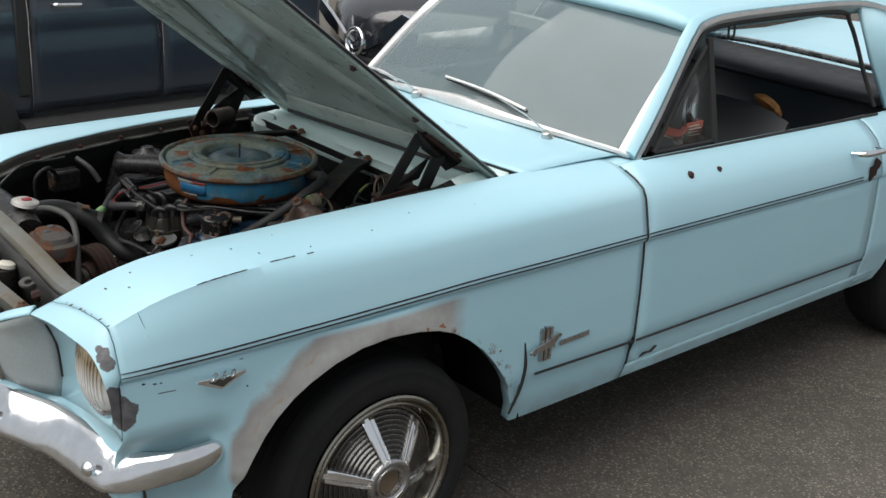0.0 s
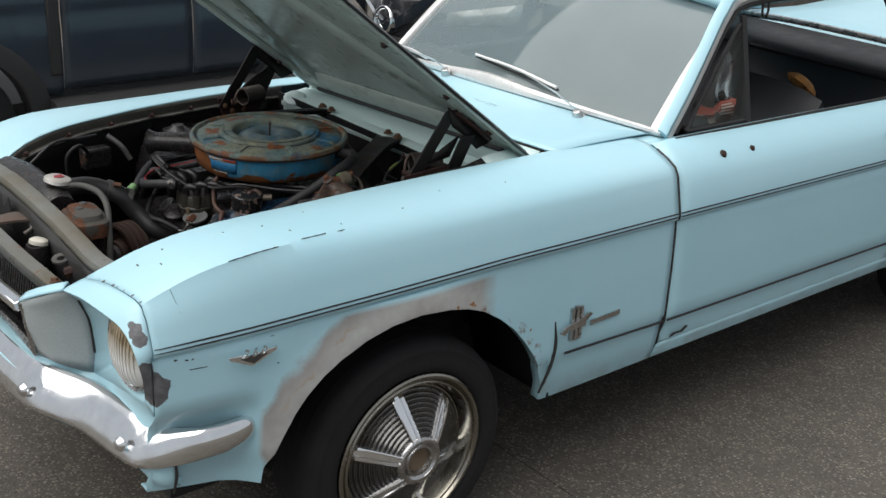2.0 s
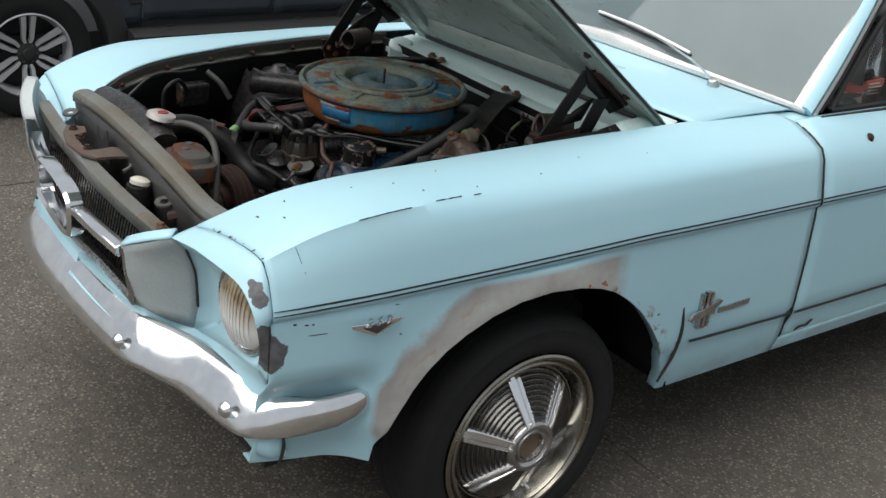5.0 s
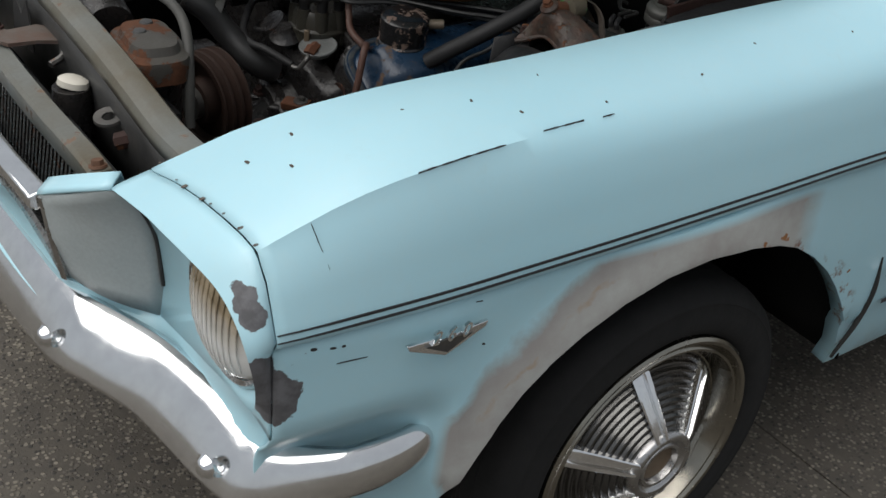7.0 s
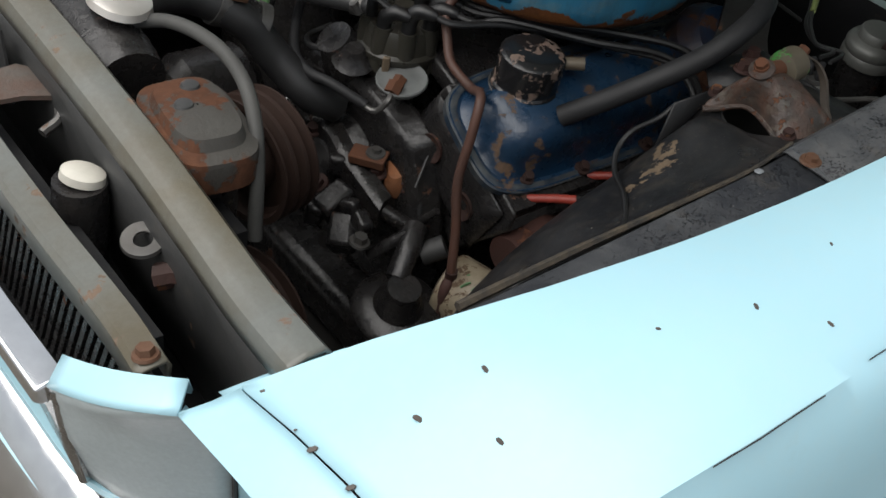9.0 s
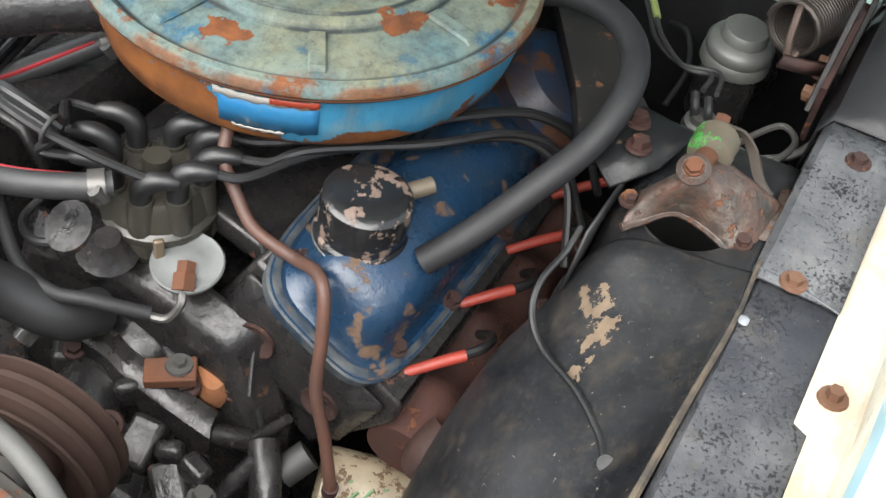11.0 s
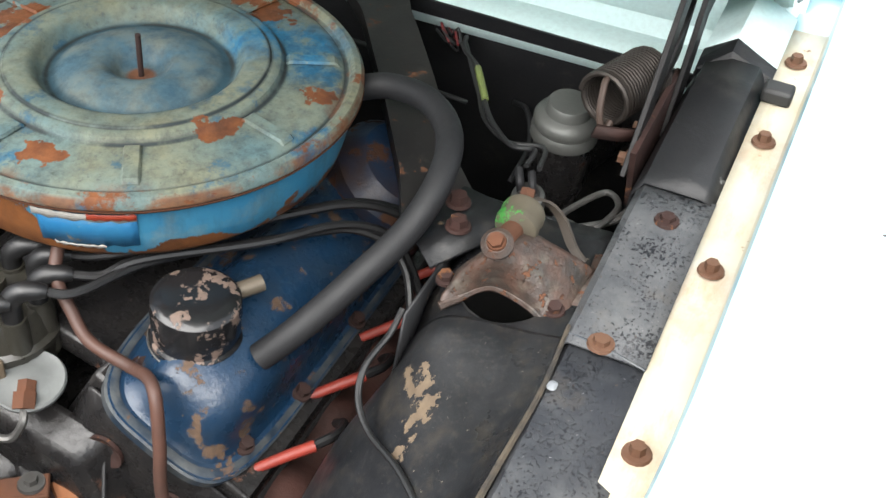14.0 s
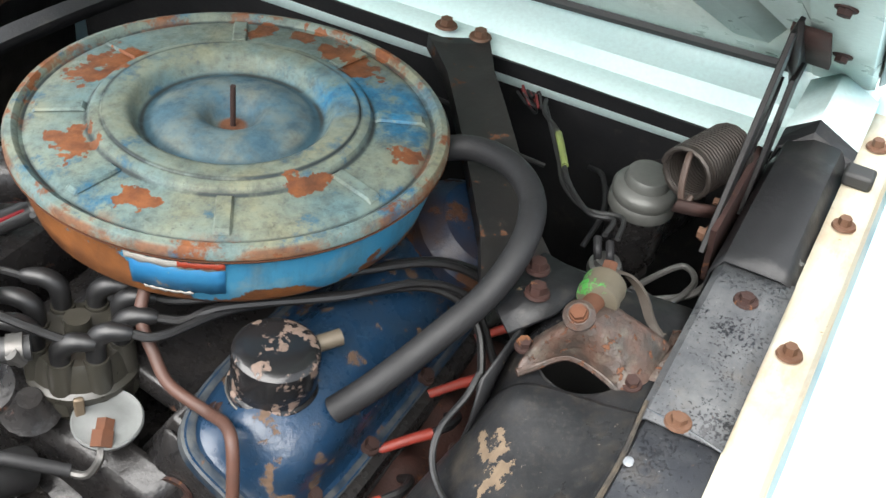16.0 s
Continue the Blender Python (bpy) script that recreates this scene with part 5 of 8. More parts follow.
part("bar_bolt", hexbolt((-0.736, -0.385, 0.811), (0, 0.2, 1), 0.009, 0.007, 0.013), BOLT, bar)
for k in range(3):
    part("bar_bolt", hexbolt((-0.700 - 0.008 * k, 0.225 - k * 0.07, 0.819), (0, 0.05, 1), 0.007, 0.006, 0.011), RUST_DARK, bar)

# radiator support: a wide curved rail
SUP = [(-0.624, 0.365, 0.866), (-0.625, 0.30, 0.876), (-0.628, 0.18, 0.885), (-0.630, 0.02, 0.884), (-0.632, -0.17, 0.874), (-0.636, -0.30, 0.864), (-0.642, -0.40, 0.860), (-0.648, -0.47, 0.868), (-0.650, -0.505, 0.872)]
rows = []
for p in smooth_path(SUP, 5):
    rows.append([p + Vector((-0.023, 0, -0.024)), p + Vector((-0.024, 0, -0.010)), p + Vector((-0.020, 0, -0.002)), p + Vector((-0.010, 0, 0.001)), p + Vector((-0.006, 0, 0.003)), p + Vector((0.014, 0, 0.003)), p + Vector((0.019, 0, -0.003)), p + Vector((0.020, 0, -0.022))])
support = part("radiator_support", loft(rows), GREEN_STAIN, car, "grey radiator support rail with brown stains", solid=0.004)
part("support_face", loft([[p + Vector((-0.018, 0, -0.022)), p + Vector((-0.016, 0, -0.05 - 0.03 * abs(math.sin(9 * p.y)))), p + Vector((-0.014, 0, -0.19))] for p in smooth_path(SUP, 5)]), GREY_PAINT, support, "dark notched face below the rail", solid=0.003)
part("support_cutout", plate([(-0.05, -0.03), (-0.03, 0.05), (0.0, 0.02), (0.03, 0.055), (0.05, -0.03)], 0.003, pose(-0.663, 0.12, 0.80, 90, 0, -90)), TRIM_BLACK, support)
bottle = part("washer_bottle", lathe([(0.0, 0.0), (0.028, 0.0), (0.030, -0.03), (0.026, -0.16), (0.0, -0.16)], (-0.676, -0.125, 0.800), (0, 0, 1), 20), BLACK_GREASE, car, "dark bottle with a white cap")
part("bottle_cap", lathe([(0.0, 0.014), (0.015, 0.013), (0.021, 0.009), (0.022, 0.0), (0.018, -0.002)], (-0.673, -0.125, 0.802), (0.15, 0, 1), 24, wob=lambda a, h: 1 + 0.10 * math.sin(2 * a)), plain("off-white plastic", (0.50, 0.48, 0.42), 0.5), bottle, "off-white plastic cap")
part("support_washer", lathe([(0.010, 0.003), (0.022, 0.004), (0.023, 0.0), (0.010, 0.0)], (-0.66, -0.232, 0.795), (-0.2, -0.1, 1), 24), STEEL, support, "round steel washer")
part("support_bracket", tube([(-0.66, -0.26, 0.77), (-0.64, -0.28, 0.78), (-0.64, -0.33, 0.785)], 0.014, 8), RUST_DARK, support)
part("support_washer", lathe([(0.008, 0.003), (0.020, 0.004), (0.021, 0.0), (0.008, 0.0)], (-0.668, 0.33, 0.822), (-0.2, -0.1, 1), 24), STEEL, support)
part("nose_wall", box((-0.665, -0.43, 0.46), (-0.645, 0.40, 0.58)), BLACK, car, smooth=False)
part("inner_nose_panel", loft([[(-0.665, -0.47, 0.80), (-0.60, -0.50, 0.84)], [(-0.665, -0.47, 0.58), (-0.60, -0.50, 0.58)]]), BLACK, car, solid=0.004)

# ---- wheels ----
def wheel(at, out=-1):
    """at: the centre; the cover is a ribbed cone with six double spokes and faces y * out."""
    ax = (0, out, 0)
    c = Vector(at)

    def on(a, r, h, u=0.0):
        return c + Vector((r * math.cos(a) - u * math.sin(a), out * h, r * math.sin(a) + u * math.cos(a)))

    def cone(r):
        return lerp(r, [0.066, 0.182], [0.122, 0.060])

    tyre_prof = [(0.215, -0.075), (0.235, -0.095), (0.275, -0.100), (0.306, -0.088), (0.316, -0.06), (0.316, 0.0), (0.316, 0.055), (0.310, 0.078), (0.293, 0.093), (0.289, 0.0955), (0.285, 0.0945), (0.266, 0.100), (0.247, 0.1005), (0.243, 0.0985), (0.240, 0.098), (0.228, 0.088), (0.222, 0.070)]
    w = part("wheel", lathe([(0.0, -0.02), (0.16, -0.02), (0.20, 0.03), (0.224, 0.072), (0.224, 0.082), (0.20, 0.06)], c, ax, 48), STEEL, car, "wheel with a ribbed chrome cover and worn tyre")
    part("tyre", lathe(tyre_prof, c, ax, 64), TYRE, w)
    groove = bmesh.new()
    for h in (-0.035, 0.0, 0.035):
        lathe([(0.3165, h - 0.004), (0.3172, h - 0.003), (0.3172, h + 0.003), (0.3165, h + 0.004)], c, ax, 48, bm=groove)
    part("tread_rib", groove, TYRE, w)
    cover = part("wheel_cover", lathe([(0.226, 0.074), (0.2285, 0.086), (0.2265, 0.095), (0.2215, 0.099), (0.2155, 0.0975), (0.2115, 0.0915), (0.2095, 0.0885), (0.2070, 0.0915), (0.2040, 0.0945), (0.2000, 0.0940), (0.1950, 0.0850), (0.1885, 0.0690), (0.1835, 0.0605), (0.1805, 0.0600)], c, ax, 72), COVER_RIM, w, "chrome wheel cover, a ribbed cone with six double spokes")
    ribs = [(0.183, 0.059)]
    for k in range(10):
        r = 0.178 - k * 0.0110
        ribs += [(r, cone(r) - 0.002), (r - 0.0025, cone(r) + 0.0030), (r - 0.0055, cone(r) + 0.0042), (r - 0.0080, cone(r - 0.008) - 0.0010)]
    ribs += [(0.064, 0.119)]
    part("cover_dish", lathe(ribs, c, ax, 72), COVER_RIBS, cover, "concentric ribs, dusty grey")
    part("cover_hub", lathe([(0.069, 0.108), (0.068, 0.124), (0.064, 0.131), (0.058, 0.1335), (0.052, 0.132), (0.048, 0.126), (0.045, 0.125), (0.042, 0.129), (0.037, 0.129), (0.034, 0.118), (0.0, 0.116)], c, ax, 40), DULL_CHROME, cover, "round hub with a brown centre")
    part("hub_centre", lathe([(0.0335, 0.1185), (0.030, 0.1195), (0.024, 0.1185), (0.0, 0.1180)], c, ax, 28), HUB_BROWN, cover)
    for k in range(6):
        a = radians(WHEEL_TURN + 60 * k)
        rows = []
        for r, s in ((0.062, 0.72), (0.075, 0.78), (0.12, 0.92), (0.168, 1.0), (0.176, 0.98)):
            top = 1.0 if r < 0.17 else 0.25
            rows.append([on(a, r, cone(r) + dh * top - (0 if r < 0.17 else 0.002), u * s) for u, dh in ((-0.0195, -0.004), (-0.0175, 0.0085), (-0.0150, 0.0105), (-0.0085, 0.0100), (-0.0055, 0.0030), (0.0055, 0.0030), (0.0085, 0.0100), (0.0150, 0.0105), (0.0175, 0.0085), (0.0195, -0.004))])
        part("cover_spoke", loft(rows, cap=True), CHROME, cover)
    part("tyre_valve", tube([on(radians(285), 0.150, 0.078), on(radians(286), 0.160, 0.100)], 0.0035, 8), TRIM_STEEL, cover, "small bright tyre valve")
    return w


WHEEL_TURN = 43
front_wheel = wheel((-0.010, -0.727, 0.318))
# inner wheel arch so that no daylight shows behind the tyre
arch = bmesh.new()
loft([[(0.46 * math.cos(a), y, 0.30 + 0.46 * math.sin(a)) for a in np.linspace(0.10, math.pi - 0.30, 24)] for y in (-0.835, -0.52)], bm=arch)
part("inner_arch", arch, surface("black underseal", (0.012, 0.012, 0.012), 0.9, gloss=0.05), car, "black wheel arch liner", solid=0.004)
part("arch_wall", loft([[(x, -0.50, 0.42), (x, -0.50, 0.70)] for x in (-0.44, 0.41)]), TRIM_BLACK, car, solid=0.01)
part("underbody", box((-0.55, -0.55, 0.24), (3.6, 0.50, 0.34)), surface("dark underbody", (0.012, 0.012, 0.012), 0.9), car, smooth=False)
wheel((2.76, -0.745, 0.316))
for x in (0.0, 2.76):
    r = part("wheel", lathe([(0.0, 0.06), (0.20, 0.06), (0.224, 0.08), (0.24, 0.098), (0.27, 0.10), (0.31, 0.08), (0.316, 0.05), (0.316, -0.06), (0.30, -0.09), (0.25, -0.1), (0.0, -0.1)], (x, 0.66, 0.316), (0, 1, 0), 40), TYRE, car)


# ---- engine bay ----
def bay_z(x):
    """Height of the near apron."""
    return lerp(x, [-0.6, -0.30, -0.117, -0.057, 0.108, 0.40], [0.872, 0.886, 0.897, 0.905, 0.924, 0.932])


# near apron, in two overlapping plates
rows = [[(x, -0.520 + 0.004 * (x < -0.3), bay_z(x) - 0.06), (x, -0.523, bay_z(x) - 0.006), (x, -0.528, bay_z(x)), (x, -0.57, bay_z(x) + 0.001), (x, -0.618, bay_z(x) + 0.001)] for x in np.linspace(-0.62, -0.045, 9)]
apron_front = part("apron", loft(rows), APRON_FRONT, car, "speckled black inner fender apron", solid=0.003)
rows = [[(x, -0.517, bay_z(x) - 0.05), (x, -0.520, bay_z(x) - 0.001), (x, -0.526, bay_z(x) + 0.0045), (x, -0.57, bay_z(x) + 0.005), (x, -0.5945, bay_z(x) + 0.004)] for x in np.linspace(-0.066, 0.155, 6)]
apron_rear = part("apron", loft(rows), APRON, car, "speckled black upper apron with rusty bolts", solid=0.003)
rows = []
for x in (0.150, 0.17, 0.24, 0.33, 0.385):
    z = bay_z(x)
    f = min(1, (x - 0.15) / 0.05)
    rows.append([(x, -0.512, z - 0.06), (x, -0.514, z - 0.01), (x, -0.524, z + 0.008 + 0.010 * f), (x, -0.55, z + 0.008 + 0.020 * f), (x, -0.58, z + 0.008 + 0.016 * f), (x, -0.596, z + 0.002)])
part("apron_beam", loft(rows), surface("satin black beam paint", (0.007, 0.0073, 0.0085), 0.46, bump=0.5, bump_scale=60, second=(0.018, 0.018, 0.019), scale=9, dust=(0.07, 0.065, 0.058), dust_at=0.56, wear=(0.16, 0.16, 0.155), wear_at=0.66, wear_scale=34, gloss=0.35), car, "rounded black apron beam", solid=0.003)
def pocket(stations):
    return loft([[(x, -0.508, z0 - 0.06), (x, -0.516, z0), (x, -0.548, z0 + dz), (x, -0.596, z0 - 0.002)] for x, z0, dz in stations])


part("hinge_pocket", pocket(((0.372, 0.942, 0.004), (0.385, 0.948, 0.018), (0.405, 0.950, 0.022))), BLACK, car, "creased black panel by the cowl corner", smooth=False, solid=0.003)
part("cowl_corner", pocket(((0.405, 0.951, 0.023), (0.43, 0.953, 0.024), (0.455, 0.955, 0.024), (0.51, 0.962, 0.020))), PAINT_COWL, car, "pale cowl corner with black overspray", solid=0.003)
part("panel_weld", tube([(-0.056, -0.522, bay_z(-0.056) + 0.0045), (-0.061, -0.56, bay_z(-0.056) + 0.0055), (-0.068, -0.594, bay_z(-0.056) + 0.0045)], 0.0013, 6), GASKET, apron_rear)
part("seam_sealer", tube([(-0.50, -0.512, 0.868), (-0.35, -0.514, 0.879), (-0.21, -0.519, 0.889), (-0.12, -0.5235, 0.899), (-0.05, -0.521, 0.912)], [0.005, 0.004, 0.003, 0.0025, 0.002], 6), surface("tan seam sealer", (0.075, 0.058, 0.038), 0.75, second=(0.018, 0.016, 0.014), scale=45, spread=0.3, bump=0.6), apron_front, "tan seam sealer with a bright edge")
part("sealer_drop", lathe([(0.0, 0.0015), (0.003, 0.001), (0.004, 0.0)], (-0.112, -0.530, 0.901), (0, 0, 1), 12, wob=lambda a, h: 1 + 0.5 * abs(math.cos(a))), plain("white sealer", (0.20, 0.215, 0.23), 0.4), apron_front)
for k in range(9):
    part("stamped_mark", box((-0.345 + k * 0.017, -0.5765, bay_z(-0.28) + 0.0005), (-0.337 + k * 0.017, -0.566, bay_z(-0.28) + 0.004), m=pose(0, 0, 0.0)), APRON_FRONT, apron_front)
for at in ((-0.057, -0.552, bay_z(-0.057) + 0.005), (0.108, -0.559, bay_z(0.108) + 0.005)):
    part("apron_bolt", hexbolt(at, (0, 0, 1), 0.0075, 0.005, 0.0125), BOLT if at[0] < 0 else RUST_DARK, apron_rear, "rusty hex bolt")
for x in (-0.34, -0.149, 0.064, 0.266, 0.425):
    part("fender_bolt", hexbolt((x, -0.613 if x > -0.19 else -0.621, flange_z(x) + 0.0085), (0, 0.05, 1), 0.0068, 0.008, 0.0125), BOLT, fender, "rusty hex bolt on the fender flange")
flange_rows = [[(x, -0.594 if x > -0.186 else -0.606, flange_z(x) + 0.0045), (x, -0.615, flange_z(x) + 0.006), (x, -min(0.634, inner_edge(x) - 0.006), flange_z(x) + 0.007), (x, -min(0.638, inner_edge(x) - 0.003), flange_z(x) + 0.012), (x, -min(0.638, inner_edge(x) - 0.003), max(flange_z(x) + 0.016, shoulder_z(x) - 0.012))] for x in list(np.linspace(-0.58, -0.19, 6)) + list(np.linspace(-0.184, 0.50, 10))]
part("fender_flange", loft(flange_rows), FLANGE, fender, "cream painted flange with rust runs", solid=0.003)
GUT = [(x, -inner_edge(x) + 0.018, top_z(x) - 0.022) for x in (-0.56, -0.50, -0.42, -0.34)]
part("fender_gutter", loft([[p + Vector((0.0, 0.006, -0.046)), p + Vector((0.0, 0.006, -0.020)), p + Vector((0, 0.0, -0.006)), p + Vector((0, -0.022, 0.004))] for p in smooth_path(GUT, 4)]), APRON, fender, "dark grey inner lip of the fender", solid=0.003)
part("hood_bumper", box((0.335, -0.624, 0.945), (0.362, -0.592, 0.962)), TRIM_BLACK, car, "black rubber hood stop", bevel=0.004)

# shock tower with its sloping front
TW = [(-0.43, [(-0.508, 0.855), (-0.495, 0.70), (-0.475, 0.62), (-0.455, 0.56), (-0.440, 0.51), (-0.430, 0.46), (-0.425, 0.42)]),
      (-0.39, [(-0.512, 0.864), (-0.492, 0.76), (-0.460, 0.695), (-0.420, 0.650), (-0.390, 0.595), (-0.372, 0.52), (-0.365, 0.42)]),
      (-0.33, [(-0.515, 0.874), (-0.492, 0.815), (-0.455, 0.765), (-0.408, 0.725), (-0.362, 0.660), (-0.338, 0.57), (-0.330, 0.42)]),
      (-0.26, [(-0.518, 0.882), (-0.494, 0.842), (-0.450, 0.806), (-0.400, 0.765), (-0.352, 0.700), (-0.326, 0.62), (-0.315, 0.42)]),
      (-0.19, [(-0.521, 0.889), (-0.494, 0.860), (-0.446, 0.832), (-0.396, 0.795), (-0.352, 0.735), (-0.326, 0.66), (-0.315, 0.42)]),
      (-0.13, [(-0.523, 0.895), (-0.494, 0.876), (-0.444, 0.856), (-0.398, 0.825), (-0.360, 0.770), (-0.336, 0.70), (-0.322, 0.42)]),
      (-0.095, [(-0.523, 0.899), (-0.492, 0.888), (-0.444, 0.876), (-0.402, 0.850), (-0.372, 0.800), (-0.350, 0.72), (-0.335, 0.42)]),
      (-0.075, [(-0.522, 0.902), (-0.490, 0.894), (-0.444, 0.887), (-0.408, 0.870), (-0.382, 0.820), (-0.362, 0.74), (-0.345, 0.42)]),
      (-0.059, [(-0.522, 0.902), (-0.490, 0.8948), (-0.444, 0.8885), (-0.408, 0.874), (-0.382, 0.830), (-0.362, 0.75), (-0.345, 0.42)])]
rows = []
for x, sec in TW:
    rows.append(smooth_path([(x, y, z + 0.0022) for y, z in sec], 5))
rows = [list(r) for r in zip(*[smooth_path(list(c), 4) for c in zip(*rows)])]
tower = part("shock_tower", loft(rows), TOWER, car, "worn black shock tower with bare patches", solid=0.003)
# flat top with the strut hole
hc, hr = Vector((-0.005, -0.452, 0)), 0.050
rings = [[], [], [], [], []]


def tower_level(x, y):
    """Height of the tower's top: its front edge follows the slope, then it flattens."""
    front = lerp(y, [-0.522, -0.490, -0.444, -0.408, -0.382], [0.902, 0.894, 0.887, 0.870, 0.820])
    back = lerp(y, [-0.524, -0.44, -0.40, -0.384], [0.900, 0.892, 0.884, 0.862])
    f = min(1.0, max(0.0, (x + 0.077) / 0.06))
    return front + (back - front) * f * f * (3 - 2 * f)


for k in range(64):
    a = 2 * math.pi * k / 64
    ca, sa = math.cos(a), math.sin(a)
    s = min((0.110 if ca > 0 else 0.072) / abs(ca) if abs(ca) > 1e-6 else 9, (0.068 if sa > 0 else 0.071) / abs(sa) if abs(sa) > 1e-6 else 9)
    o, i = Vector((hc.x + ca * s, hc.y + sa * s)), Vector((hc.x + hr * ca, hc.y + hr * 0.92 * sa))
    for j, u in enumerate((0.0, 0.4, 0.8, 1.0)):
        q = o.lerp(i, u)
        rings[j].append((q.x, q.y, tower_level(q.x, q.y) - (0.002 if j == 3 else 0.0)))
    rings[4].append((i.x, i.y, tower_level(i.x, i.y) - 0.014))
part("tower_top", loft(rings, close_u=True), TOWER, tower, "flat tower top with a round hole", solid=0.003)
part("tower_well", lathe([(0.046, 0.0), (0.055, -0.05), (0.06, -0.2), (0.0, -0.2)], (hc.x, hc.y, 0.885), (0, 0, 1), 24), TRIM_BLACK, tower)
part("tower_wall", loft([[(x, -0.382, 0.885), (x, -0.374, 0.80), (x, -0.362, 0.42)] for x in (-0.078, 0.0, 0.105)]), BLACK, tower, solid=0.003)
part("tower_wall", loft([[(0.102, y, 0.895), (0.104, y, 0.42)] for y in (-0.38, -0.45, -0.52)]), BLACK, tower, solid=0.003)
# strut cap: a rusty bridge with a bush and bolt
cap_keys = [[(-0.054, -0.404, 0.884), (-0.044, -0.414, 0.888), (-0.026, -0.440, 0.902), (-0.028, -0.478, 0.897), (-0.040, -0.504, 0.889), (-0.036, -0.512, 0.889)],
            [(-0.048, -0.403, 0.890), (-0.040, -0.413, 0.899), (-0.030, -0.442, 0.924), (-0.026, -0.474, 0.915), (-0.030, -0.502, 0.897), (-0.026, -0.512, 0.894)],
            [(-0.036, -0.405, 0.894), (-0.034, -0.417, 0.917), (-0.032, -0.443, 0.944), (-0.020, -0.468, 0.934), (-0.014, -0.498, 0.910), (-0.012, -0.512, 0.898)],
            [(-0.018, -0.404, 0.896), (-0.018, -0.416, 0.915), (-0.010, -0.446, 0.946), (0.000, -0.472, 0.936), (0.010, -0.500, 0.916), (0.012, -0.513, 0.901)],
            [(-0.008, -0.404, 0.893), (-0.006, -0.416, 0.906), (0.014, -0.450, 0.938), (0.022, -0.476, 0.930), (0.032, -0.502, 0.914), (0.036, -0.516, 0.905)]]
cap_rows = [smooth_path(r, 5) for r in cap_keys]
cap_rows = [list(r) for r in zip(*[smooth_path(list(c), 4) for c in zip(*cap_rows)])]
CAP = surface("rusty strut cap", (0.030, 0.025, 0.021), 0.5, second=(0.075, 0.040, 0.028), scale=38, spread=0.3, dust=(0.105, 0.092, 0.072), dust_at=0.50, dust_scale=80, bump=1.0, bump_scale=120, wear=(0.13, 0.05, 0.022), wear_at=0.58, wear_scale=95)
cap_ = part("strut_cap", loft(cap_rows), CAP, car, "rusty bridge-shaped strut cap", solid=0.004)
part("cap_lip", tube([(-0.054, -0.404, 0.885), (-0.044, -0.414, 0.889), (-0.026, -0.440, 0.902), (-0.028, -0.478, 0.897), (-0.040, -0.506, 0.889)], 0.0042, 8), CAP, cap_)
for at in ((-0.026, -0.501, 0.900), (-0.030, -0.399, 0.896)):
    part("cap_nut", hexbolt(at, (-0.2, 0, 1), 0.0068, 0.006, 0.0095), RUST_DARK, cap_)
part("cap_foot", loft([[(-0.012, -0.508, 0.899), (-0.010, -0.528, 0.901)], [(0.034, -0.512, 0.903), (0.036, -0.526, 0.907)], [(0.058, -0.510, 0.905), (0.060, -0.526, 0.909)]]), CAP, cap_, solid=0.004)
GREENB = surface("tan rubber bush daubed green", (0.085, 0.070, 0.044), 0.75, second=(0.055, 0.046, 0.033), scale=15, wear=(0.035, 0.22, 0.03), wear_at=0.555, wear_scale=30, wear_rough=0.5)
bush = part("strut_bush", lathe([(0.0, 0.016), (0.015, 0.016), (0.0195, 0.012), (0.0205, 0.006), (0.0185, 0.0), (0.0205, -0.006), (0.0195, -0.012), (0.012, -0.016), (0.0, -0.016)], (0.022, -0.444, 0.946), (1.0, 0.02, 0.10), 28), GREENB, car, "tan rubber bush daubed with green paint")
part("bush_washer", lathe([(0.0, 0.004), (0.010, 0.004), (0.0145, 0.0), (0.0145, -0.003), (0.0, -0.003)], (-0.027, -0.441, 0.953), (-0.55, 0.0, 0.85), 24), CAP, bush, "rusty cupped washer")
part("bush_nut", hexbolt((-0.029, -0.441, 0.956), (-0.55, 0.0, 0.85), 0.0075, 0.005, 0.009), RUST, bush)
part("bush_sleeve", tube([(-0.026, -0.441, 0.950), (-0.006, -0.443, 0.948), (0.010, -0.444, 0.946)], [0.011, 0.0095, 0.0095], 14), RUST, bush)
part("strut_nut", hexbolt((0.041, -0.441, 0.952), (0.75, 0.1, 0.6), 0.0075, 0.009, 0.010), RUST, bush)
BRK = surface("brown steel bracket", (0.060, 0.045, 0.033), 0.7, second=(0.034, 0.028, 0.023), scale=20)
part("strut_bracket", loft([[p + Vector((-0.002, -0.005, 0)), p + Vector((-0.002, 0.005, 0)), p + Vector((0.002, 0.005, 0)), p + Vector((0.002, -0.005, 0))] for p in smooth_path([(0.044, -0.442, 0.955), (0.054, -0.456, 0.950), (0.058, -0.472, 0.934), (0.052, -0.488, 0.912), (0.046, -0.500, 0.905)], 5)], close_u=True, cap=True), BRK, cap_, "curved brown steel bracket")

# wire lying down the tower
part("tower_wire", tube([(-0.060, -0.372, 0.872), (-0.082, -0.370, 0.858), (-0.117, -0.364, 0.846), (-0.142, -0.371, 0.831), (-0.166, -0.394, 0.824), (-0.197, -0.436, 0.833), (-0.229, -0.469, 0.836), (-0.250, -0.482, 0.838)], 0.0032, 8), RUBBER, car, "black wire lying on the tower")
part("wire_clip", lathe([(0.0, 0.006), (0.007, 0.005), (0.010, 0.0)], (-0.252, -0.486, 0.836), (-0.5, 0.3, 0.8), 12), TRIM_BLACK, car)

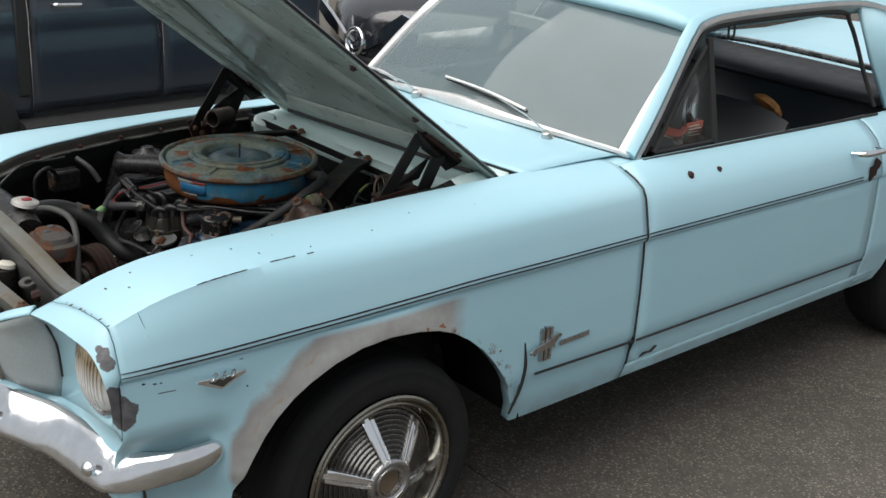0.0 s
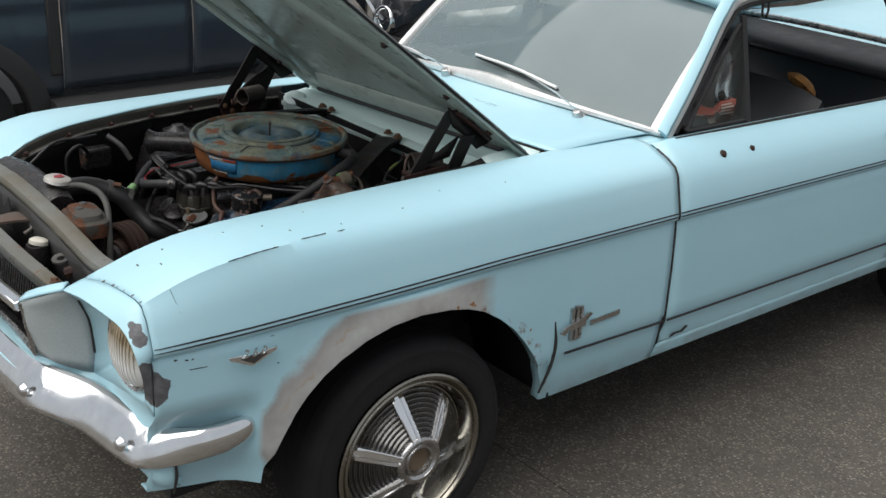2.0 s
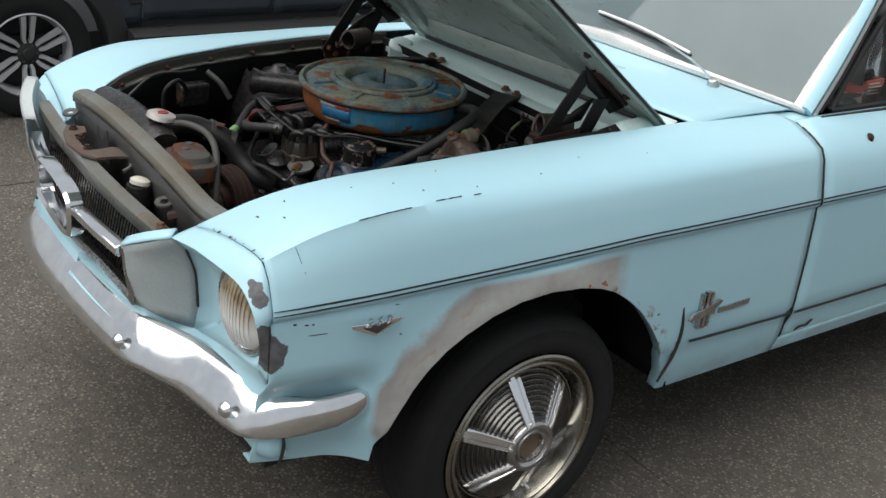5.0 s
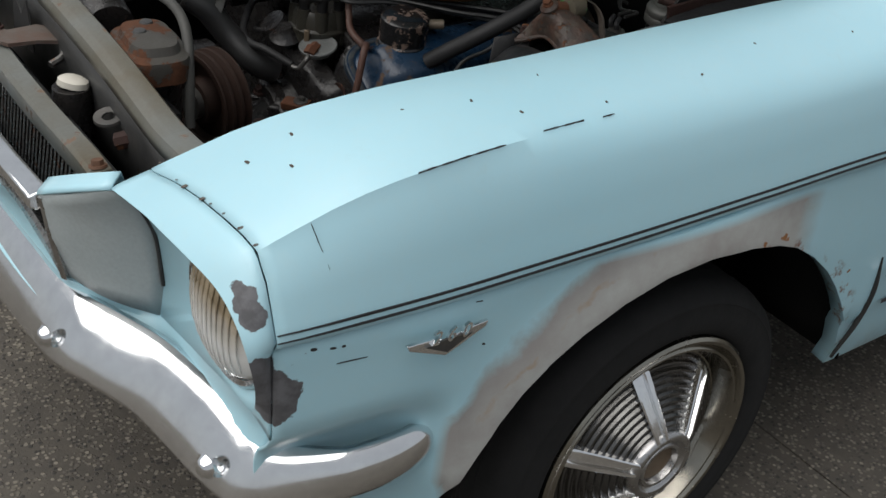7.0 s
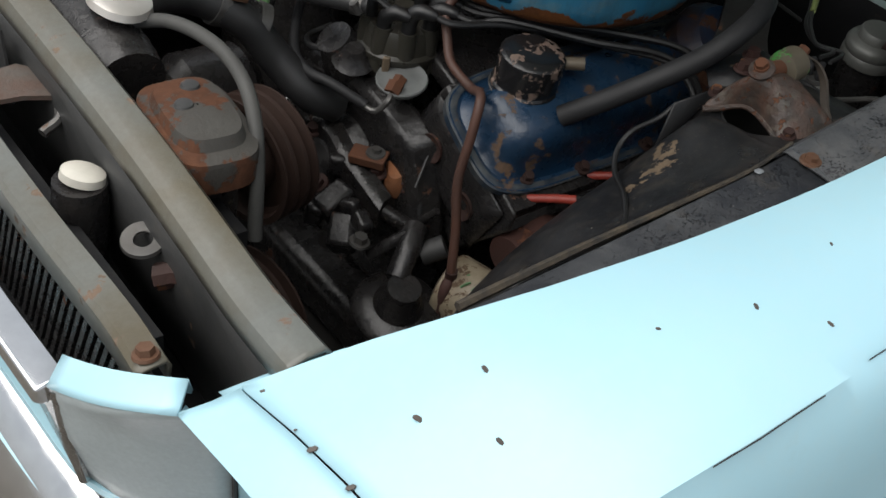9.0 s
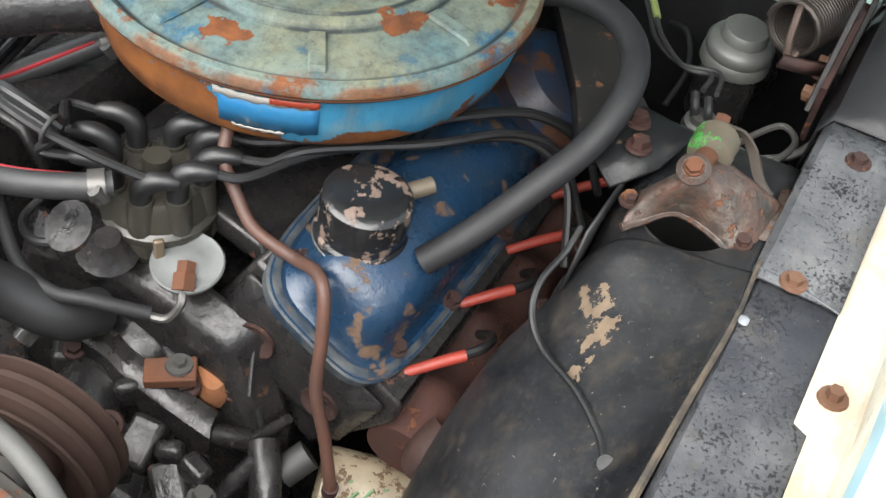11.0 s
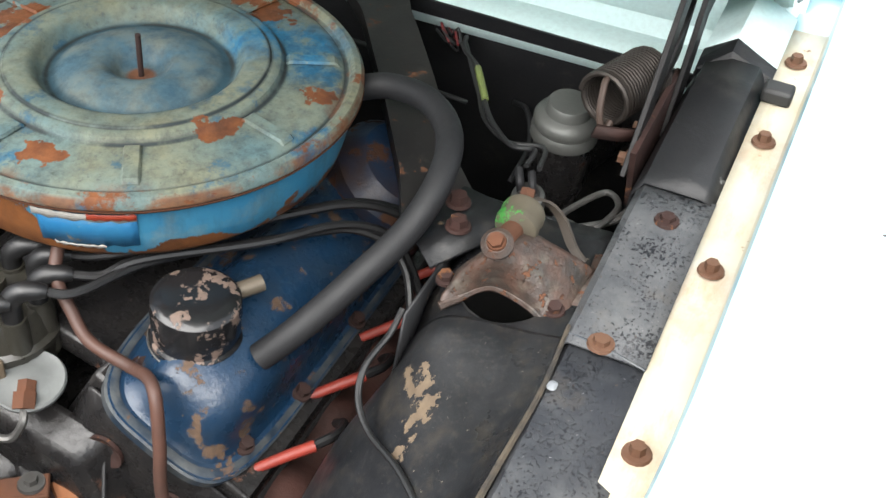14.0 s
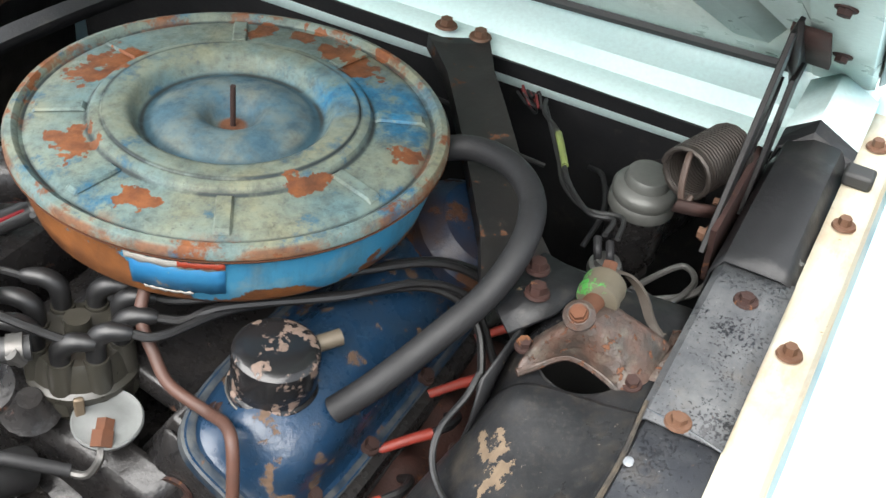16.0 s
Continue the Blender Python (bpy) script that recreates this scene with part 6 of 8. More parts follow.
# firewall and brace
part("firewall", loft([[(0.47, y, 0.42), (0.455, y, 0.70), (0.440, y, 0.87), (0.437, y, 0.897)] for y in np.linspace(-0.60, 0.55, 12)]), BLACK, car, "black firewall with grease marks", smooth=False, solid=0.004)
brace_path = [(0.435, -0.092, 0.908), (0.34, -0.16, 0.912), (0.22, -0.245, 0.905), (0.12, -0.315, 0.892), (0.055, -0.362, 0.886)]
rows = []
for i, p in enumerate(smooth_path(brace_path, 6)):
    side = Vector((-0.57, 0.82, 0)) * lerp(i, [0, 5, 18, 24], [0.038, 0.028, 0.030, 0.042])
    rows.append([p - side + Vector((0, 0, -0.016)), p - side, p - side * 0.5 + Vector((0, 0, -0.004)), p + side * 0.5 + Vector((0, 0, -0.004)), p + side, p + side + Vector((0, 0, -0.018))])
brace = part("tower_brace", loft(rows), surface("black brace paint, rust flecked", (0.008, 0.008, 0.009), 0.48, second=(0.020, 0.018, 0.016), scale=9, wear=(0.12, 0.055, 0.03), wear_at=0.60, wear_scale=32, dust=(0.07, 0.06, 0.048), dust_at=0.57, dust_scale=16, gloss=0.28), car, "black pressed steel brace from firewall to tower", solid=0.004)
part("brace_foot", loft([[(-0.01, -0.375, 0.884), (0.03, -0.335, 0.884)], [(0.03, -0.405, 0.893), (0.075, -0.345, 0.890)], [(0.085, -0.420, 0.903), (0.105, -0.36, 0.896)]]), BLACK, brace, solid=0.004)
for at in ((0.043, -0.379, 0.897), (0.075, -0.365, 0.899)):
    part("brace_bolt", hexbolt(at, (0, 0, 1), 0.009, 0.008, 0.013), RUST_DARK, brace)
for at in ((0.448, -0.067, 0.909), (0.448, -0.116, 0.909), (0.446, 0.24, 0.905), (0.446, 0.29, 0.905)):
    part("cowl_bolt", hexbolt(at, (0, 0, 1), 0.009, 0.008, 0.015), BOLT, car)
part("tower_brace", loft([[p + Vector((0.02, -0.02, -0.012)), p + Vector((0.01, -0.015, 0)), p + Vector((-0.01, 0.015, 0)), p + Vector((-0.02, 0.02, -0.012))] for p in smooth_path([(0.435, 0.265, 0.905), (0.25, 0.33, 0.90), (0.06, 0.40, 0.87)], 5)]), BLACK, car, solid=0.004)

# brake master cylinder, pressure switch and pipes
mc = part("master_cylinder", lathe([(0.0, 0.004), (0.023, 0.003), (0.025, 0.0), (0.026, -0.009), (0.034, -0.013), (0.037, -0.018), (0.037, -0.025), (0.0355, -0.028), (0.038, -0.032), (0.038, -0.042), (0.033, -0.046)], (0.288, -0.404, 0.906), (-0.08, -0.05, 1), 40),
          surface("dull grey pot metal", (0.125, 0.13, 0.12), 0.45, 0.3, second=(0.095, 0.095, 0.088), scale=14, bump=0.2), car, "grey brake fluid reservoir with a stepped cap")
part("cylinder_body", lathe([(0.032, -0.045), (0.034, -0.11), (0.028, -0.13), (0.0, -0.13)], (0.288, -0.404, 0.906), (-0.08, -0.05, 1), 28), BLACK_GREASE, mc)
part("cylinder_body", tube([(0.28, -0.40, 0.79), (0.36, -0.40, 0.79), (0.45, -0.40, 0.79)], [0.03, 0.028, 0.05], 14), BLACK_GREASE, mc)
sw_ = part("pressure_switch", lathe([(0.0, 0.012), (0.010, 0.012), (0.012, 0.006), (0.017, 0.004), (0.019, -0.004), (0.016, -0.022), (0.010, -0.03), (0.0, -0.03)], (0.165, -0.408, 0.862), (-0.25, 0, 1), 20), STEEL, car, "grey brake switch with two wires")
for dy in (-0.006, 0.008):
    part("switch_boot", tube([(0.163, -0.408 + dy, 0.868), (0.160, -0.406 + dy, 0.882), (0.172, -0.400 + dy, 0.888)], 0.0045, 8), HOSE, sw_)
part("switch_wire", tube([(0.175, -0.398, 0.892), (0.205, -0.396, 0.892), (0.211, -0.368, 0.885), (0.244, -0.332, 0.885), (0.274, -0.310, 0.890), (0.326, -0.280, 0.893), (0.37, -0.245, 0.885), (0.43, -0.224, 0.865)], 0.003, 7), BLACK_HOSE, sw_)
part("switch_wire", tube([(0.176, -0.412, 0.892), (0.217, -0.402, 0.890), (0.222, -0.360, 0.880), (0.250, -0.322, 0.880), (0.285, -0.300, 0.885), (0.335, -0.268, 0.890), (0.40, -0.235, 0.875)], 0.0028, 7), BLACK_HOSE, sw_)
part("wire_sleeve", tube([(0.270, -0.313, 0.891), (0.295, -0.298, 0.894), (0.322, -0.282, 0.895)], 0.0042, 8), surface("yellow-green tape", (0.24, 0.30, 0.08), 0.5, second=(0.10, 0.12, 0.05), scale=40), sw_, "yellow-green taped wire")
for k in range(6):
    a = k * 1.7
    part("loose_wire", tube([(0.385, -0.235 + 0.004 * k, 0.878), (0.405 + 0.006 * math.sin(a), -0.222 + 0.006 * k, 0.880 + 0.008 * math.cos(a)), (0.42, -0.214 + 0.005 * math.cos(a), 0.868 - 0.004 * k), (0.436, -0.195 + 0.009 * math.sin(2 * a), 0.866)], 0.0016, 6), surface("dull red wire", (0.16, 0.02, 0.022), 0.5) if k in (1, 4) else BLACK_HOSE, car, "loose bundle of red and black wires")
part("brake_pipe", tube([(0.10, -0.44, 0.875), (0.16, -0.455, 0.868), (0.20, -0.48, 0.872), (0.175, -0.50, 0.876), (0.13, -0.485, 0.874), (0.135, -0.455, 0.872)], 0.0035, 8), STEEL, car, "bent steel brake pipe")
part("brake_pipe", tube([(0.095, -0.42, 0.86), (0.14, -0.455, 0.855), (0.16, -0.50, 0.87), (0.165, -0.52, 0.90)], 0.004, 8), STEEL, car, "bent steel brake pipe")


# hood hinges with their coil springs
HINGE = surface("black hinge paint", (0.008, 0.008, 0.0085), 0.45, second=(0.016, 0.014, 0.013), scale=14, wear=(0.07, 0.04, 0.028), wear_at=0.66, wear_scale=40, bump=0.25, gloss=0.2)


def hinge(side, dy=0.0, dz=0.0):
    def q(x, y, z):
        return (x, y, z) if side < 0 else (x, -y + dy, z + dz)
    h = part("hood_hinge", loft([[q(0.20, -0.500, 0.865), q(0.20, -0.506, 0.865), q(0.32, -0.506, 0.865), q(0.32, -0.500, 0.865)], [q(0.175, -0.500, 0.945), q(0.175, -0.506, 0.945), q(0.34, -0.506, 0.955), q(0.34, -0.500, 0.955)]], close_u=True, cap=True), RUST_DARK, car, "dark hood hinge with a coil spring")
    coil = []
    a0, a1 = Vector(q(0.238, -0.450, 0.955)), Vector(q(0.318, -0.475, 0.953))
    m = frame_on(a1 - a0).to_3x3()
    for k in range(18 * 16 + 1):
        a = k / 16 * 2 * math.pi
        coil.append(a0.lerp(a1, k / (18 * 16)) + m @ Vector((0.0275 * math.cos(a), 0.0275 * math.sin(a), 0)))
    part("coil_spring", tube(coil, 0.0031, 6, bare=True), surface("grey-brown spring steel", (0.055, 0.045, 0.038), 0.5, 0.5, second=(0.035, 0.028, 0.024), scale=30), h, "coil spring")
    part("spring_hook", tube([q(0.240, -0.450, 0.980), q(0.226, -0.451, 0.978), q(0.214, -0.454, 0.955), q(0.215, -0.46, 0.932), q(0.228, -0.464, 0.938)], 0.0036, 8), surface("rusty spring hook", (0.075, 0.048, 0.036), 0.6), h)
    part("spring_arm", loft([[q(0.205, -0.452, 0.930), q(0.205, -0.456, 0.944)], [q(0.214, -0.476, 0.928), q(0.214, -0.478, 0.942)], [q(0.228, -0.498, 0.926), q(0.228, -0.500, 0.940)]]), RUST_DARK, h, solid=0.005)
    for (x0, y0, z0), (x1, y1, z1), w in (((0.196, -0.497, 0.915), (0.330, -0.502, 1.105), 0.022), ((0.315, -0.508, 0.895), (0.385, -0.510, 1.03), 0.024)):
        part("hinge_arm", loft([[q(x0 - w, y0 - 0.003, z0), q(x0 - w, y0 + 0.003, z0), q(x0 + w, y0 + 0.003, z0), q(x0 + w, y0 - 0.003, z0)], [q(x1 - w, y1 - 0.003, z1), q(x1 - w, y1 + 0.003, z1), q(x1 + w, y1 + 0.003, z1), q(x1 + w, y1 - 0.003, z1)]], close_u=True, cap=True), HINGE, h, bevel=0.001)
    part("hinge_bracket", loft([[q(0.335, -0.495, 1.100), q(0.335, -0.535, 1.100)], [q(0.40, -0.495, 1.052), q(0.40, -0.535, 1.052)], [q(0.45, -0.497, 1.014), q(0.45, -0.535, 1.014)]]), RUST_DARK, h, "black bracket bolted to the hood", solid=0.008)
    part("hinge_plate", loft([[q(0.310, -0.506, 1.118), q(0.330, -0.506, 1.060)], [q(0.372, -0.506, 1.072), q(0.372, -0.506, 1.030)], [q(0.47, -0.506, 0.999), q(0.420, -0.506, 0.985)]]), HINGE, h, solid=0.006)
    part("hinge_plate", loft([[q(0.255, -0.499, 0.965), q(0.33, -0.499, 0.975)], [q(0.30, -0.499, 1.0), q(0.362, -0.499, 1.03)]]), HINGE, h, solid=0.005)
    for x, z in ((0.20, 0.92), (0.225, 0.90), (0.245, 0.93), (0.27, 0.90)):
        part("hinge_bolt", hexbolt(q(x, -0.495 if side < 0 else -0.495, z), (0, 1 if side < 0 else -1, 0), 0.007, 0.007, 0.010), BOLT, h)
    return h


hinge(-1)
hinge(1, 0.0, -0.03)

# far side of the bay
FAR_GREY = surface("brown-grey flange paint", (0.075, 0.072, 0.064), 0.55, second=(0.045, 0.042, 0.037), scale=10, wear=(0.045, 0.030, 0.022), wear_at=0.62, wear_scale=30, bump=0.3)
far_line = [(x, far_inner(x - 0.065) - 0.073, top_z(x - 0.065) - 0.083) for x in np.linspace(-0.625, 0.46, 16)]
flange_far = part("far_flange", loft([[(x, y, z - 0.003), (x, y - 0.002, z - 0.012), (x, y - 0.001, z - 0.032), (x, y - 0.010, z - 0.035)] for x, y, z in far_line]), FAR_GREY, car, "brown-grey worn flange along the far fender", solid=0.003)
part("flange_edge", loft([[(x, y - 0.010, z - 0.034), (x, y - 0.017 - 0.004 * math.sin(31 * x), z - 0.034), (x, y - 0.019 - 0.004 * math.sin(31 * x), z - 0.038)] for x, y, z in far_line]), surface("chipped pale edge paint", (0.20, 0.205, 0.19), 0.5, second=(0.06, 0.058, 0.05), scale=16, spread=0.2, wear=(0.05, 0.035, 0.025), wear_at=0.58, wear_scale=24), flange_far, "pale chipped edge", solid=0.002)
part("far_apron", loft([[(x, y - 0.006, z - 0.040), (x, y + 0.012, z - 0.10), (x, y + 0.02, 0.45)] for x, y, z in far_line]), BLACK, car, "dark far inner fender apron", solid=0.003)
part("far_tower", lathe([(0.09, 0.0), (0.10, -0.02), (0.13, -0.12), (0.15, -0.42)], (0.0, 0.45, 0.850), (0, 0, 1), 30), BLACK_GREASE, car, "dark far shock tower")
part("far_tower_cap", lathe([(0.0, 0.02), (0.018, 0.018), (0.030, 0.006), (0.05, 0.0)], (0.0, 0.44, 0.850), (0, 0, 1), 20), BLACK_GREASE, car)
for x, y, z in far_line[2:13:2]:
    part("far_bolt", hexbolt((x, y - 0.006, z - 0.030), (0, -0.6, 1), 0.007, 0.006, 0.011), RUST_DARK, flange_far)
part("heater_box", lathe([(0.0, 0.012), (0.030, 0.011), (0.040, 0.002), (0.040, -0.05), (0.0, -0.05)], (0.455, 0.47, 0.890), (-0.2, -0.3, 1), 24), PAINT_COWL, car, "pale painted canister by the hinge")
reg = part("regulator", box((-0.32, 0.42, 0.77), (-0.23, 0.465, 0.835)), BLACK_GREASE, car, "black regulator box", bevel=0.008)
part("regulator_wire", tube([(-0.30, 0.43, 0.82), (-0.34, 0.40, 0.86), (-0.38, 0.40, 0.83), (-0.37, 0.42, 0.74)], 0.006, 8), HOSE, reg)
part("regulator_clip", tube([(-0.24, 0.43, 0.87), (-0.21, 0.40, 0.84), (-0.19, 0.38, 0.80)], 0.008, 8), STEEL, reg)
part("bay_floor", box((-0.60, -0.52, 0.33), (0.46, 0.52, 0.36)), surface("oily dark floor", (0.012, 0.011, 0.010), 0.6, gloss=0.2), car, smooth=False)
part("cross_member", box((-0.30, -0.40, 0.36), (-0.12, 0.40, 0.44)), BLACK_GREASE, car, bevel=0.02)

# ---- engine ----
block = part("engine_block", box((-0.20, -0.17, 0.42), (0.34, 0.15, 0.66)), BLACK_GREASE, car, "greasy black engine block", bevel=0.02)
part("intake_manifold", loft([[(x, -0.125, 0.70), (x, -0.10, 0.745), (x, -0.03, 0.765), (x, 0.03, 0.765), (x, 0.10, 0.745), (x, 0.125, 0.70)] for x in (-0.150, -0.140, 0.10, 0.30)]), BLACK_GREASE, car, "greasy dark intake manifold", solid=0.03, bevel=0.006)
part("carburettor", lathe([(0.0, 0.11), (0.055, 0.11), (0.06, 0.07), (0.05, 0.06), (0.055, 0.0), (0.07, -0.01)], (0.06, -0.015, 0.77), (0, 0, 1), 28), STEEL, car)
NEAR_N = Vector((0, -0.50, 0.866))


def head_point(x, across, up):
    """On the near cylinder head: across runs down the outer side, up off its cover face."""
    o = Vector((x, -0.205, 0.738))
    return o + Vector((0, -0.866, -0.50)) * across + NEAR_N * up


rows = [[head_point(x, a, u) for a, u in ((-0.095, -0.13), (-0.095, 0.0), (0.095, 0.0), (0.105, -0.03), (0.08, -0.16))] for x in (-0.190, -0.185, 0.27, 0.275)]
head = part("cylinder_head", loft(rows, close_u=True, cap=True), BLACK_GREASE, car, "greasy dark cylinder head", bevel=0.006)
# valve cover: raised lid with a flat rim


def cover_ring(sx, sy, up, dx=0.0):
    out = []
    for k in range(56):
        a = 2 * math.pi * k / 56
        c, s = math.copysign(abs(math.cos(a)) ** 0.34, math.cos(a)), math.copysign(abs(math.sin(a)) ** 0.50, math.sin(a))
        out.append(head_point(0.035 + dx + sx * c, sy * s * 0.88 - 0.010, up))
    return out


prof = [(0.248, 0.098, 0.000), (0.248, 0.098, 0.006), (0.234, 0.084, 0.006), (0.228, 0.076, 0.012), (0.222, 0.068, 0.030), (0.214, 0.061, 0.050), (0.200, 0.052, 0.062), (0.165, 0.036, 0.070), (0.08, 0.012, 0.074), (0.01, 0.002, 0.075)]
cover = part("valve_cover", loft([cover_ring(*p_) for p_ in prof], close_u=True, cap=True), ENGINE_BLUE, car, "faded blue valve cover with a pale worn rim")
part("cover_gasket", loft([cover_ring(0.250, 0.100, -0.006), cover_ring(0.2505, 0.1005, 0.004), cover_ring(0.243, 0.093, 0.0075), cover_ring(0.238, 0.089, 0.0070)], close_u=True), GASKET, cover, "worn steel rim")
for x, a in ((-0.155, -0.066), (-0.150, 0.055), (-0.06, 0.068), (0.06, 0.068), (0.18, 0.068)):
    part("cover_bolt", hexbolt(head_point(x, a, 0.006), NEAR_N, 0.0075, 0.007, 0.0115), RUST_DARK, cover)
# rear hump of the cover
part("cover_hump", loft([[head_point(0.19 + 0.075 * math.cos(t), 0.075 * math.sin(t), h) for t in np.linspace(0, 2 * math.pi, 25)[:-1]] for h in (0.03, 0.09)] + [[head_point(0.19 + 0.055 * math.cos(t), 0.055 * math.sin(t), 0.112) for t in np.linspace(0, 2 * math.pi, 25)[:-1]], [head_point(0.19 + 0.01 * math.cos(t), 0.01 * math.sin(t), 0.118) for t in np.linspace(0, 2 * math.pi, 25)[:-1]]], close_u=True), BLUE_DIRTY, cover, "rust-stained rear of the cover")
# oil filler cap
oc = Vector((-0.118, -0.188, 0.802))
oil = part("oil_cap", lathe([(0.038, -0.004), (0.042, 0.0), (0.0440, 0.003), (0.0440, 0.007), (0.0415, 0.010), (0.0425, 0.042), (0.0415, 0.050), (0.036, 0.055), (0.028, 0.0565), (0.012, 0.057), (0.0, 0.057)], oc, (-0.02, -0.08, 1), 48),
           surface("black oil cap, paint flaking", (0.007, 0.007, 0.0075), 0.20, second=(0.012, 0.012, 0.013), scale=12, wear=(0.17, 0.118, 0.092), wear_at=0.545, wear_scale=46, wear_rough=0.7, bump=0.15), car, "glossy black oil filler cap with flaking paint")
part("cap_ring", ring(oc + Vector((0, 0, -0.001)), (-0.02, -0.08, 1), 0.0445, 0.0014, 48), STEEL, oil, "worn steel ring")
part("filler_neck", lathe([(0.030, -0.03), (0.030, 0.002)], oc, (-0.02, -0.08, 1), 28), ENGINE_BLUE, oil)
part("cap_outlet", tube([oc + Vector((0.02, -0.014, 0.038)), oc + Vector((0.055, -0.040, 0.042))], 0.0085, 14), surface("dull tan tube", (0.13, 0.105, 0.075), 0.5, 0.3), oil, "tan outlet tube")
# breather hose from the air cleaner to the cover
part("breather_hose", tube([(-0.106, -0.249, 0.792), (-0.080, -0.278, 0.822), (-0.034, -0.311, 0.860), (0.013, -0.341, 0.900), (0.061, -0.350, 0.932), (0.114, -0.334, 0.945), (0.158, -0.293, 0.944), (0.179, -0.240, 0.934), (0.168, -0.195, 0.922)], 0.0138, 16, 8), HOSE, car, "thick grey breather hose")

# air cleaner
AC = Vector((0.058, -0.016, 0.0))


lid_prof = [(0.2225, 0.938), (0.226, 0.942), (0.2262, 0.948), (0.2225, 0.9535), (0.2165, 0.955), (0.2125, 0.9525), (0.2105, 0.9485), (0.2065, 0.947), (0.2025, 0.949), (0.198, 0.951), (0.151, 0.9535), (0.1465, 0.954), (0.1435, 0.9565), (0.1415, 0.961), (0.138, 0.9628), (0.1315, 0.963), (0.1302, 0.9645), (0.126, 0.965), (0.110, 0.9642), (0.105, 0.9620), (0.1015, 0.9565), (0.0985, 0.9495), (0.094, 0.9458), (0.089, 0.9455), (0.083, 0.9485), (0.070, 0.9545), (0.055, 0.9578), (0.042, 0.9578), (0.033, 0.955), (0.027, 0.949), (0.023, 0.942), (0.019, 0.939), (0.0, 0.939)]


def lid_paint():
    """Sun-faded blue and cream lid with rust blooming through."""
    m, nt, p = nodes_of("faded blue and cream lid paint")
    p.inputs["Specular IOR Level"].default_value = 0.14
    base = blend(nt, ramp(nt, noise_node(nt, 7, 7, 0.6), 0.40, 0.66), (0.100, 0.165, 0.175), (0.185, 0.185, 0.125))
    base = blend(nt, ramp(nt, noise_node(nt, 15, 8, 0.72), 0.56, 0.66), base, (0.018, 0.130, 0.235))
    side = spot(nt, (0.165, -0.125, 0.955), 0.055, 0.9, 0.9, 18)
    base = blend(nt, arith(nt, "MULTIPLY", side, ramp(nt, noise_node(nt, 24, 8, 0.7), 0.42, 0.56)), base, (0.012, 0.150, 0.290))
    base = blend(nt, arith(nt, "MULTIPLY", ramp(nt, noise_node(nt, 48, 9, 0.78), 0.48, 0.66), 0.55), base, (0.050, 0.062, 0.060))
    base = blend(nt, arith(nt, "MULTIPLY", ramp(nt, noise_node(nt, 150, 6, 0.75), 0.56, 0.66), 0.45), base, (0.030, 0.036, 0.036))
    tcl = nt.nodes.new("ShaderNodeTexCoord")
    rad = nt.nodes.new("ShaderNodeVectorMath")
    rad.operation = "DISTANCE"
    nt.links.new(tcl.outputs["Object"], rad.inputs[0])
    rad.inputs[1].default_value = (AC.x, AC.y, 0.955)
    rv = rad.outputs["Value"]
    wobble = arith(nt, "ADD", rv, arith(nt, "MULTIPLY", arith(nt, "SUBTRACT", noise_node(nt, 16, 6), 0.5), 0.03))
    crown = arith(nt, "MULTIPLY", ramp(nt, wobble, 0.094, 0.104), ramp(nt, wobble, 0.146, 0.134))
    base = blend(nt, arith(nt, "MULTIPLY", crown, arith(nt, "MULTIPLY", ramp(nt, noise_node(nt, 9, 7, 0.65), 0.40, 0.62), 0.6)), base, (0.225, 0.215, 0.135))
    dome = ramp(nt, wobble, 0.098, 0.084)
    base = blend(nt, arith(nt, "MULTIPLY", dome, 0.7), base, blend(nt, ramp(nt, noise_node(nt, 24, 6, 0.6), 0.4, 0.62), (0.035, 0.09, 0.14), (0.14, 0.16, 0.15)))
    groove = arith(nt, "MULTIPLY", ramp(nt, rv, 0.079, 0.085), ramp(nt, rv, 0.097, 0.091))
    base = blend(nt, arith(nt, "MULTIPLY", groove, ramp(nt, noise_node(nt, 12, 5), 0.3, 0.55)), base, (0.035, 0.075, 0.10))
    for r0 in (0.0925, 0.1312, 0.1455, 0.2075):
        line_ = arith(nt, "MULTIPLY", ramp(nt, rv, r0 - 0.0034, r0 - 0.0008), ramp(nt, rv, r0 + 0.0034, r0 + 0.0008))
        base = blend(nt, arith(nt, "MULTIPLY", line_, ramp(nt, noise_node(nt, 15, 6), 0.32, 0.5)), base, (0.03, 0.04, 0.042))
    lo_r = ramp(nt, rv, 0.14, 0.16)
    mask = ramp(nt, arith(nt, "ADD", noise_node(nt, 13, 9, 0.66), arith(nt, "MULTIPLY", lo_r, 0.10)), 0.735, 0.755)
    for q, r_ in (((0.071, 0.145), 0.030), ((0.030, 0.155), 0.020), ((0.215, -0.070), 0.024), ((0.240, -0.035), 0.022), ((0.246, 0.020), 0.020), ((0.225, 0.065), 0.016), ((-0.074, 0.077), 0.024), ((-0.012, -0.140), 0.013), ((0.010, -0.150), 0.012), ((0.099, -0.200), 0.013), ((-0.115, -0.030), 0.016), ((0.265, -0.075), 0.012)):
        mask = arith(nt, "MAXIMUM", mask, spot(nt, (*q, 0.952), r_, 0.10, 2.4, 42))
    rust = blend(nt, ramp(nt, noise_node(nt, 55), 0.3, 0.7), (0.20, 0.075, 0.030), (0.10, 0.036, 0.018))
    tc = nt.nodes.new("ShaderNodeTexCoord")
    d = nt.nodes.new("ShaderNodeVectorMath")
    d.operation = "DISTANCE"
    nt.links.new(tc.outputs["Object"], d.inputs[0])
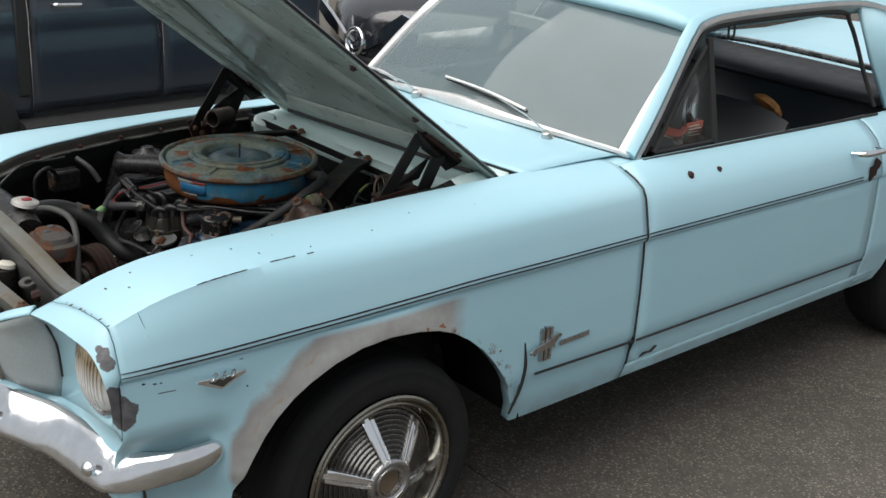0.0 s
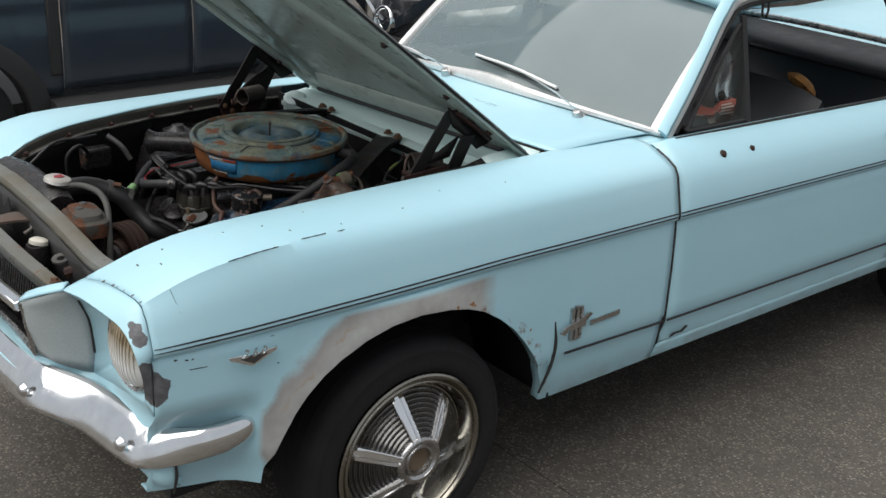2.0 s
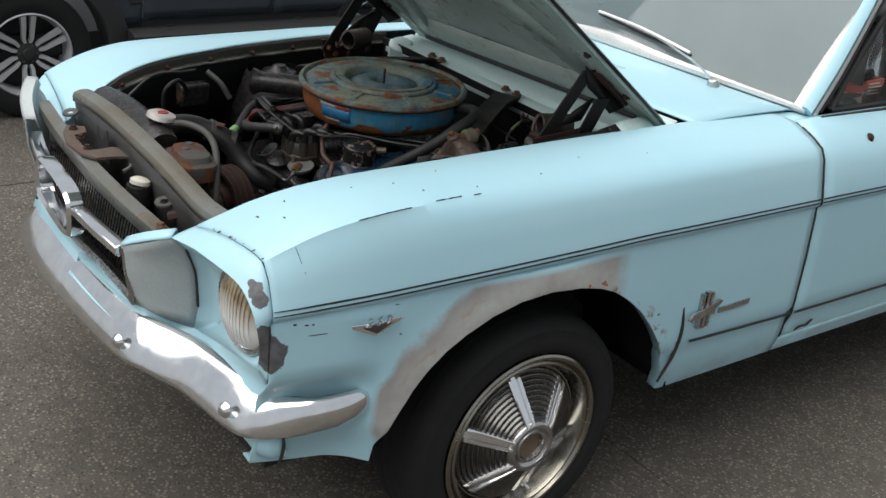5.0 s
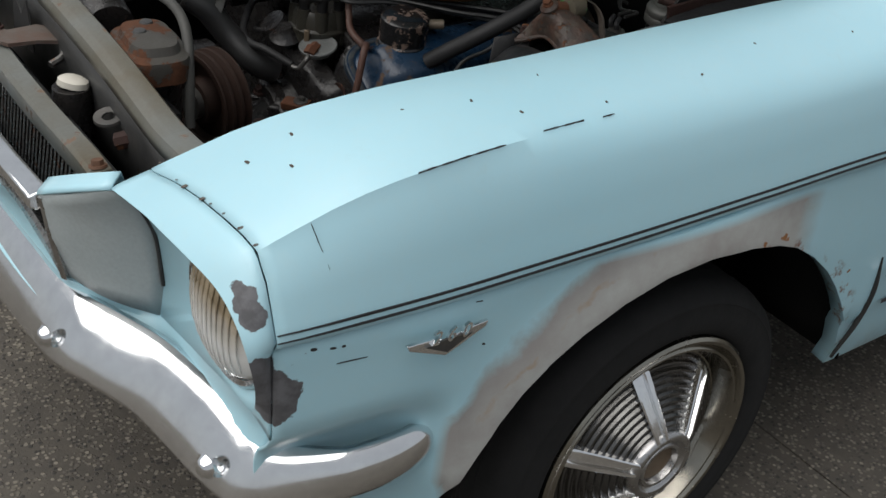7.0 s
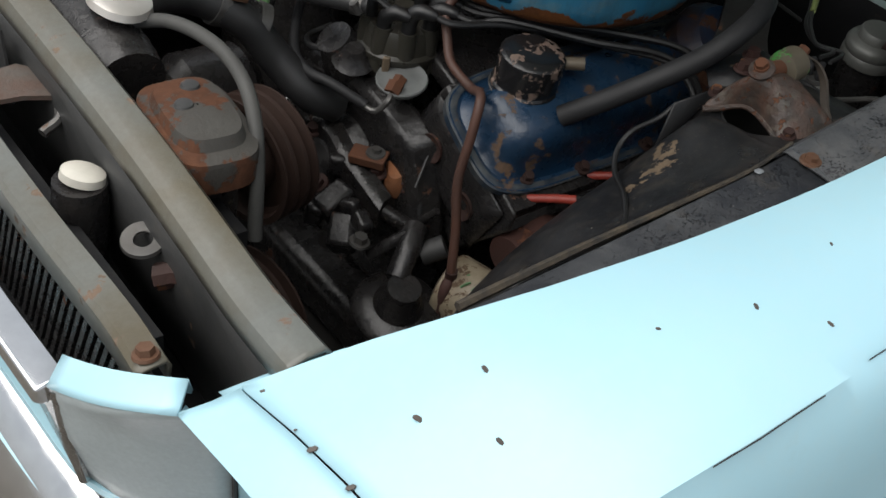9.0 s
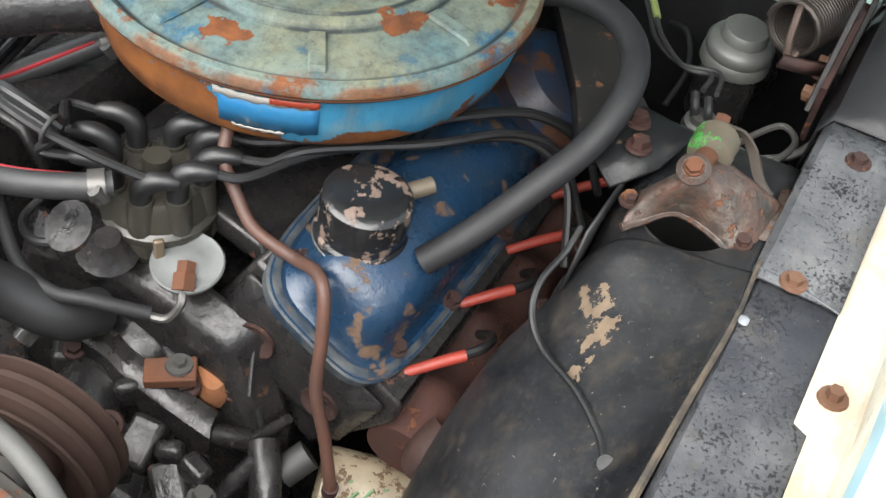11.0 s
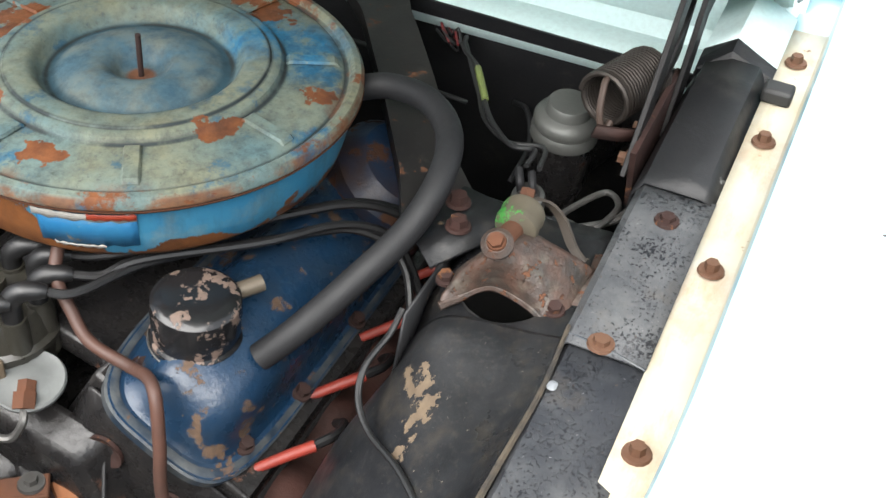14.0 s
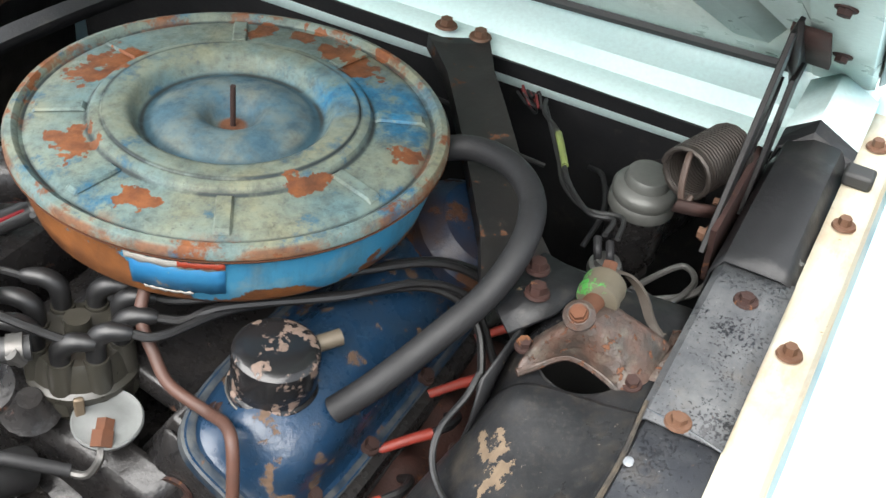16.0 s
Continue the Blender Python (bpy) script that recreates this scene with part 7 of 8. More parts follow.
    d.inputs[1].default_value = (AC.x, AC.y, 0.95)
    rim_ = arith(nt, "MULTIPLY", ramp(nt, d.outputs["Value"], 0.196, 0.218), ramp(nt, noise_node(nt, 22, 8, 0.7), 0.53, 0.59))
    edge_ = ramp(nt, d.outputs["Value"], 0.2225, 0.2245)
    col = blend(nt, arith(nt, "MAXIMUM", arith(nt, "MAXIMUM", mask, rim_), arith(nt, "MULTIPLY", edge_, arith(nt, "MULTIPLY", ramp(nt, noise_node(nt, 14, 7, 0.7), 0.46, 0.56), 0.8))), base, rust)
    pit = ramp(nt, d.outputs["Value"], 0.020, 0.016)
    col = blend(nt, pit, col, (0.16, 0.07, 0.04))
    # Even 0.08 darkens the lid for the shaded bay; the noise part is grime.
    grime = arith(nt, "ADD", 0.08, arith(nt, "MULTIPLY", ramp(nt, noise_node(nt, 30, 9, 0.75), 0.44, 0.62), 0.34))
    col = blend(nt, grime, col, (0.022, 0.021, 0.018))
    nt.links.new(col, p.inputs["Base Color"])
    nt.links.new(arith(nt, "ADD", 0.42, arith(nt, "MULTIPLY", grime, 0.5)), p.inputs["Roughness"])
    b = nt.nodes.new("ShaderNodeBump")
    b.inputs["Strength"].default_value, b.inputs["Distance"].default_value = 0.3, 0.002
    nt.links.new(arith(nt, "SUBTRACT", noise_node(nt, 120, 5), arith(nt, "MULTIPLY", mask, 0.6)), b.inputs["Height"])
    nt.links.new(b.outputs["Normal"], p.inputs["Normal"])
    return m


def tub_paint():
    """Bright blue tub, rusted bare towards its nose and lower edge."""
    m, nt, p = nodes_of("blue air cleaner tub paint, rusting")
    p.inputs["Specular IOR Level"].default_value = 0.14
    tc = nt.nodes.new("ShaderNodeTexCoord")
    sep = nt.nodes.new("ShaderNodeSeparateXYZ")
    nt.links.new(tc.outputs["Object"], sep.inputs[0])
    base = blend(nt, ramp(nt, noise_node(nt, 9, 6), 0.35, 0.65), (0.022, 0.15, 0.27), (0.055, 0.20, 0.29))
    base = blend(nt, arith(nt, "MULTIPLY", ramp(nt, noise_node(nt, 12, 6), 0.55, 0.7), 0.6), base, (0.20, 0.20, 0.14))
    n = noise_node(nt, 15, 9, 0.68)
    low = arith(nt, "MULTIPLY", arith(nt, "SUBTRACT", 0.898, sep.outputs["Z"]), 10.0)
    fwd = arith(nt, "MULTIPLY", arith(nt, "SUBTRACT", arith(nt, "SUBTRACT", -0.105, sep.outputs["X"]), arith(nt, "MULTIPLY", sep.outputs["Y"], -0.35)), 7.0)
    val = arith(nt, "ADD", n, arith(nt, "ADD", arith(nt, "MAXIMUM", low, -0.22), arith(nt, "MAXIMUM", fwd, -0.13)))
    mask = ramp(nt, val, 0.50, 0.52)
    rust = blend(nt, ramp(nt, noise_node(nt, 24, 7), 0.35, 0.65), (0.17, 0.065, 0.022), (0.065, 0.028, 0.015))
    # Even 0.10 below darkens the tub for the bay's shade; noise gives the streaks.
    streak = arith(nt, "MULTIPLY", ramp(nt, noise_node(nt, 26, 9, 0.75, stretch=(1, 1, 0.35)), 0.45, 0.68), 0.40)
    base = blend(nt, arith(nt, "ADD", 0.10, streak), base, (0.030, 0.034, 0.034))
    nt.links.new(blend(nt, mask, base, rust), p.inputs["Base Color"])
    p.inputs["Roughness"].default_value = 0.5
    b = nt.nodes.new("ShaderNodeBump")
    b.inputs["Strength"].default_value, b.inputs["Distance"].default_value = 0.3, 0.002
    nt.links.new(arith(nt, "SUBTRACT", noise_node(nt, 130, 5), arith(nt, "MULTIPLY", mask, 0.5)), b.inputs["Height"])
    nt.links.new(b.outputs["Normal"], p.inputs["Normal"])
    return m


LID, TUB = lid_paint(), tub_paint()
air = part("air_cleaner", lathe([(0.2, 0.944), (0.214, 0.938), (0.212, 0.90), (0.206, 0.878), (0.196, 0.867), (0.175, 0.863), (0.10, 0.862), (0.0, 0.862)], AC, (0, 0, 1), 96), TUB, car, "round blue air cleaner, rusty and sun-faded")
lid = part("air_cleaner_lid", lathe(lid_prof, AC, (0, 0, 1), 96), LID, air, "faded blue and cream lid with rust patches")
for k in range(8):
    a = radians(33 + 45 * k)
    ca, sa = math.cos(a), math.sin(a)
    rows = []
    for r, h in ((0.146, 0.9555), (0.150, 0.9585), (0.196, 0.9555), (0.200, 0.9515)):
        rows.append([Vector((AC.x + r * ca - u * sa, AC.y + r * sa + u * ca, h + dh)) for u, dh in ((-0.0085, -0.003), (-0.0065, -0.0004), (0.0065, -0.0004), (0.0085, -0.003))])
    part("lid_rib", loft(rows), LID, lid)
part("lid_stud", tube([(AC.x, AC.y, 0.938), (AC.x + 0.001, AC.y, 0.986)], 0.0030, 10), RUST_DARK, lid, "threaded stud")
part("lid_seam", lathe([(0.2235, 0.939), (0.2265, 0.9395), (0.2235, 0.936)], AC, (0, 0, 1), 80), RUST, lid)


def on_tub(a, z, out=0.0012):
    r = lerp(z, [0.862, 0.867, 0.878, 0.90, 0.938], [0.19, 0.196, 0.206, 0.212, 0.214]) + out
    return Vector((AC.x + r * math.cos(a), AC.y + r * math.sin(a), z))


def wrap_label(a0, a1, z0, z1, name, mat, parent, out, ragged=0.0, label=""):
    rows = []
    for k in range(13):
        a = a0 + (a1 - a0) * k / 12
        j = ragged * math.sin(k * 2.3) * 0.5
        rows.append([on_tub(a, z0 + j, out), on_tub(a, (z0 + z1) / 2, out), on_tub(a, z1 - ragged * abs(math.sin(k * 1.7)), out)])
    return part(name, loft(rows), mat, parent, label, solid=0.0006)


A0 = math.pi + math.radians(10)
A1 = math.pi + math.radians(34)
lab = wrap_label(A0, A1, 0.890, 0.928, "air_cleaner_label", surface("blue label", (0.012, 0.120, 0.27), 0.45, second=(0.02, 0.14, 0.27), scale=30, wear=(0.30, 0.28, 0.25), wear_at=0.63, wear_scale=60), air, 0.0016, 0.003, "torn blue label with a red and white edge")
wrap_label(A0 - 0.02, A1, 0.921, 0.931, "label_edge", plain("white label edge", (0.36, 0.34, 0.31), 0.6), lab, 0.0024, 0.003)
wrap_label(A1 - 0.20, A1, 0.9235, 0.9315, "label_red", plain("red label print", (0.33, 0.045, 0.02), 0.5), lab, 0.0034, 0.002)
wrap_label(A0 + 0.06, A1 - 0.14, 0.887, 0.8925, "label_tear", plain("white label edge below", (0.36, 0.34, 0.31), 0.6), lab, 0.0026, 0.003)
# intake snout to the far side
part("snorkel", tube([(-0.06, 0.10, 0.902), (-0.125, 0.165, 0.902), (-0.180, 0.215, 0.899), (-0.196, 0.232, 0.897)], [0.030, 0.028, 0.028, 0.037], 20), BLACK_GREASE, air, "grey intake snout")

# distributor, its near leads run to the near bank and the others forward to the far bank
LEAD_RIGHT, LEAD_LEFT = Vector((0.47, -0.88, 0.0)), Vector((-0.47, 0.88, 0.0))
DC = Vector((-0.168, 0.004, 0.0))
dist = part("distributor", lathe([(0.030, 0.66), (0.034, 0.72), (0.050, 0.738), (0.055, 0.745), (0.056, 0.765), (0.058, 0.768), (0.058, 0.774), (0.053, 0.778), (0.050, 0.800), (0.046, 0.808), (0.0, 0.810)], DC, (0, 0, 1), 40), PLASTIC, car, "brown-black distributor cap with black leads")
for k in range(8):
    a = radians(18 + 45 * k)
    p0 = DC + Vector((0.037 * math.cos(a), 0.037 * math.sin(a), 0.79))
    part("cap_post", lathe([(0.0145, -0.040), (0.0135, 0.010), (0.012, 0.022), (0.0, 0.022)], p0 + Vector((0.006 * math.cos(a), 0.006 * math.sin(a), 0)), (0, 0, 1), 16), PLASTIC, dist)
    d = Vector((math.cos(a), math.sin(a), 0))
    go = LEAD_RIGHT if (math.degrees(a) - 298 + 100) % 360 < 200 else LEAD_LEFT
    p1 = DC + Vector((0.043 * math.cos(a), 0.043 * math.sin(a), 0.0))
    lift = 0.010 * ((k * 3) % 4) / 3
    part("lead_boot", tube([p1 + Vector((0, 0, 0.800)), p1 + Vector((0, 0, 0.812)), p1 + go * 0.002 + Vector((0, 0, 0.826 + lift)), p1 + go * 0.014 + Vector((0, 0, 0.836 + lift)), p1 + go * 0.028 + Vector((0, 0, 0.837 + lift)), p1 + go * 0.036 + Vector((0, 0, 0.836 + lift))], [0.0106, 0.0098, 0.0106, 0.0100, 0.0084, 0.0062], 14, 6), RUBBER, dist, "black elbow lead boot")
part("cap_post", lathe([(0.014, -0.01), (0.013, 0.03), (0.0, 0.03)], DC + Vector((0, 0, 0.80)), (0, 0, 1), 14), PLASTIC, dist)
part("cap_clip", box((-0.005, -0.004, -0.026), (0.005, 0.002, 0.026), m=pose(-0.2165, -0.034, 0.756, 0, 0, -38)), surface("tan spring clip", (0.16, 0.12, 0.08), 0.5, 0.4), dist, bevel=0.002)
# vacuum diaphragm
VA = Vector((-0.208, -0.060, 0.760))
VX = Vector((-0.16, -0.08, 0.98))
vac = part("vacuum_canister", lathe([(0.0, 0.004), (0.012, 0.004), (0.016, 0.002), (0.028, 0.001), (0.033, 0.003), (0.0345, 0.001), (0.034, -0.003), (0.026, -0.012), (0.0, -0.016)], VA, VX, 36), surface("pale grey canister, rust stained", (0.15, 0.158, 0.154), 0.5, second=(0.115, 0.12, 0.118), scale=14, wear=(0.33, 0.19, 0.12), wear_at=0.66, wear_scale=26), car, "pale grey vacuum canister with a rusty fitting")
vdir = Vector((-0.66, -0.36, -0.50)).normalized()
part("vacuum_fitting", tube([VA + VX.normalized() * 0.006 + vdir * 0.004, VA + VX.normalized() * 0.010 + vdir * 0.026], 0.0095, 6), RUST, vac, "rusty hex fitting")
part("vacuum_fitting", tube([VA + VX.normalized() * 0.013 + vdir * 0.018, VA + VX.normalized() * 0.013 + vdir * 0.034], 0.0115, 6), RUST, vac)
tip = VA + VX.normalized() * 0.013 + vdir * 0.032
part("vacuum_pipe", tube([tip, tip + vdir * 0.014, tip + vdir * 0.024 + Vector((-0.002, 0.014, -0.012)), tip + vdir * 0.022 + Vector((-0.012, 0.036, -0.012))], 0.0042, 8), STEEL, vac)
part("vacuum_hose", tube([tip + vdir * 0.022 + Vector((-0.008, 0.028, -0.012)), (-0.286, -0.010, 0.747), (-0.297, 0.020, 0.747), (-0.292, 0.062, 0.750), (-0.262, 0.110, 0.757), (-0.215, 0.165, 0.770), (-0.165, 0.215, 0.788), (-0.125, 0.235, 0.80), (-0.09, 0.220, 0.80)], 0.0068, 12), HOSE, car, "grey vacuum hose looping up")
part("vac_bracket", tube([VA - VX.normalized() * 0.016, (-0.18, -0.045, 0.755)], 0.012, 10), BLACK_GREASE, vac)

# spark plug leads and boots
LEADS = [[(-0.150, -0.045, 0.845), (-0.10, -0.120, 0.855), (-0.02, -0.200, 0.850), (0.05, -0.255, 0.845), (0.08, -0.30, 0.82), (0.065, -0.345, 0.76)],
         [(-0.140, -0.040, 0.838), (-0.09, -0.125, 0.848), (0.0, -0.205, 0.842), (0.06, -0.265, 0.835), (0.07, -0.315, 0.80), (0.02, -0.35, 0.74)],
         [(-0.130, -0.035, 0.842), (-0.06, -0.130, 0.850), (0.03, -0.20, 0.850), (0.09, -0.26, 0.845), (0.12, -0.31, 0.81), (0.12, -0.34, 0.76)],
         [(-0.120, -0.035, 0.836), (-0.05, -0.125, 0.842), (0.04, -0.195, 0.842), (0.10, -0.25, 0.838), (0.15, -0.30, 0.80), (0.17, -0.33, 0.76)]]
def boot_tip(deg):
    k = round((deg - 18) / 45) % 8
    go = LEAD_RIGHT if (deg - 298 + 100) % 360 < 200 else LEAD_LEFT
    return DC + Vector((0.043 * math.cos(radians(deg)), 0.043 * math.sin(radians(deg)), 0.836 + 0.010 * ((k * 3) % 4) / 3)) + go * 0.033


for l, deg in zip(LEADS, (288, 243, 333, 18)):
    part("plug_lead", tube([boot_tip(deg), boot_tip(deg) + LEAD_RIGHT * 0.03] + l[1:], 0.0046, 8), RUBBER, car, "black ignition lead")
for k, deg in enumerate((198, 153, 108, 63)):
    o = Vector((0.004 * k, 0.003 * (k % 2), 0.006 * (k // 2)))
    part("plug_lead", tube([boot_tip(deg), boot_tip(deg) + LEAD_LEFT * 0.03 + Vector((0, 0, 0.004)), Vector((-0.236, 0.060, 0.868)) + o, Vector((-0.240, 0.118, 0.884)) + o, Vector((-0.205, 0.185, 0.866 - 0.012 * k)) + o, Vector((-0.12 + 0.05 * k, 0.240, 0.83)), Vector((-0.10 + 0.09 * k, 0.26, 0.79))], 0.0046, 8), RUBBER, car, "black ignition lead")
for x, y in ((-0.146, -0.281), (-0.040, -0.281), (0.066, -0.291), (0.176, -0.294)):
    part("plug_boot", tube([(x - 0.014, y + 0.014, 0.694), (x + 0.014, y - 0.012, 0.702), (x + 0.034, y - 0.031, 0.706)], [0.0052, 0.0058, 0.0062], 12), ORANGE, car, "red spark plug boot")
    part("plug_lead", tube([(x + 0.032, y - 0.029, 0.706), (x + 0.055, y - 0.042, 0.706), (x + 0.085, y - 0.036, 0.690), (x + 0.11, y - 0.010, 0.650)], 0.0051, 8), RUBBER, car, "black ignition lead")
# exhaust manifold: a lumpy rusty log below the plugs, with a port for each cylinder
rows = []
for k in range(33):
    x = -0.185 + 0.40 * k / 32
    lump = 0.5 + 0.5 * math.cos(2 * math.pi * (x + 0.135) / 0.105)
    cy, cz, r = -0.292 + 0.008 * lump, 0.618 + 0.010 * lump, 0.030 + 0.010 * lump
    rows.append([(x, cy + 1.25 * r * math.cos(a), cz + r * math.sin(a)) for a in np.linspace(0, 2 * math.pi, 19)[:-1]])
part("exhaust_manifold", loft(rows, close_u=True, cap=True), surface("red-brown manifold rust", (0.050, 0.019, 0.014), 0.8, second=(0.024, 0.013, 0.011), scale=22, wear=(0.10, 0.040, 0.022), wear_at=0.60, wear_scale=30, bump=0.7, bump_scale=90, gloss=0.2), car, "dark rusty exhaust manifold")
part("manifold_lug", tube([(-0.195, -0.318, 0.62), (-0.185, -0.325, 0.640), (-0.17, -0.335, 0.648)], [0.020, 0.026, 0.030], 12), RUST_DARK, car)
for x in (-0.12, -0.01, 0.10):
    part("manifold_bolt", hexbolt((x, -0.345, 0.700), (0, -0.4, 0.9), 0.009, 0.008, 0.012), RUST_DARK, car)

# rust-brown fuel pipe in front of the cover
part("fuel_pipe", tube([(-0.125, -0.045, 0.862), (-0.146, -0.055, 0.842), (-0.160, -0.080, 0.820), (-0.172, -0.108, 0.803), (-0.174, -0.152, 0.794), (-0.190, -0.185, 0.810), (-0.206, -0.204, 0.808), (-0.220, -0.214, 0.766), (-0.231, -0.219, 0.710), (-0.234, -0.235, 0.650), (-0.240, -0.248, 0.600), (-0.240, -0.250, 0.585)], 0.0062, 12), RUST_PIPE, car, "rust-brown bent steel fuel pipe")
part("fuel_hose", tube([(-0.240, -0.250, 0.592), (-0.238, -0.248, 0.575), (-0.250, -0.254, 0.560), (-0.254, -0.258, 0.50)], 0.0082, 10), RUST_DARK, car)
part("dipstick_wire", tube([(-0.165, -0.125, 0.765), (-0.190, -0.135, 0.74), (-0.205, -0.140, 0.69), (-0.208, -0.142, 0.66)], 0.0022, 6), surface("tan wire", (0.42, 0.27, 0.11), 0.5), car, "thin tan wire")
part("harness", tube([(-0.208, -0.142, 0.662), (-0.225, -0.155, 0.62), (-0.235, -0.185, 0.57)], 0.004, 8), RUBBER, car)

# timing cover, pump, thermostat, brackets: the greasy front of the engine
part("timing_cover", loft([[(-0.235, y, z) for y, z in ((-0.17, 0.44), (-0.16, 0.60), (-0.12, 0.70), (0.0, 0.73), (0.12, 0.70), (0.15, 0.60), (0.15, 0.44))], [(-0.195, y, z) for y, z in ((-0.19, 0.44), (-0.18, 0.60), (-0.14, 0.72), (0.0, 0.75), (0.14, 0.72), (0.17, 0.60), (0.17, 0.44))]], close_u=True, cap=True), BLACK_GREASE, car, "greasy black timing cover", bevel=0.01)
part("head_end", loft([[head_point(-0.192, a, u) for a, u in ((-0.09, -0.12), (-0.095, -0.01), (0.09, -0.01), (0.095, -0.12))], [head_point(-0.205, a, u) for a, u in ((-0.07, -0.10), (-0.075, -0.03), (0.07, -0.03), (0.075, -0.10))]], close_u=True, cap=True), BLACK_GREASE, head, bevel=0.006)
for a in (-0.04, 0.045):
    part("head_port", lathe([(0.020, 0.0), (0.020, 0.004), (0.014, 0.002), (0.0, -0.004)], head_point(-0.206, a, -0.065), (-1, 0, 0), 18), RUST_DARK, head)
pump = part("water_pump", lathe([(0.0, 0.06), (0.035, 0.06), (0.04, 0.02), (0.065, 0.0), (0.075, -0.03)], (-0.26, 0.0, 0.60), (-1, 0, 0), 24), BLACK_GREASE, car, "greasy black water pump")
OILY = surface("oily grey casting", (0.010, 0.010, 0.011), 0.30, 0.2, second=(0.018, 0.015, 0.013), scale=30, bump=0.4, bump_scale=90, wear=(0.055, 0.047, 0.04), wear_at=0.62, wear_scale=60, wear_rough=0.45, rough_var=0.3)
bracket = part("accessory_bracket", loft([[p + Vector((-0.016, -0.004, -0.030)), p + Vector((-0.014, -0.004, 0.0)), p + Vector((-0.006, 0.0, 0.008)), p + Vector((0.010, 0.004, 0.010)), p + Vector((0.020, 0.006, -0.004)), p + Vector((0.022, 0.006, -0.034))] for p in smooth_path([(-0.262, 0.035, 0.662), (-0.262, -0.005, 0.660), (-0.268, -0.040, 0.652), (-0.268, -0.085, 0.640), (-0.262, -0.130, 0.620)], 4)], close_u=True, cap=True), OILY, car, "oily cast accessory bracket")
strap_m = pose(-0.258, -0.076, 0.667, 8, -4, -56)
part("bracket_strap", box((-0.025, -0.012, -0.003), (0.025, 0.012, 0.003), m=strap_m), RUST, bracket, "rusty steel strap", bevel=0.002)
part("strap_lip", box((-0.025, -0.015, -0.011), (0.025, -0.010, 0.003), m=strap_m), RUST, bracket, bevel=0.002)
part("bracket_bolt", hexbolt((-0.252, -0.082, 0.670), (0, 0, 1), 0.0070, 0.006, 0.014), STEEL, bracket)
part("shiny_bolt", tube([(-0.312, 0.052, 0.676), (-0.298, 0.046, 0.692), (-0.290, 0.043, 0.700)], [0.011, 0.0105, 0.008], 10), plain("bright bolt steel", (0.42, 0.42, 0.41), 0.22, 0.9), bracket, "bright steel bolt")
rng = random.Random(11)
for k in range(34):
    x, y = -0.335 + 0.115 * rng.random(), -0.185 + 0.25 * rng.random()
    z = 0.600 + 0.045 * rng.random() - 0.10 * max(0, -y - 0.05) - 0.35 * max(0, -0.27 - x)
    d = Vector((rng.uniform(-1, 1), rng.uniform(-1, 1), rng.uniform(-0.4, 0.8))).normalized()
    c = Vector((x, y, z))
    if k % 3 == 0:
        w = 0.010 + 0.016 * rng.random()
        part("casting_lug", box((-w, -w * 0.7, -0.016), (w, w * 0.7, 0.016), m=pose(x, y, z, rng.uniform(-25, 25), rng.uniform(-25, 25), rng.uniform(0, 180))), BLACK_GREASE, bracket, bevel=0.006)
    elif k % 3 == 1:
        r = 0.006 + 0.009 * rng.random()
        part("casting_lug", tube([c - d * 0.03, c, c + d * 0.03], [r, r, r * 0.8], 10), OILY if k % 2 else BLACK_GREASE, bracket)
    else:
        r = 0.007 + 0.006 * rng.random()
        part("casting_bolt", hexbolt(c + Vector((0, 0, 0.012)), (rng.uniform(-0.6, 0.1), rng.uniform(-0.5, 0.3), 1), r, 0.009, r * 1.5), STEEL if k % 2 else RUST_DARK, bracket)
part("rust_boss", lathe([(0.0, 0.014), (0.016, 0.012), (0.026, 0.0), (0.03, -0.02)], (-0.225, -0.105, 0.648), (-0.5, -0.2, 0.8), 18, wob=lambda a, h: 1 + 0.12 * math.sin(3 * a)), surface("orange rust", (0.30, 0.10, 0.03), 0.8, second=(0.14, 0.06, 0.025), scale=30, bump=0.5), car, "orange rusted boss")
therm = part("thermostat_housing", lathe([(0.0, 0.045), (0.025, 0.045), (0.032, 0.02), (0.040, 0.0), (0.042, -0.03)], (-0.215, 0.045, 0.735), (-0.6, 0.1, 0.8), 24), BLACK_GREASE, car, "greasy thermostat housing")
part("heater_fitting", lathe([(0.0, 0.012), (0.012, 0.012), (0.018, 0.0), (0.03, -0.01)], (-0.235, 0.01, 0.765), (-0.2, -0.2, 1), 16), BLACK_GREASE, therm)
part("fuel_pump", lathe([(0.0, 0.055), (0.022, 0.052), (0.026, 0.03), (0.034, 0.012), (0.055, 0.006), (0.060, 0.0), (0.060, -0.008), (0.052, -0.014), (0.03, -0.04), (0.0, -0.045)], (-0.300, -0.225, 0.530), (-0.1, -0.25, 1), 32), BLACK_GREASE, car, "greasy black fuel pump")
part("pump_outlet", tube([(-0.300, -0.215, 0.575), (-0.27, -0.195, 0.60), (-0.245, -0.175, 0.61)], 0.016, 12), BLACK_GREASE, car)
of0, of1 = Vector((-0.222, -0.222, 0.540)), Vector((-0.175, -0.345, 0.530))
fdir = of1 - of0
filt = part("oil_filter", lathe([(0.0, 0.0), (0.030, 0.0), (0.046, 0.006), (0.048, 0.012), (0.048, 0.110), (0.045, 0.122), (0.036, 0.130), (0.0, 0.132)], of0, fdir, 36), surface("stained cream oil filter", (0.24, 0.21, 0.15), 0.5, second=(0.14, 0.10, 0.06), scale=26, wear=(0.09, 0.055, 0.03), wear_at=0.54, wear_scale=90, bump=0.2), car, "stained cream oil filter with green print")
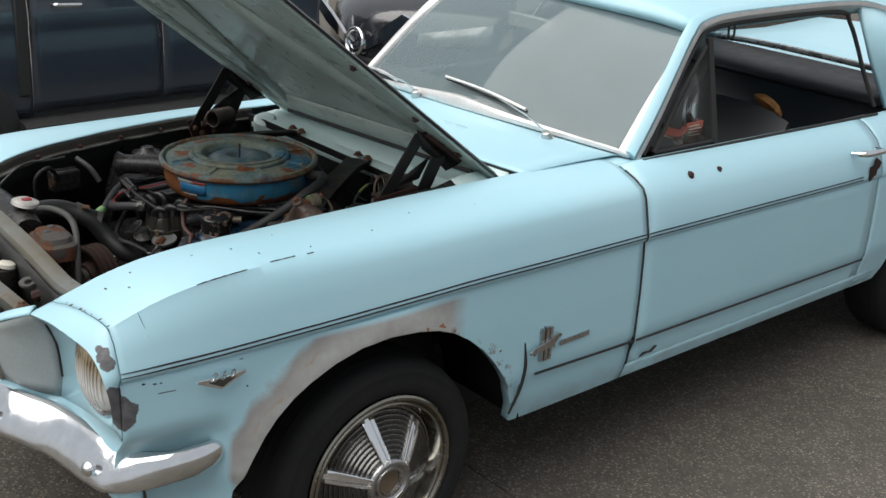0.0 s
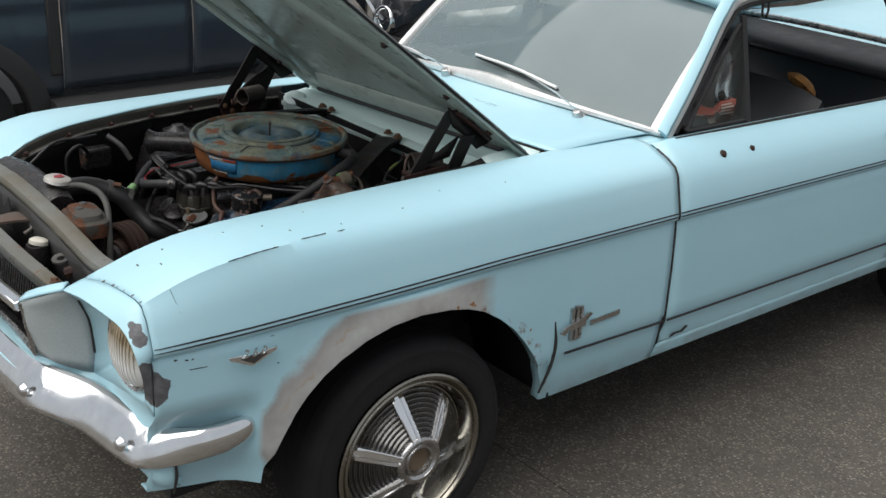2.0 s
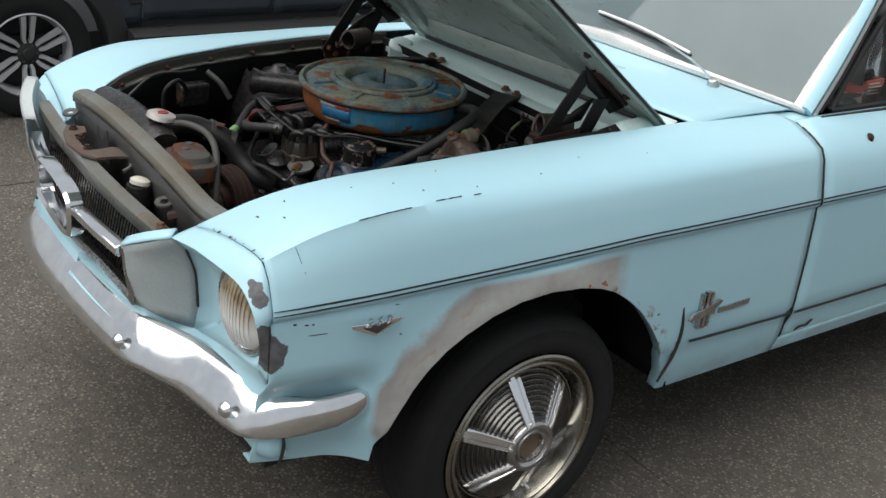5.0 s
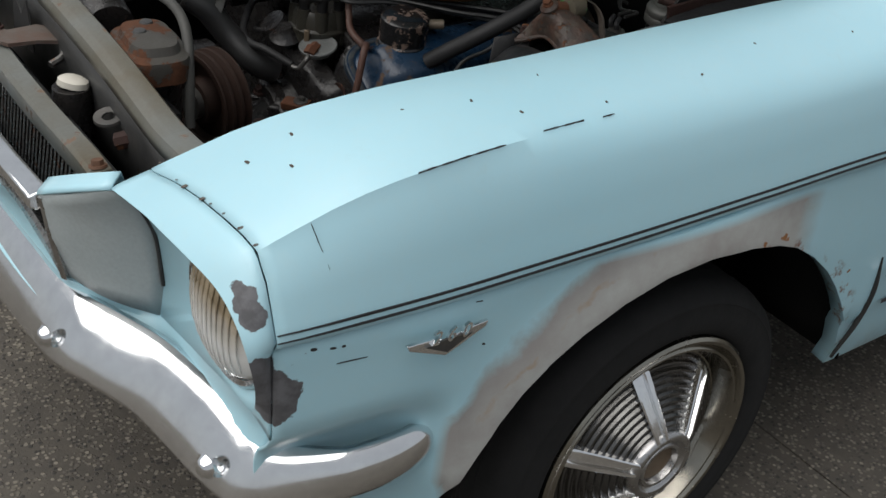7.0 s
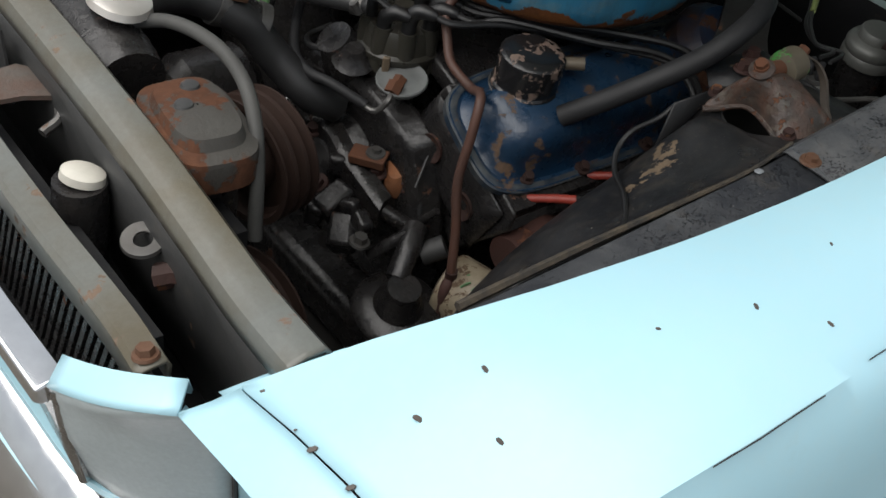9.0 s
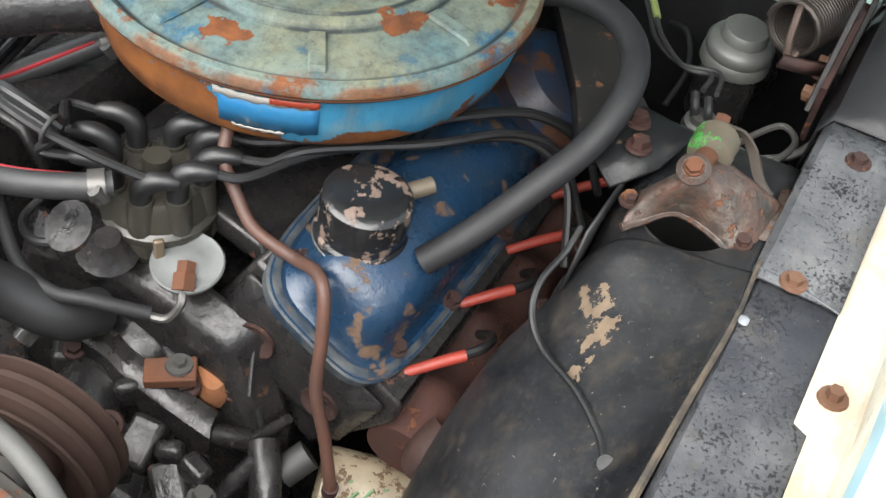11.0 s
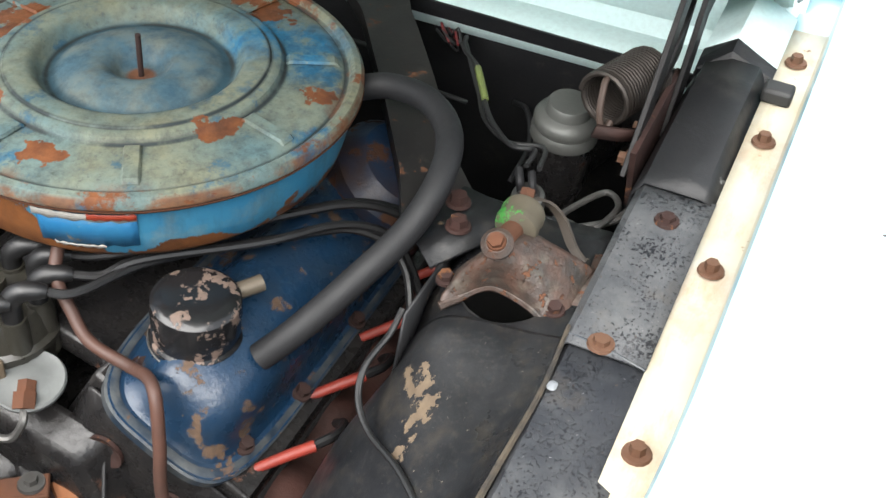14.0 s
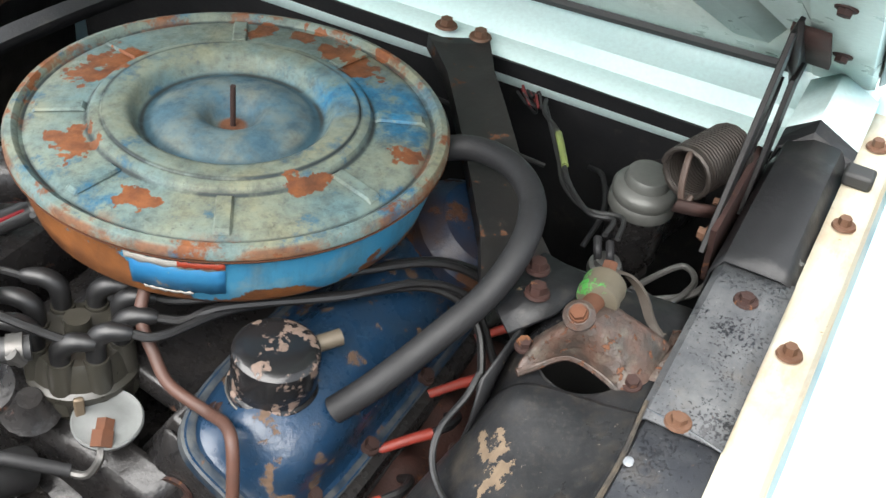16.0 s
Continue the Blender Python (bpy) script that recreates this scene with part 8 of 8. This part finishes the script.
for k in range(7):
    c0 = of0 + fdir.normalized() * (0.022 + 0.012 * k) + Vector((-0.020 + 0.006 * math.sin(k * 2.1), -0.005, 0.0432))
    w = 0.004 + 0.004 * abs(math.sin(k * 1.3))
    part("filter_print", tube([c0 + Vector((-w, 0.002, -0.004)), c0, c0 + Vector((w, -0.003, 0.003))], 0.0018, 5, 3), plain("worn green print", (0.07, 0.15, 0.065), 0.6), filt)
part("dark_plug", tube([(-0.25, -0.20, 0.585), (-0.225, -0.215, 0.60)], 0.016, 12), TRIM_BLACK, car)

# radiator, its hoses and the pulleys
rad = part("radiator", box((-0.615, -0.27, 0.46), (-0.565, 0.30, 0.80)), BLACK, car, "black radiator", smooth=False)
part("radiator_tank", tube([(-0.585, 0.31, 0.852), (-0.582, 0.20, 0.858), (-0.58, 0.10, 0.858), (-0.58, 0.0, 0.852), (-0.582, -0.05, 0.846)], [0.040, 0.046, 0.044, 0.046, 0.042], 20, 6), BLACK_GREASE, rad, "ribbed black top tank")
for y in (0.24, 0.16, 0.08, 0.0):
    part("tank_band", ring((-0.582, y, 0.848), (0, 1, 0), 0.046, 0.003, 28), BLACK_GREASE, rad)
rc = part("radiator_cap", lathe([(0.0, 0.010), (0.025, 0.010), (0.034, 0.006), (0.036, -0.002)], (-0.560, 0.015, 0.906), (0.15, -0.05, 1), 28, wob=lambda a, h: 1 + 0.10 * max(0, math.cos(2 * a))), plain("pale alloy cap", (0.60, 0.57, 0.53), 0.35, 0.6), rad, "pale radiator cap with red print")
part("cap_print", box((-0.580, 0.005, 0.9155), (-0.545, 0.025, 0.9175)), RED_LINE, rc)
pan_rows = []
for s, h in ((1.0, 0.0), (1.02, 0.03), (1.0, 0.036), (0.80, 0.040), (0.72, 0.052), (0.30, 0.056), (0.02, 0.056)):
    ring_ = []
    for k in range(32):
        a = 2 * math.pi * k / 32
        c, sn = math.copysign(abs(math.cos(a)) ** 0.6, math.cos(a)), math.copysign(abs(math.sin(a)) ** 0.6, math.sin(a))
        u, v = 0.050 * s * c, 0.078 * s * sn
        ring_.append((-0.566 + u * 0.97 + v * 0.12, -0.165 - u * 0.12 + v * 0.97, 0.832 + h))
    pan_rows.append(ring_)
can = part("steering_reservoir", loft(pan_rows, close_u=True), surface("grey lid, rust on one end", (0.070, 0.068, 0.062), 0.5, second=(0.040, 0.035, 0.030), scale=14, wear=(0.10, 0.042, 0.022), wear_at=0.52, wear_scale=14, bump=0.4, gloss=0.25), car, "grey rounded pump reservoir with rust on its lid")
part("reservoir_body", lathe([(0.046, 0.0), (0.045, -0.16), (0.0, -0.16)], (-0.566, -0.165, 0.84), (0, 0, 1), 24), BLACK_GREASE, can)
for du, dv in ((-0.01, -0.01), (0.012, 0.018)):
    part("lid_knob", lathe([(0.0, 0.005), (0.009, 0.004), (0.011, 0.0)], (-0.568 + du, -0.150 + dv, 0.886), (0, 0, 1), 14), GREY_PAINT, can)
part("overflow_hose", tube([(-0.555, 0.00, 0.890), (-0.525, -0.030, 0.900), (-0.508, -0.080, 0.903), (-0.506, -0.135, 0.900), (-0.515, -0.185, 0.885), (-0.530, -0.225, 0.845), (-0.540, -0.245, 0.76)], 0.0080, 12), surface("weathered pale grey hose", (0.075, 0.075, 0.07), 0.6, second=(0.045, 0.045, 0.043), scale=16, bump=0.3, gloss=0.3), car, "grey overflow hose bent round the reservoir")
big = [(-0.56, 0.07, 0.845), (-0.49, 0.105, 0.848), (-0.42, 0.115, 0.835), (-0.36, 0.085, 0.803), (-0.325, 0.062, 0.755), (-0.295, 0.020, 0.715), (-0.255, 0.010, 0.69)]
part("radiator_hose", tube(big, 0.0235, 18), BLACK_HOSE, car, "thick black radiator hose")
conn = part("hose_connector", tube([(-0.375, 0.102, 0.815), (-0.345, 0.090, 0.797)], 0.026, 18), BLACK_GREASE, car, "hose tee with two clamps and a green plug")
for c0, c1 in (((-0.392, 0.107, 0.824), (-0.380, 0.104, 0.818)), ((-0.343, 0.088, 0.796), (-0.331, 0.083, 0.790))):
    part("hose_clamp", tube([c0, c1], 0.0285, 18), STEEL, conn, "worm-drive steel clamp")
part("clamp_screw", tube([(-0.378, 0.085, 0.842), (-0.36, 0.078, 0.838)], 0.007, 8), BOLT, conn)
part("green_plug", tube([(-0.318, 0.118, 0.800), (-0.296, 0.136, 0.806)], [0.013, 0.011], 10), plain("pale green plastic", (0.20, 0.36, 0.16), 0.45), conn, "pale green plastic plug")
bend = [(-0.232, 0.000, 0.842), (-0.247, 0.017, 0.841), (-0.264, 0.072, 0.827), (-0.266, 0.126, 0.811), (-0.252, 0.171, 0.803), (-0.228, 0.200, 0.804), (-0.191, 0.210, 0.814), (-0.136, 0.184, 0.824), (-0.081, 0.144, 0.842), (-0.060, 0.130, 0.850)]
hs = part("heater_hose", tube(bend, 0.0125, 14), BLACK_HOSE, car, "black heater hose with a red line, bent back on itself")
part("hose_line", tube([Vector(q) + (Vector((-0.215, 0.105, 0.82)) - Vector(q)).normalized() * 0.0085 + Vector((0, 0, 0.0085)) for q in bend[1:-1]], 0.0024, 6), RED_LINE, hs)
for e0, e1 in ((Vector(bend[1]), Vector(bend[0])), (Vector(bend[-2]), Vector(bend[-1]))):
    part("small_clamp", tube([e0.lerp(e1, 0.1), e0.lerp(e1, 0.75)], 0.0152, 14), STEEL, hs, "shiny small hose clamp")
    part("small_clamp_screw", tube([e0 + Vector((-0.006, -0.014, 0.008)), e0 + Vector((0.002, -0.018, -0.006))], 0.0065, 8), STEEL, hs)
part("loop_hose", tube([(-0.318, 0.110, 0.785), (-0.290, 0.140, 0.797), (-0.255, 0.180, 0.808), (-0.210, 0.228, 0.818), (-0.160, 0.270, 0.820), (-0.100, 0.300, 0.812), (-0.04, 0.315, 0.790)], 0.0125, 14), HOSE, car, "grey bypass hose")
PULLEY = surface("dark brown pulley iron", (0.042, 0.023, 0.017), 0.65, second=(0.024, 0.014, 0.011), scale=18, bump=0.3, gloss=0.25)
for (cy, cz, r, x0, n) in ((-0.045, 0.690, 0.084, -0.435, 3), (-0.10, 0.475, 0.092, -0.47, 3), (0.10, 0.56, 0.07, -0.46, 2)):
    prof_ = []
    for k in range(n):
        h = k * 0.018
        prof_ += [(r, h), (r, h + 0.003), (r - 0.014, h + 0.009), (r, h + 0.015), (r, h + 0.018)]
    pl = part("pulley", lathe([(0.0, -0.004), (r * 0.45, -0.004), (r * 0.5, 0.02), (r * 0.8, 0.02), (r * 0.9, 0.0)] + prof_ + [(r * 0.9, n * 0.018), (0.0, n * 0.018)], (x0, cy, cz), (1, 0.18, 0), 40), PULLEY, car, "dark rusty grooved pulley")
part("pulley_boss", tube([(-0.45, -0.048, 0.69), (-0.40, -0.04, 0.69)], 0.028, 20), STEEL, car)
part("support_link", tube([(-0.43, 0.04, 0.74), (-0.40, 0.0, 0.715), (-0.365, -0.045, 0.68)], 0.012, 8), RUST_PIPE, car, "rusty adjuster link")
part("alternator", lathe([(0.0, 0.07), (0.05, 0.07), (0.068, 0.05), (0.07, -0.04), (0.05, -0.06), (0.0, -0.06)], (-0.33, 0.22, 0.60), (1, 0, 0), 28), BLACK_GREASE, car, "greasy black alternator")
part("far_valve_cover", loft([[(x, 0.11, 0.75), (x, 0.14, 0.81), (x, 0.20, 0.82), (x, 0.27, 0.77), (x, 0.30, 0.70)] for x in (-0.20, -0.19, 0.27, 0.28)]), BLACK_GREASE, car, "greasy far valve cover", solid=0.01)


# ---- the dark pickup parked beyond ----
truck = thing("pickup_truck", (-0.03, 2.7, 0), "dark slate pickup truck with silver and black alloy wheels", "truck")
TY = 2.60


def truck_side(x, z):
    """Near skin of the truck."""
    return TY - 0.03 + lerp(z, [0.28, 0.36, 0.5, 0.72, 0.80, 0.86, 1.0, 1.3], [0.06, 0.015, 0.0, 0.0, 0.008, 0.0, 0.02, 0.12])


def truck_skin(x0, x1, z0, z1, n=14, k=14, wheel_x=None, wheel_r=0.36):
    rows = []
    for x in np.linspace(x0, x1, n):
        lo = z0
        if wheel_x is not None and abs(x - wheel_x) < wheel_r:
            lo = max(z0, 0.285 + math.sqrt(wheel_r ** 2 - (x - wheel_x) ** 2))
        rows.append([(x, truck_side(x, lo + (z1 - lo) * j / k), lo + (z1 - lo) * j / k) for j in range(k + 1)] + [(x, truck_side(x, lo) + 0.0, lo)])
    return loft([r[:-1] for r in rows])


part("front_wing", truck_skin(-0.62, 0.479, 0.40, 1.02, 40, wheel_x=-0.03), TRUCK, truck, solid=0.01)
tdoor = part("front_door", truck_skin(0.487, 1.172, 0.425, 1.02), TRUCK, truck, solid=0.01)
part("rear_door", truck_skin(1.180, 1.90, 0.425, 1.02), TRUCK, truck, solid=0.01)
part("cargo_side", truck_skin(1.915, 2.14, 0.425, 1.02, 12), TRUCK, truck, solid=0.01)
part("sill", box((0.36, TY - 0.01, 0.37), (2.05, TY + 0.10, 0.422)), TRIM_BLACK, truck, bevel=0.01)
step = loft([[(x, TY - 0.125, 0.335), (x, TY - 0.130, 0.370), (x, TY - 0.10, 0.385), (x, TY + 0.0, 0.385), (x, TY + 0.02, 0.335)] for x in (0.40, 0.46, 1.2, 1.95)], close_u=True, cap=True)
part("side_step", step, TRIM_BLACK, truck, "black side step")
for dx in (0.6, 1.3, 1.85):
    part("step_bracket", box((dx, TY - 0.03, 0.33), (dx + 0.04, TY + 0.05, 0.39)), TRIM_BLACK, truck)
for dx in (0.60, 1.30):
    part("truck_handle", tube([(dx, TY - 0.03, 0.925), (dx + 0.02, TY - 0.065, 0.93), (dx + 0.12, TY - 0.065, 0.925), (dx + 0.14, TY - 0.03, 0.92)], 0.011, 8), CHROME, tdoor if dx < 1 else truck, "chrome door handle")
part("truck_underbody", box((-0.5, TY + 0.05, 0.26), (2.1, TY + 1.1, 0.36)), TRIM_BLACK, truck, smooth=False)
part("truck_cab", loft([[(x, y, z) for y in (TY + 0.05, TY + 1.1)] for x, z in ((-0.6, 0.98), (-0.5, 1.0), (0.2, 1.02), (0.75, 1.45), (1.0, 1.52), (1.8, 1.52), (1.95, 1.04), (2.13, 1.02), (2.14, 0.36))]), TRUCK, truck, solid=0.02)
part("side_window", loft([[(0.50, truck_side(0, 1.02) + 0.01, 1.03), (1.92, truck_side(0, 1.02) + 0.01, 1.03)], [(0.85, TY + 0.10, 1.42), (1.80, TY + 0.10, 1.42)]]), plain("dark tinted glass", (0.01, 0.012, 0.014), 0.05, coat=1.0), truck, solid=0.01)
part("wheel_arch", lathe([(0.345, -0.10), (0.345, 0.026), (0.352, 0.034), (0.430, 0.030), (0.446, 0.022), (0.448, -0.02)], (-0.03, TY - 0.02, 0.285), (0, -1, 0), 48), TRIM_BLACK, truck)
part("wing_trim", box((0.415, TY - 0.045, 0.50), (0.474, TY - 0.02, 1.015)), TRIM_BLACK, truck, bevel=0.008)


def alloy(x, z):
    c = Vector((x, TY + 0.06, z))
    ax = (0, -1, 0)
    w = part("truck_wheel", lathe([(0.0, -0.05), (0.17, -0.05), (0.182, 0.05), (0.192, 0.088), (0.186, 0.092), (0.176, 0.07), (0.168, 0.02)], c, ax, 48), ALLOY, truck, "black and silver six-spoke alloy wheel")
    part("truck_tyre", lathe([(0.19, -0.09), (0.23, -0.10), (0.27, -0.095), (0.288, -0.07), (0.288, 0.06), (0.278, 0.088), (0.25, 0.098), (0.21, 0.096), (0.19, 0.085)], c, ax, 56), TYRE, w)
    part("wheel_well", lathe([(0.0, -0.03), (0.172, -0.02)], c, ax, 32), TRIM_BLACK, w)
    m = Matrix.Translation(c) @ frame_on(ax)
    for k in range(6):
        for side in (-1, 1):
            rows = []
            for r, da, wd, h in ((0.050, 0.22, 0.008, 0.060), (0.075, 0.25, 0.010, 0.066), (0.12, 0.16, 0.012, 0.074), (0.178, 0.13, 0.015, 0.082)):
                a = radians(60 * k + 30) + side * da
                ctr = Vector((r * math.cos(a), r * math.sin(a), 0))
                t = Vector((-math.sin(a), math.cos(a), 0))
                rows.append([m @ (ctr - t * wd + Vector((0, 0, h - 0.02))), m @ (ctr - t * wd * 0.8 + Vector((0, 0, h))), m @ (ctr + t * wd * 0.8 + Vector((0, 0, h))), m @ (ctr + t * wd + Vector((0, 0, h - 0.02)))])
            part("alloy_spoke", loft(rows, cap=True), ALLOY, w)
        a = radians(60 * k)
        part("wheel_nut", lathe([(0.0, 0.012), (0.005, 0.011), (0.007, 0.0)], m @ Vector((0.040 * math.cos(a), 0.040 * math.sin(a), 0.052)), ax, 6), STEEL, w)
    part("wheel_centre", lathe([(0.0, 0.072), (0.022, 0.070), (0.027, 0.062), (0.055, 0.055), (0.06, 0.03)], c, ax, 30), TRIM_BLACK, w)
    return w


alloy(-0.042, 0.288)
alloy(1.80, 0.288)

# ---- black hatchback nosing in beyond the windshield ----
hatch = thing("parked_car", (2.9, 2.9, 0), "shiny black parked car with a silver winged grille", "car")
HB = surface("glossy black car paint", (0.012, 0.013, 0.015), 0.15, second=(0.016, 0.017, 0.02), scale=3, coat=0.8, bump=0.01)
rows = []
for u in np.linspace(-1, 1, 15):
    y = 2.95 + 0.62 * u
    x = 2.30 + 0.30 * u * u
    rows.append([(x + 0.10, y, 0.18), (x + 0.02, y, 0.26), (x, y, 0.40), (x + 0.01, y, 0.55), (x + 0.04, y, 0.66), (x + 0.12, y, 0.73), (x + 0.35, y, 0.79 - 0.03 * u * u), (x + 0.8, y, 0.86 - 0.03 * u * u), (x + 1.1, y, 0.90 - 0.03 * u * u)])
part("nose", loft(rows), HB, hatch, "glossy black nose", solid=0.02)
part("cabin", loft([[(x, y, z) for y in (2.40, 2.95, 3.50)] for x, z in ((3.35, 0.88), (3.75, 1.18), (4.2, 1.28), (5.0, 1.24), (5.6, 0.9), (5.65, 0.3))]), HB, hatch, solid=0.02)
part("flank", loft([[(x, 2.36, z) for z in (0.2, 0.5, 0.88)] for x in (2.75, 4.0, 5.65)]), HB, hatch, solid=0.02)
part("lower_grille", box((2.285, 2.62, 0.27), (2.33, 3.28, 0.50)), TRIM_BLACK, hatch, bevel=0.01)
wing = [(-0.40, 0.17), (-0.24, 0.05), (-0.10, -0.02), (0.0, -0.045), (0.10, -0.02), (0.24, 0.05), (0.40, 0.17), (0.34, 0.18), (0.19, 0.09), (0.09, 0.02), (0.0, -0.005), (-0.09, 0.02), (-0.19, 0.09), (-0.34, 0.18)]
part("grille_wing", plate(wing, 0.02, pose(2.30, 2.95, 0.57, 90, 0, -90)), CHROME, hatch, "silver wing-shaped grille bar")
part("nose_badge", ring((2.275, 2.95, 0.565), (-1, 0, 0.15), 0.062, 0.010, 28), CHROME, hatch, "oval chrome badge ring")
part("nose_badge_wing", plate([(-0.05, 0.02), (0, -0.02), (0.05, 0.02), (0.0, 0.0)], 0.008, pose(2.275, 2.95, 0.567, 90, 0, -90)), CHROME, hatch)
for sgn in (-1, 1):
    part("hatch_headlight", loft([[(2.36 + 0.05 * k, 2.95 + sgn * (0.36 + 0.07 * k), 0.60 + 0.01 * k), (2.37 + 0.05 * k, 2.95 + sgn * (0.36 + 0.07 * k), 0.66 + 0.018 * k)] for k in range(5)]), LENS, hatch, "slim clear headlight", solid=0.01)
for x in (2.95, 5.0):
    part("hatch_wheel", lathe([(0.0, 0.03), (0.18, 0.04), (0.2, 0.06), (0.27, 0.06), (0.285, 0.03), (0.285, -0.12)], (x, 2.42, 0.285), (0, -1, 0), 32), TYRE, hatch)
    part("hatch_wheel", lathe([(0.0, 0.03), (0.18, 0.04), (0.2, 0.06), (0.27, 0.06), (0.285, 0.03), (0.285, -0.12)], (x, 3.48, 0.285), (0, 1, 0), 32), TYRE, hatch)

hatch.matrix_basis = pose(2.956, 2.29, 0.0) @ Matrix.Diagonal((1.17, 1.17, 1.17, 1.0))


# ---- small marks and loose bits ----
def fender_top(x, y):
    """Height of the near fender's top skin."""
    prof_ = sorted((py, pz) for py, pz in upper_profile(x, inner_edge(x)) if pz > shoulder_z(x) - 0.03)
    return float(np.interp(y, [p[0] for p in prof_], [p[1] for p in prof_]))


CHIP = surface("bare dark chip", (0.045, 0.042, 0.04), 0.6, second=(0.09, 0.07, 0.055), scale=60)
rng = random.Random(5)
for x, y, r in ((-0.644, -0.631, 0.0038), (-0.618, -0.689, 0.0030), (-0.588, -0.634, 0.0030), (-0.387, -0.716, 0.0026), (-0.340, -0.757, 0.0026), (-0.215, -0.775, 0.0022), (-0.036, -0.770, 0.0026), (-0.47, -0.690, 0.0018), (-0.27, -0.70, 0.0016), (0.10, -0.74, 0.0020), (0.30, -0.76, 0.0018)):
    ph = rng.uniform(0, 6)
    part("paint_chip", lathe([(0.0, 0.0008), (r * 0.8, 0.0007), (r, 0.0)], (x, y, fender_top(x, y) + 0.0022), (0, -0.12, 1), 10, wob=lambda a, h: 1 + 0.35 * math.sin(2 * a + ph) + 0.2 * math.sin(5 * a)), CHIP, fender, "small dark paint chip")
for (x0, z0), (x1, z1), w in (((-0.682, 0.7915), (-0.664, 0.7895), 0.004), ((-0.661, 0.777), (-0.653, 0.776), 0.005), ((-0.637, 0.772), (-0.629, 0.771), 0.004), ((-0.622, 0.7705), (-0.617, 0.7705), 0.004), ((-0.628, 0.748), (-0.588, 0.746), 0.0022), ((-0.532, 0.796), (-0.512, 0.794), 0.003), ((-0.424, 0.714), (-0.419, 0.712), 0.004), ((-0.44, 0.782), (-0.43, 0.781), 0.002)):
    rows = []
    for t in np.linspace(0, 1, 5):
        x, z = x0 + (x1 - x0) * t, z0 + (z1 - z0) * t
        h = w * (0.35 + 0.65 * math.sin(math.pi * (0.12 + 0.76 * t))) / 2
        y = side_y(x, z) - 0.0028
        rows.append([(x, y + 0.0006, z + h), (x, y, z + h * 0.6), (x, y, z - h * 0.6), (x, y + 0.0006, z - h)])
    part("paint_chip", loft(rows), STRIPE, fender, "short dark paint scratch")
# chips along the seam of the headlight housing
for k in range(8):
    t = (k + rng.uniform(-0.4, 0.4)) / 7
    y = -0.53 - 0.24 * t
    x = -0.705 + rng.uniform(-0.003, 0.002)
    r = rng.uniform(0.0012, 0.0036)
    part("paint_chip", lathe([(0.0, 0.0007), (r * 0.8, 0.0006), (r, 0.0)], (x, y, fender_top(-0.703, y) + 0.0024), (-0.5, -0.2, 1), 8, wob=lambda a, h: 1 + 0.4 * math.sin(2 * a)), CHIP, fender)
# rear-view mirror behind the glass
part("rear_view_mirror", box((1.205, -0.11, 1.225), (1.225, 0.10, 1.275)), TRIM_STEEL, car, "rear-view mirror behind the windshield", bevel=0.006)
part("mirror_stem", tube([(1.22, -0.005, 1.27), (1.25, -0.01, 1.31), (1.27, -0.01, 1.335)], 0.006, 8), DULL_CHROME, car)
# loose wires and a tie over the distributor leads
part("lead_tie", ring((-0.234, 0.064, 0.873), (-0.1, 0.95, 0.25), 0.013, 0.0022, 20), TRIM_BLACK, car, "black cable tie round the leads")
for pts, r, mat in (([(-0.19, 0.06, 0.74), (-0.23, 0.04, 0.755), (-0.255, 0.075, 0.745), (-0.235, 0.115, 0.735), (-0.19, 0.12, 0.74)], 0.0045, BLACK_HOSE),
                    ([(-0.14, -0.09, 0.77), (-0.18, -0.13, 0.75), (-0.205, -0.135, 0.70), (-0.235, -0.15, 0.655)], 0.0022, BLACK_HOSE),
                    ([(0.40, 0.10, 0.86), (0.36, -0.02, 0.85), (0.34, -0.13, 0.87), (0.31, -0.20, 0.86), (0.33, -0.27, 0.84)], 0.0028, BLACK_HOSE),
                    ([(0.42, -0.30, 0.80), (0.38, -0.33, 0.82), (0.34, -0.35, 0.80), (0.30, -0.345, 0.77)], 0.0035, HOSE),
                    ([(-0.53, 0.30, 0.86), (-0.44, 0.34, 0.90), (-0.34, 0.38, 0.89), (-0.28, 0.42, 0.88)], 0.004, BLACK_HOSE)):
    part("loose_wire", tube(pts, r, 8), mat, car, "thin loose wire in the engine bay")
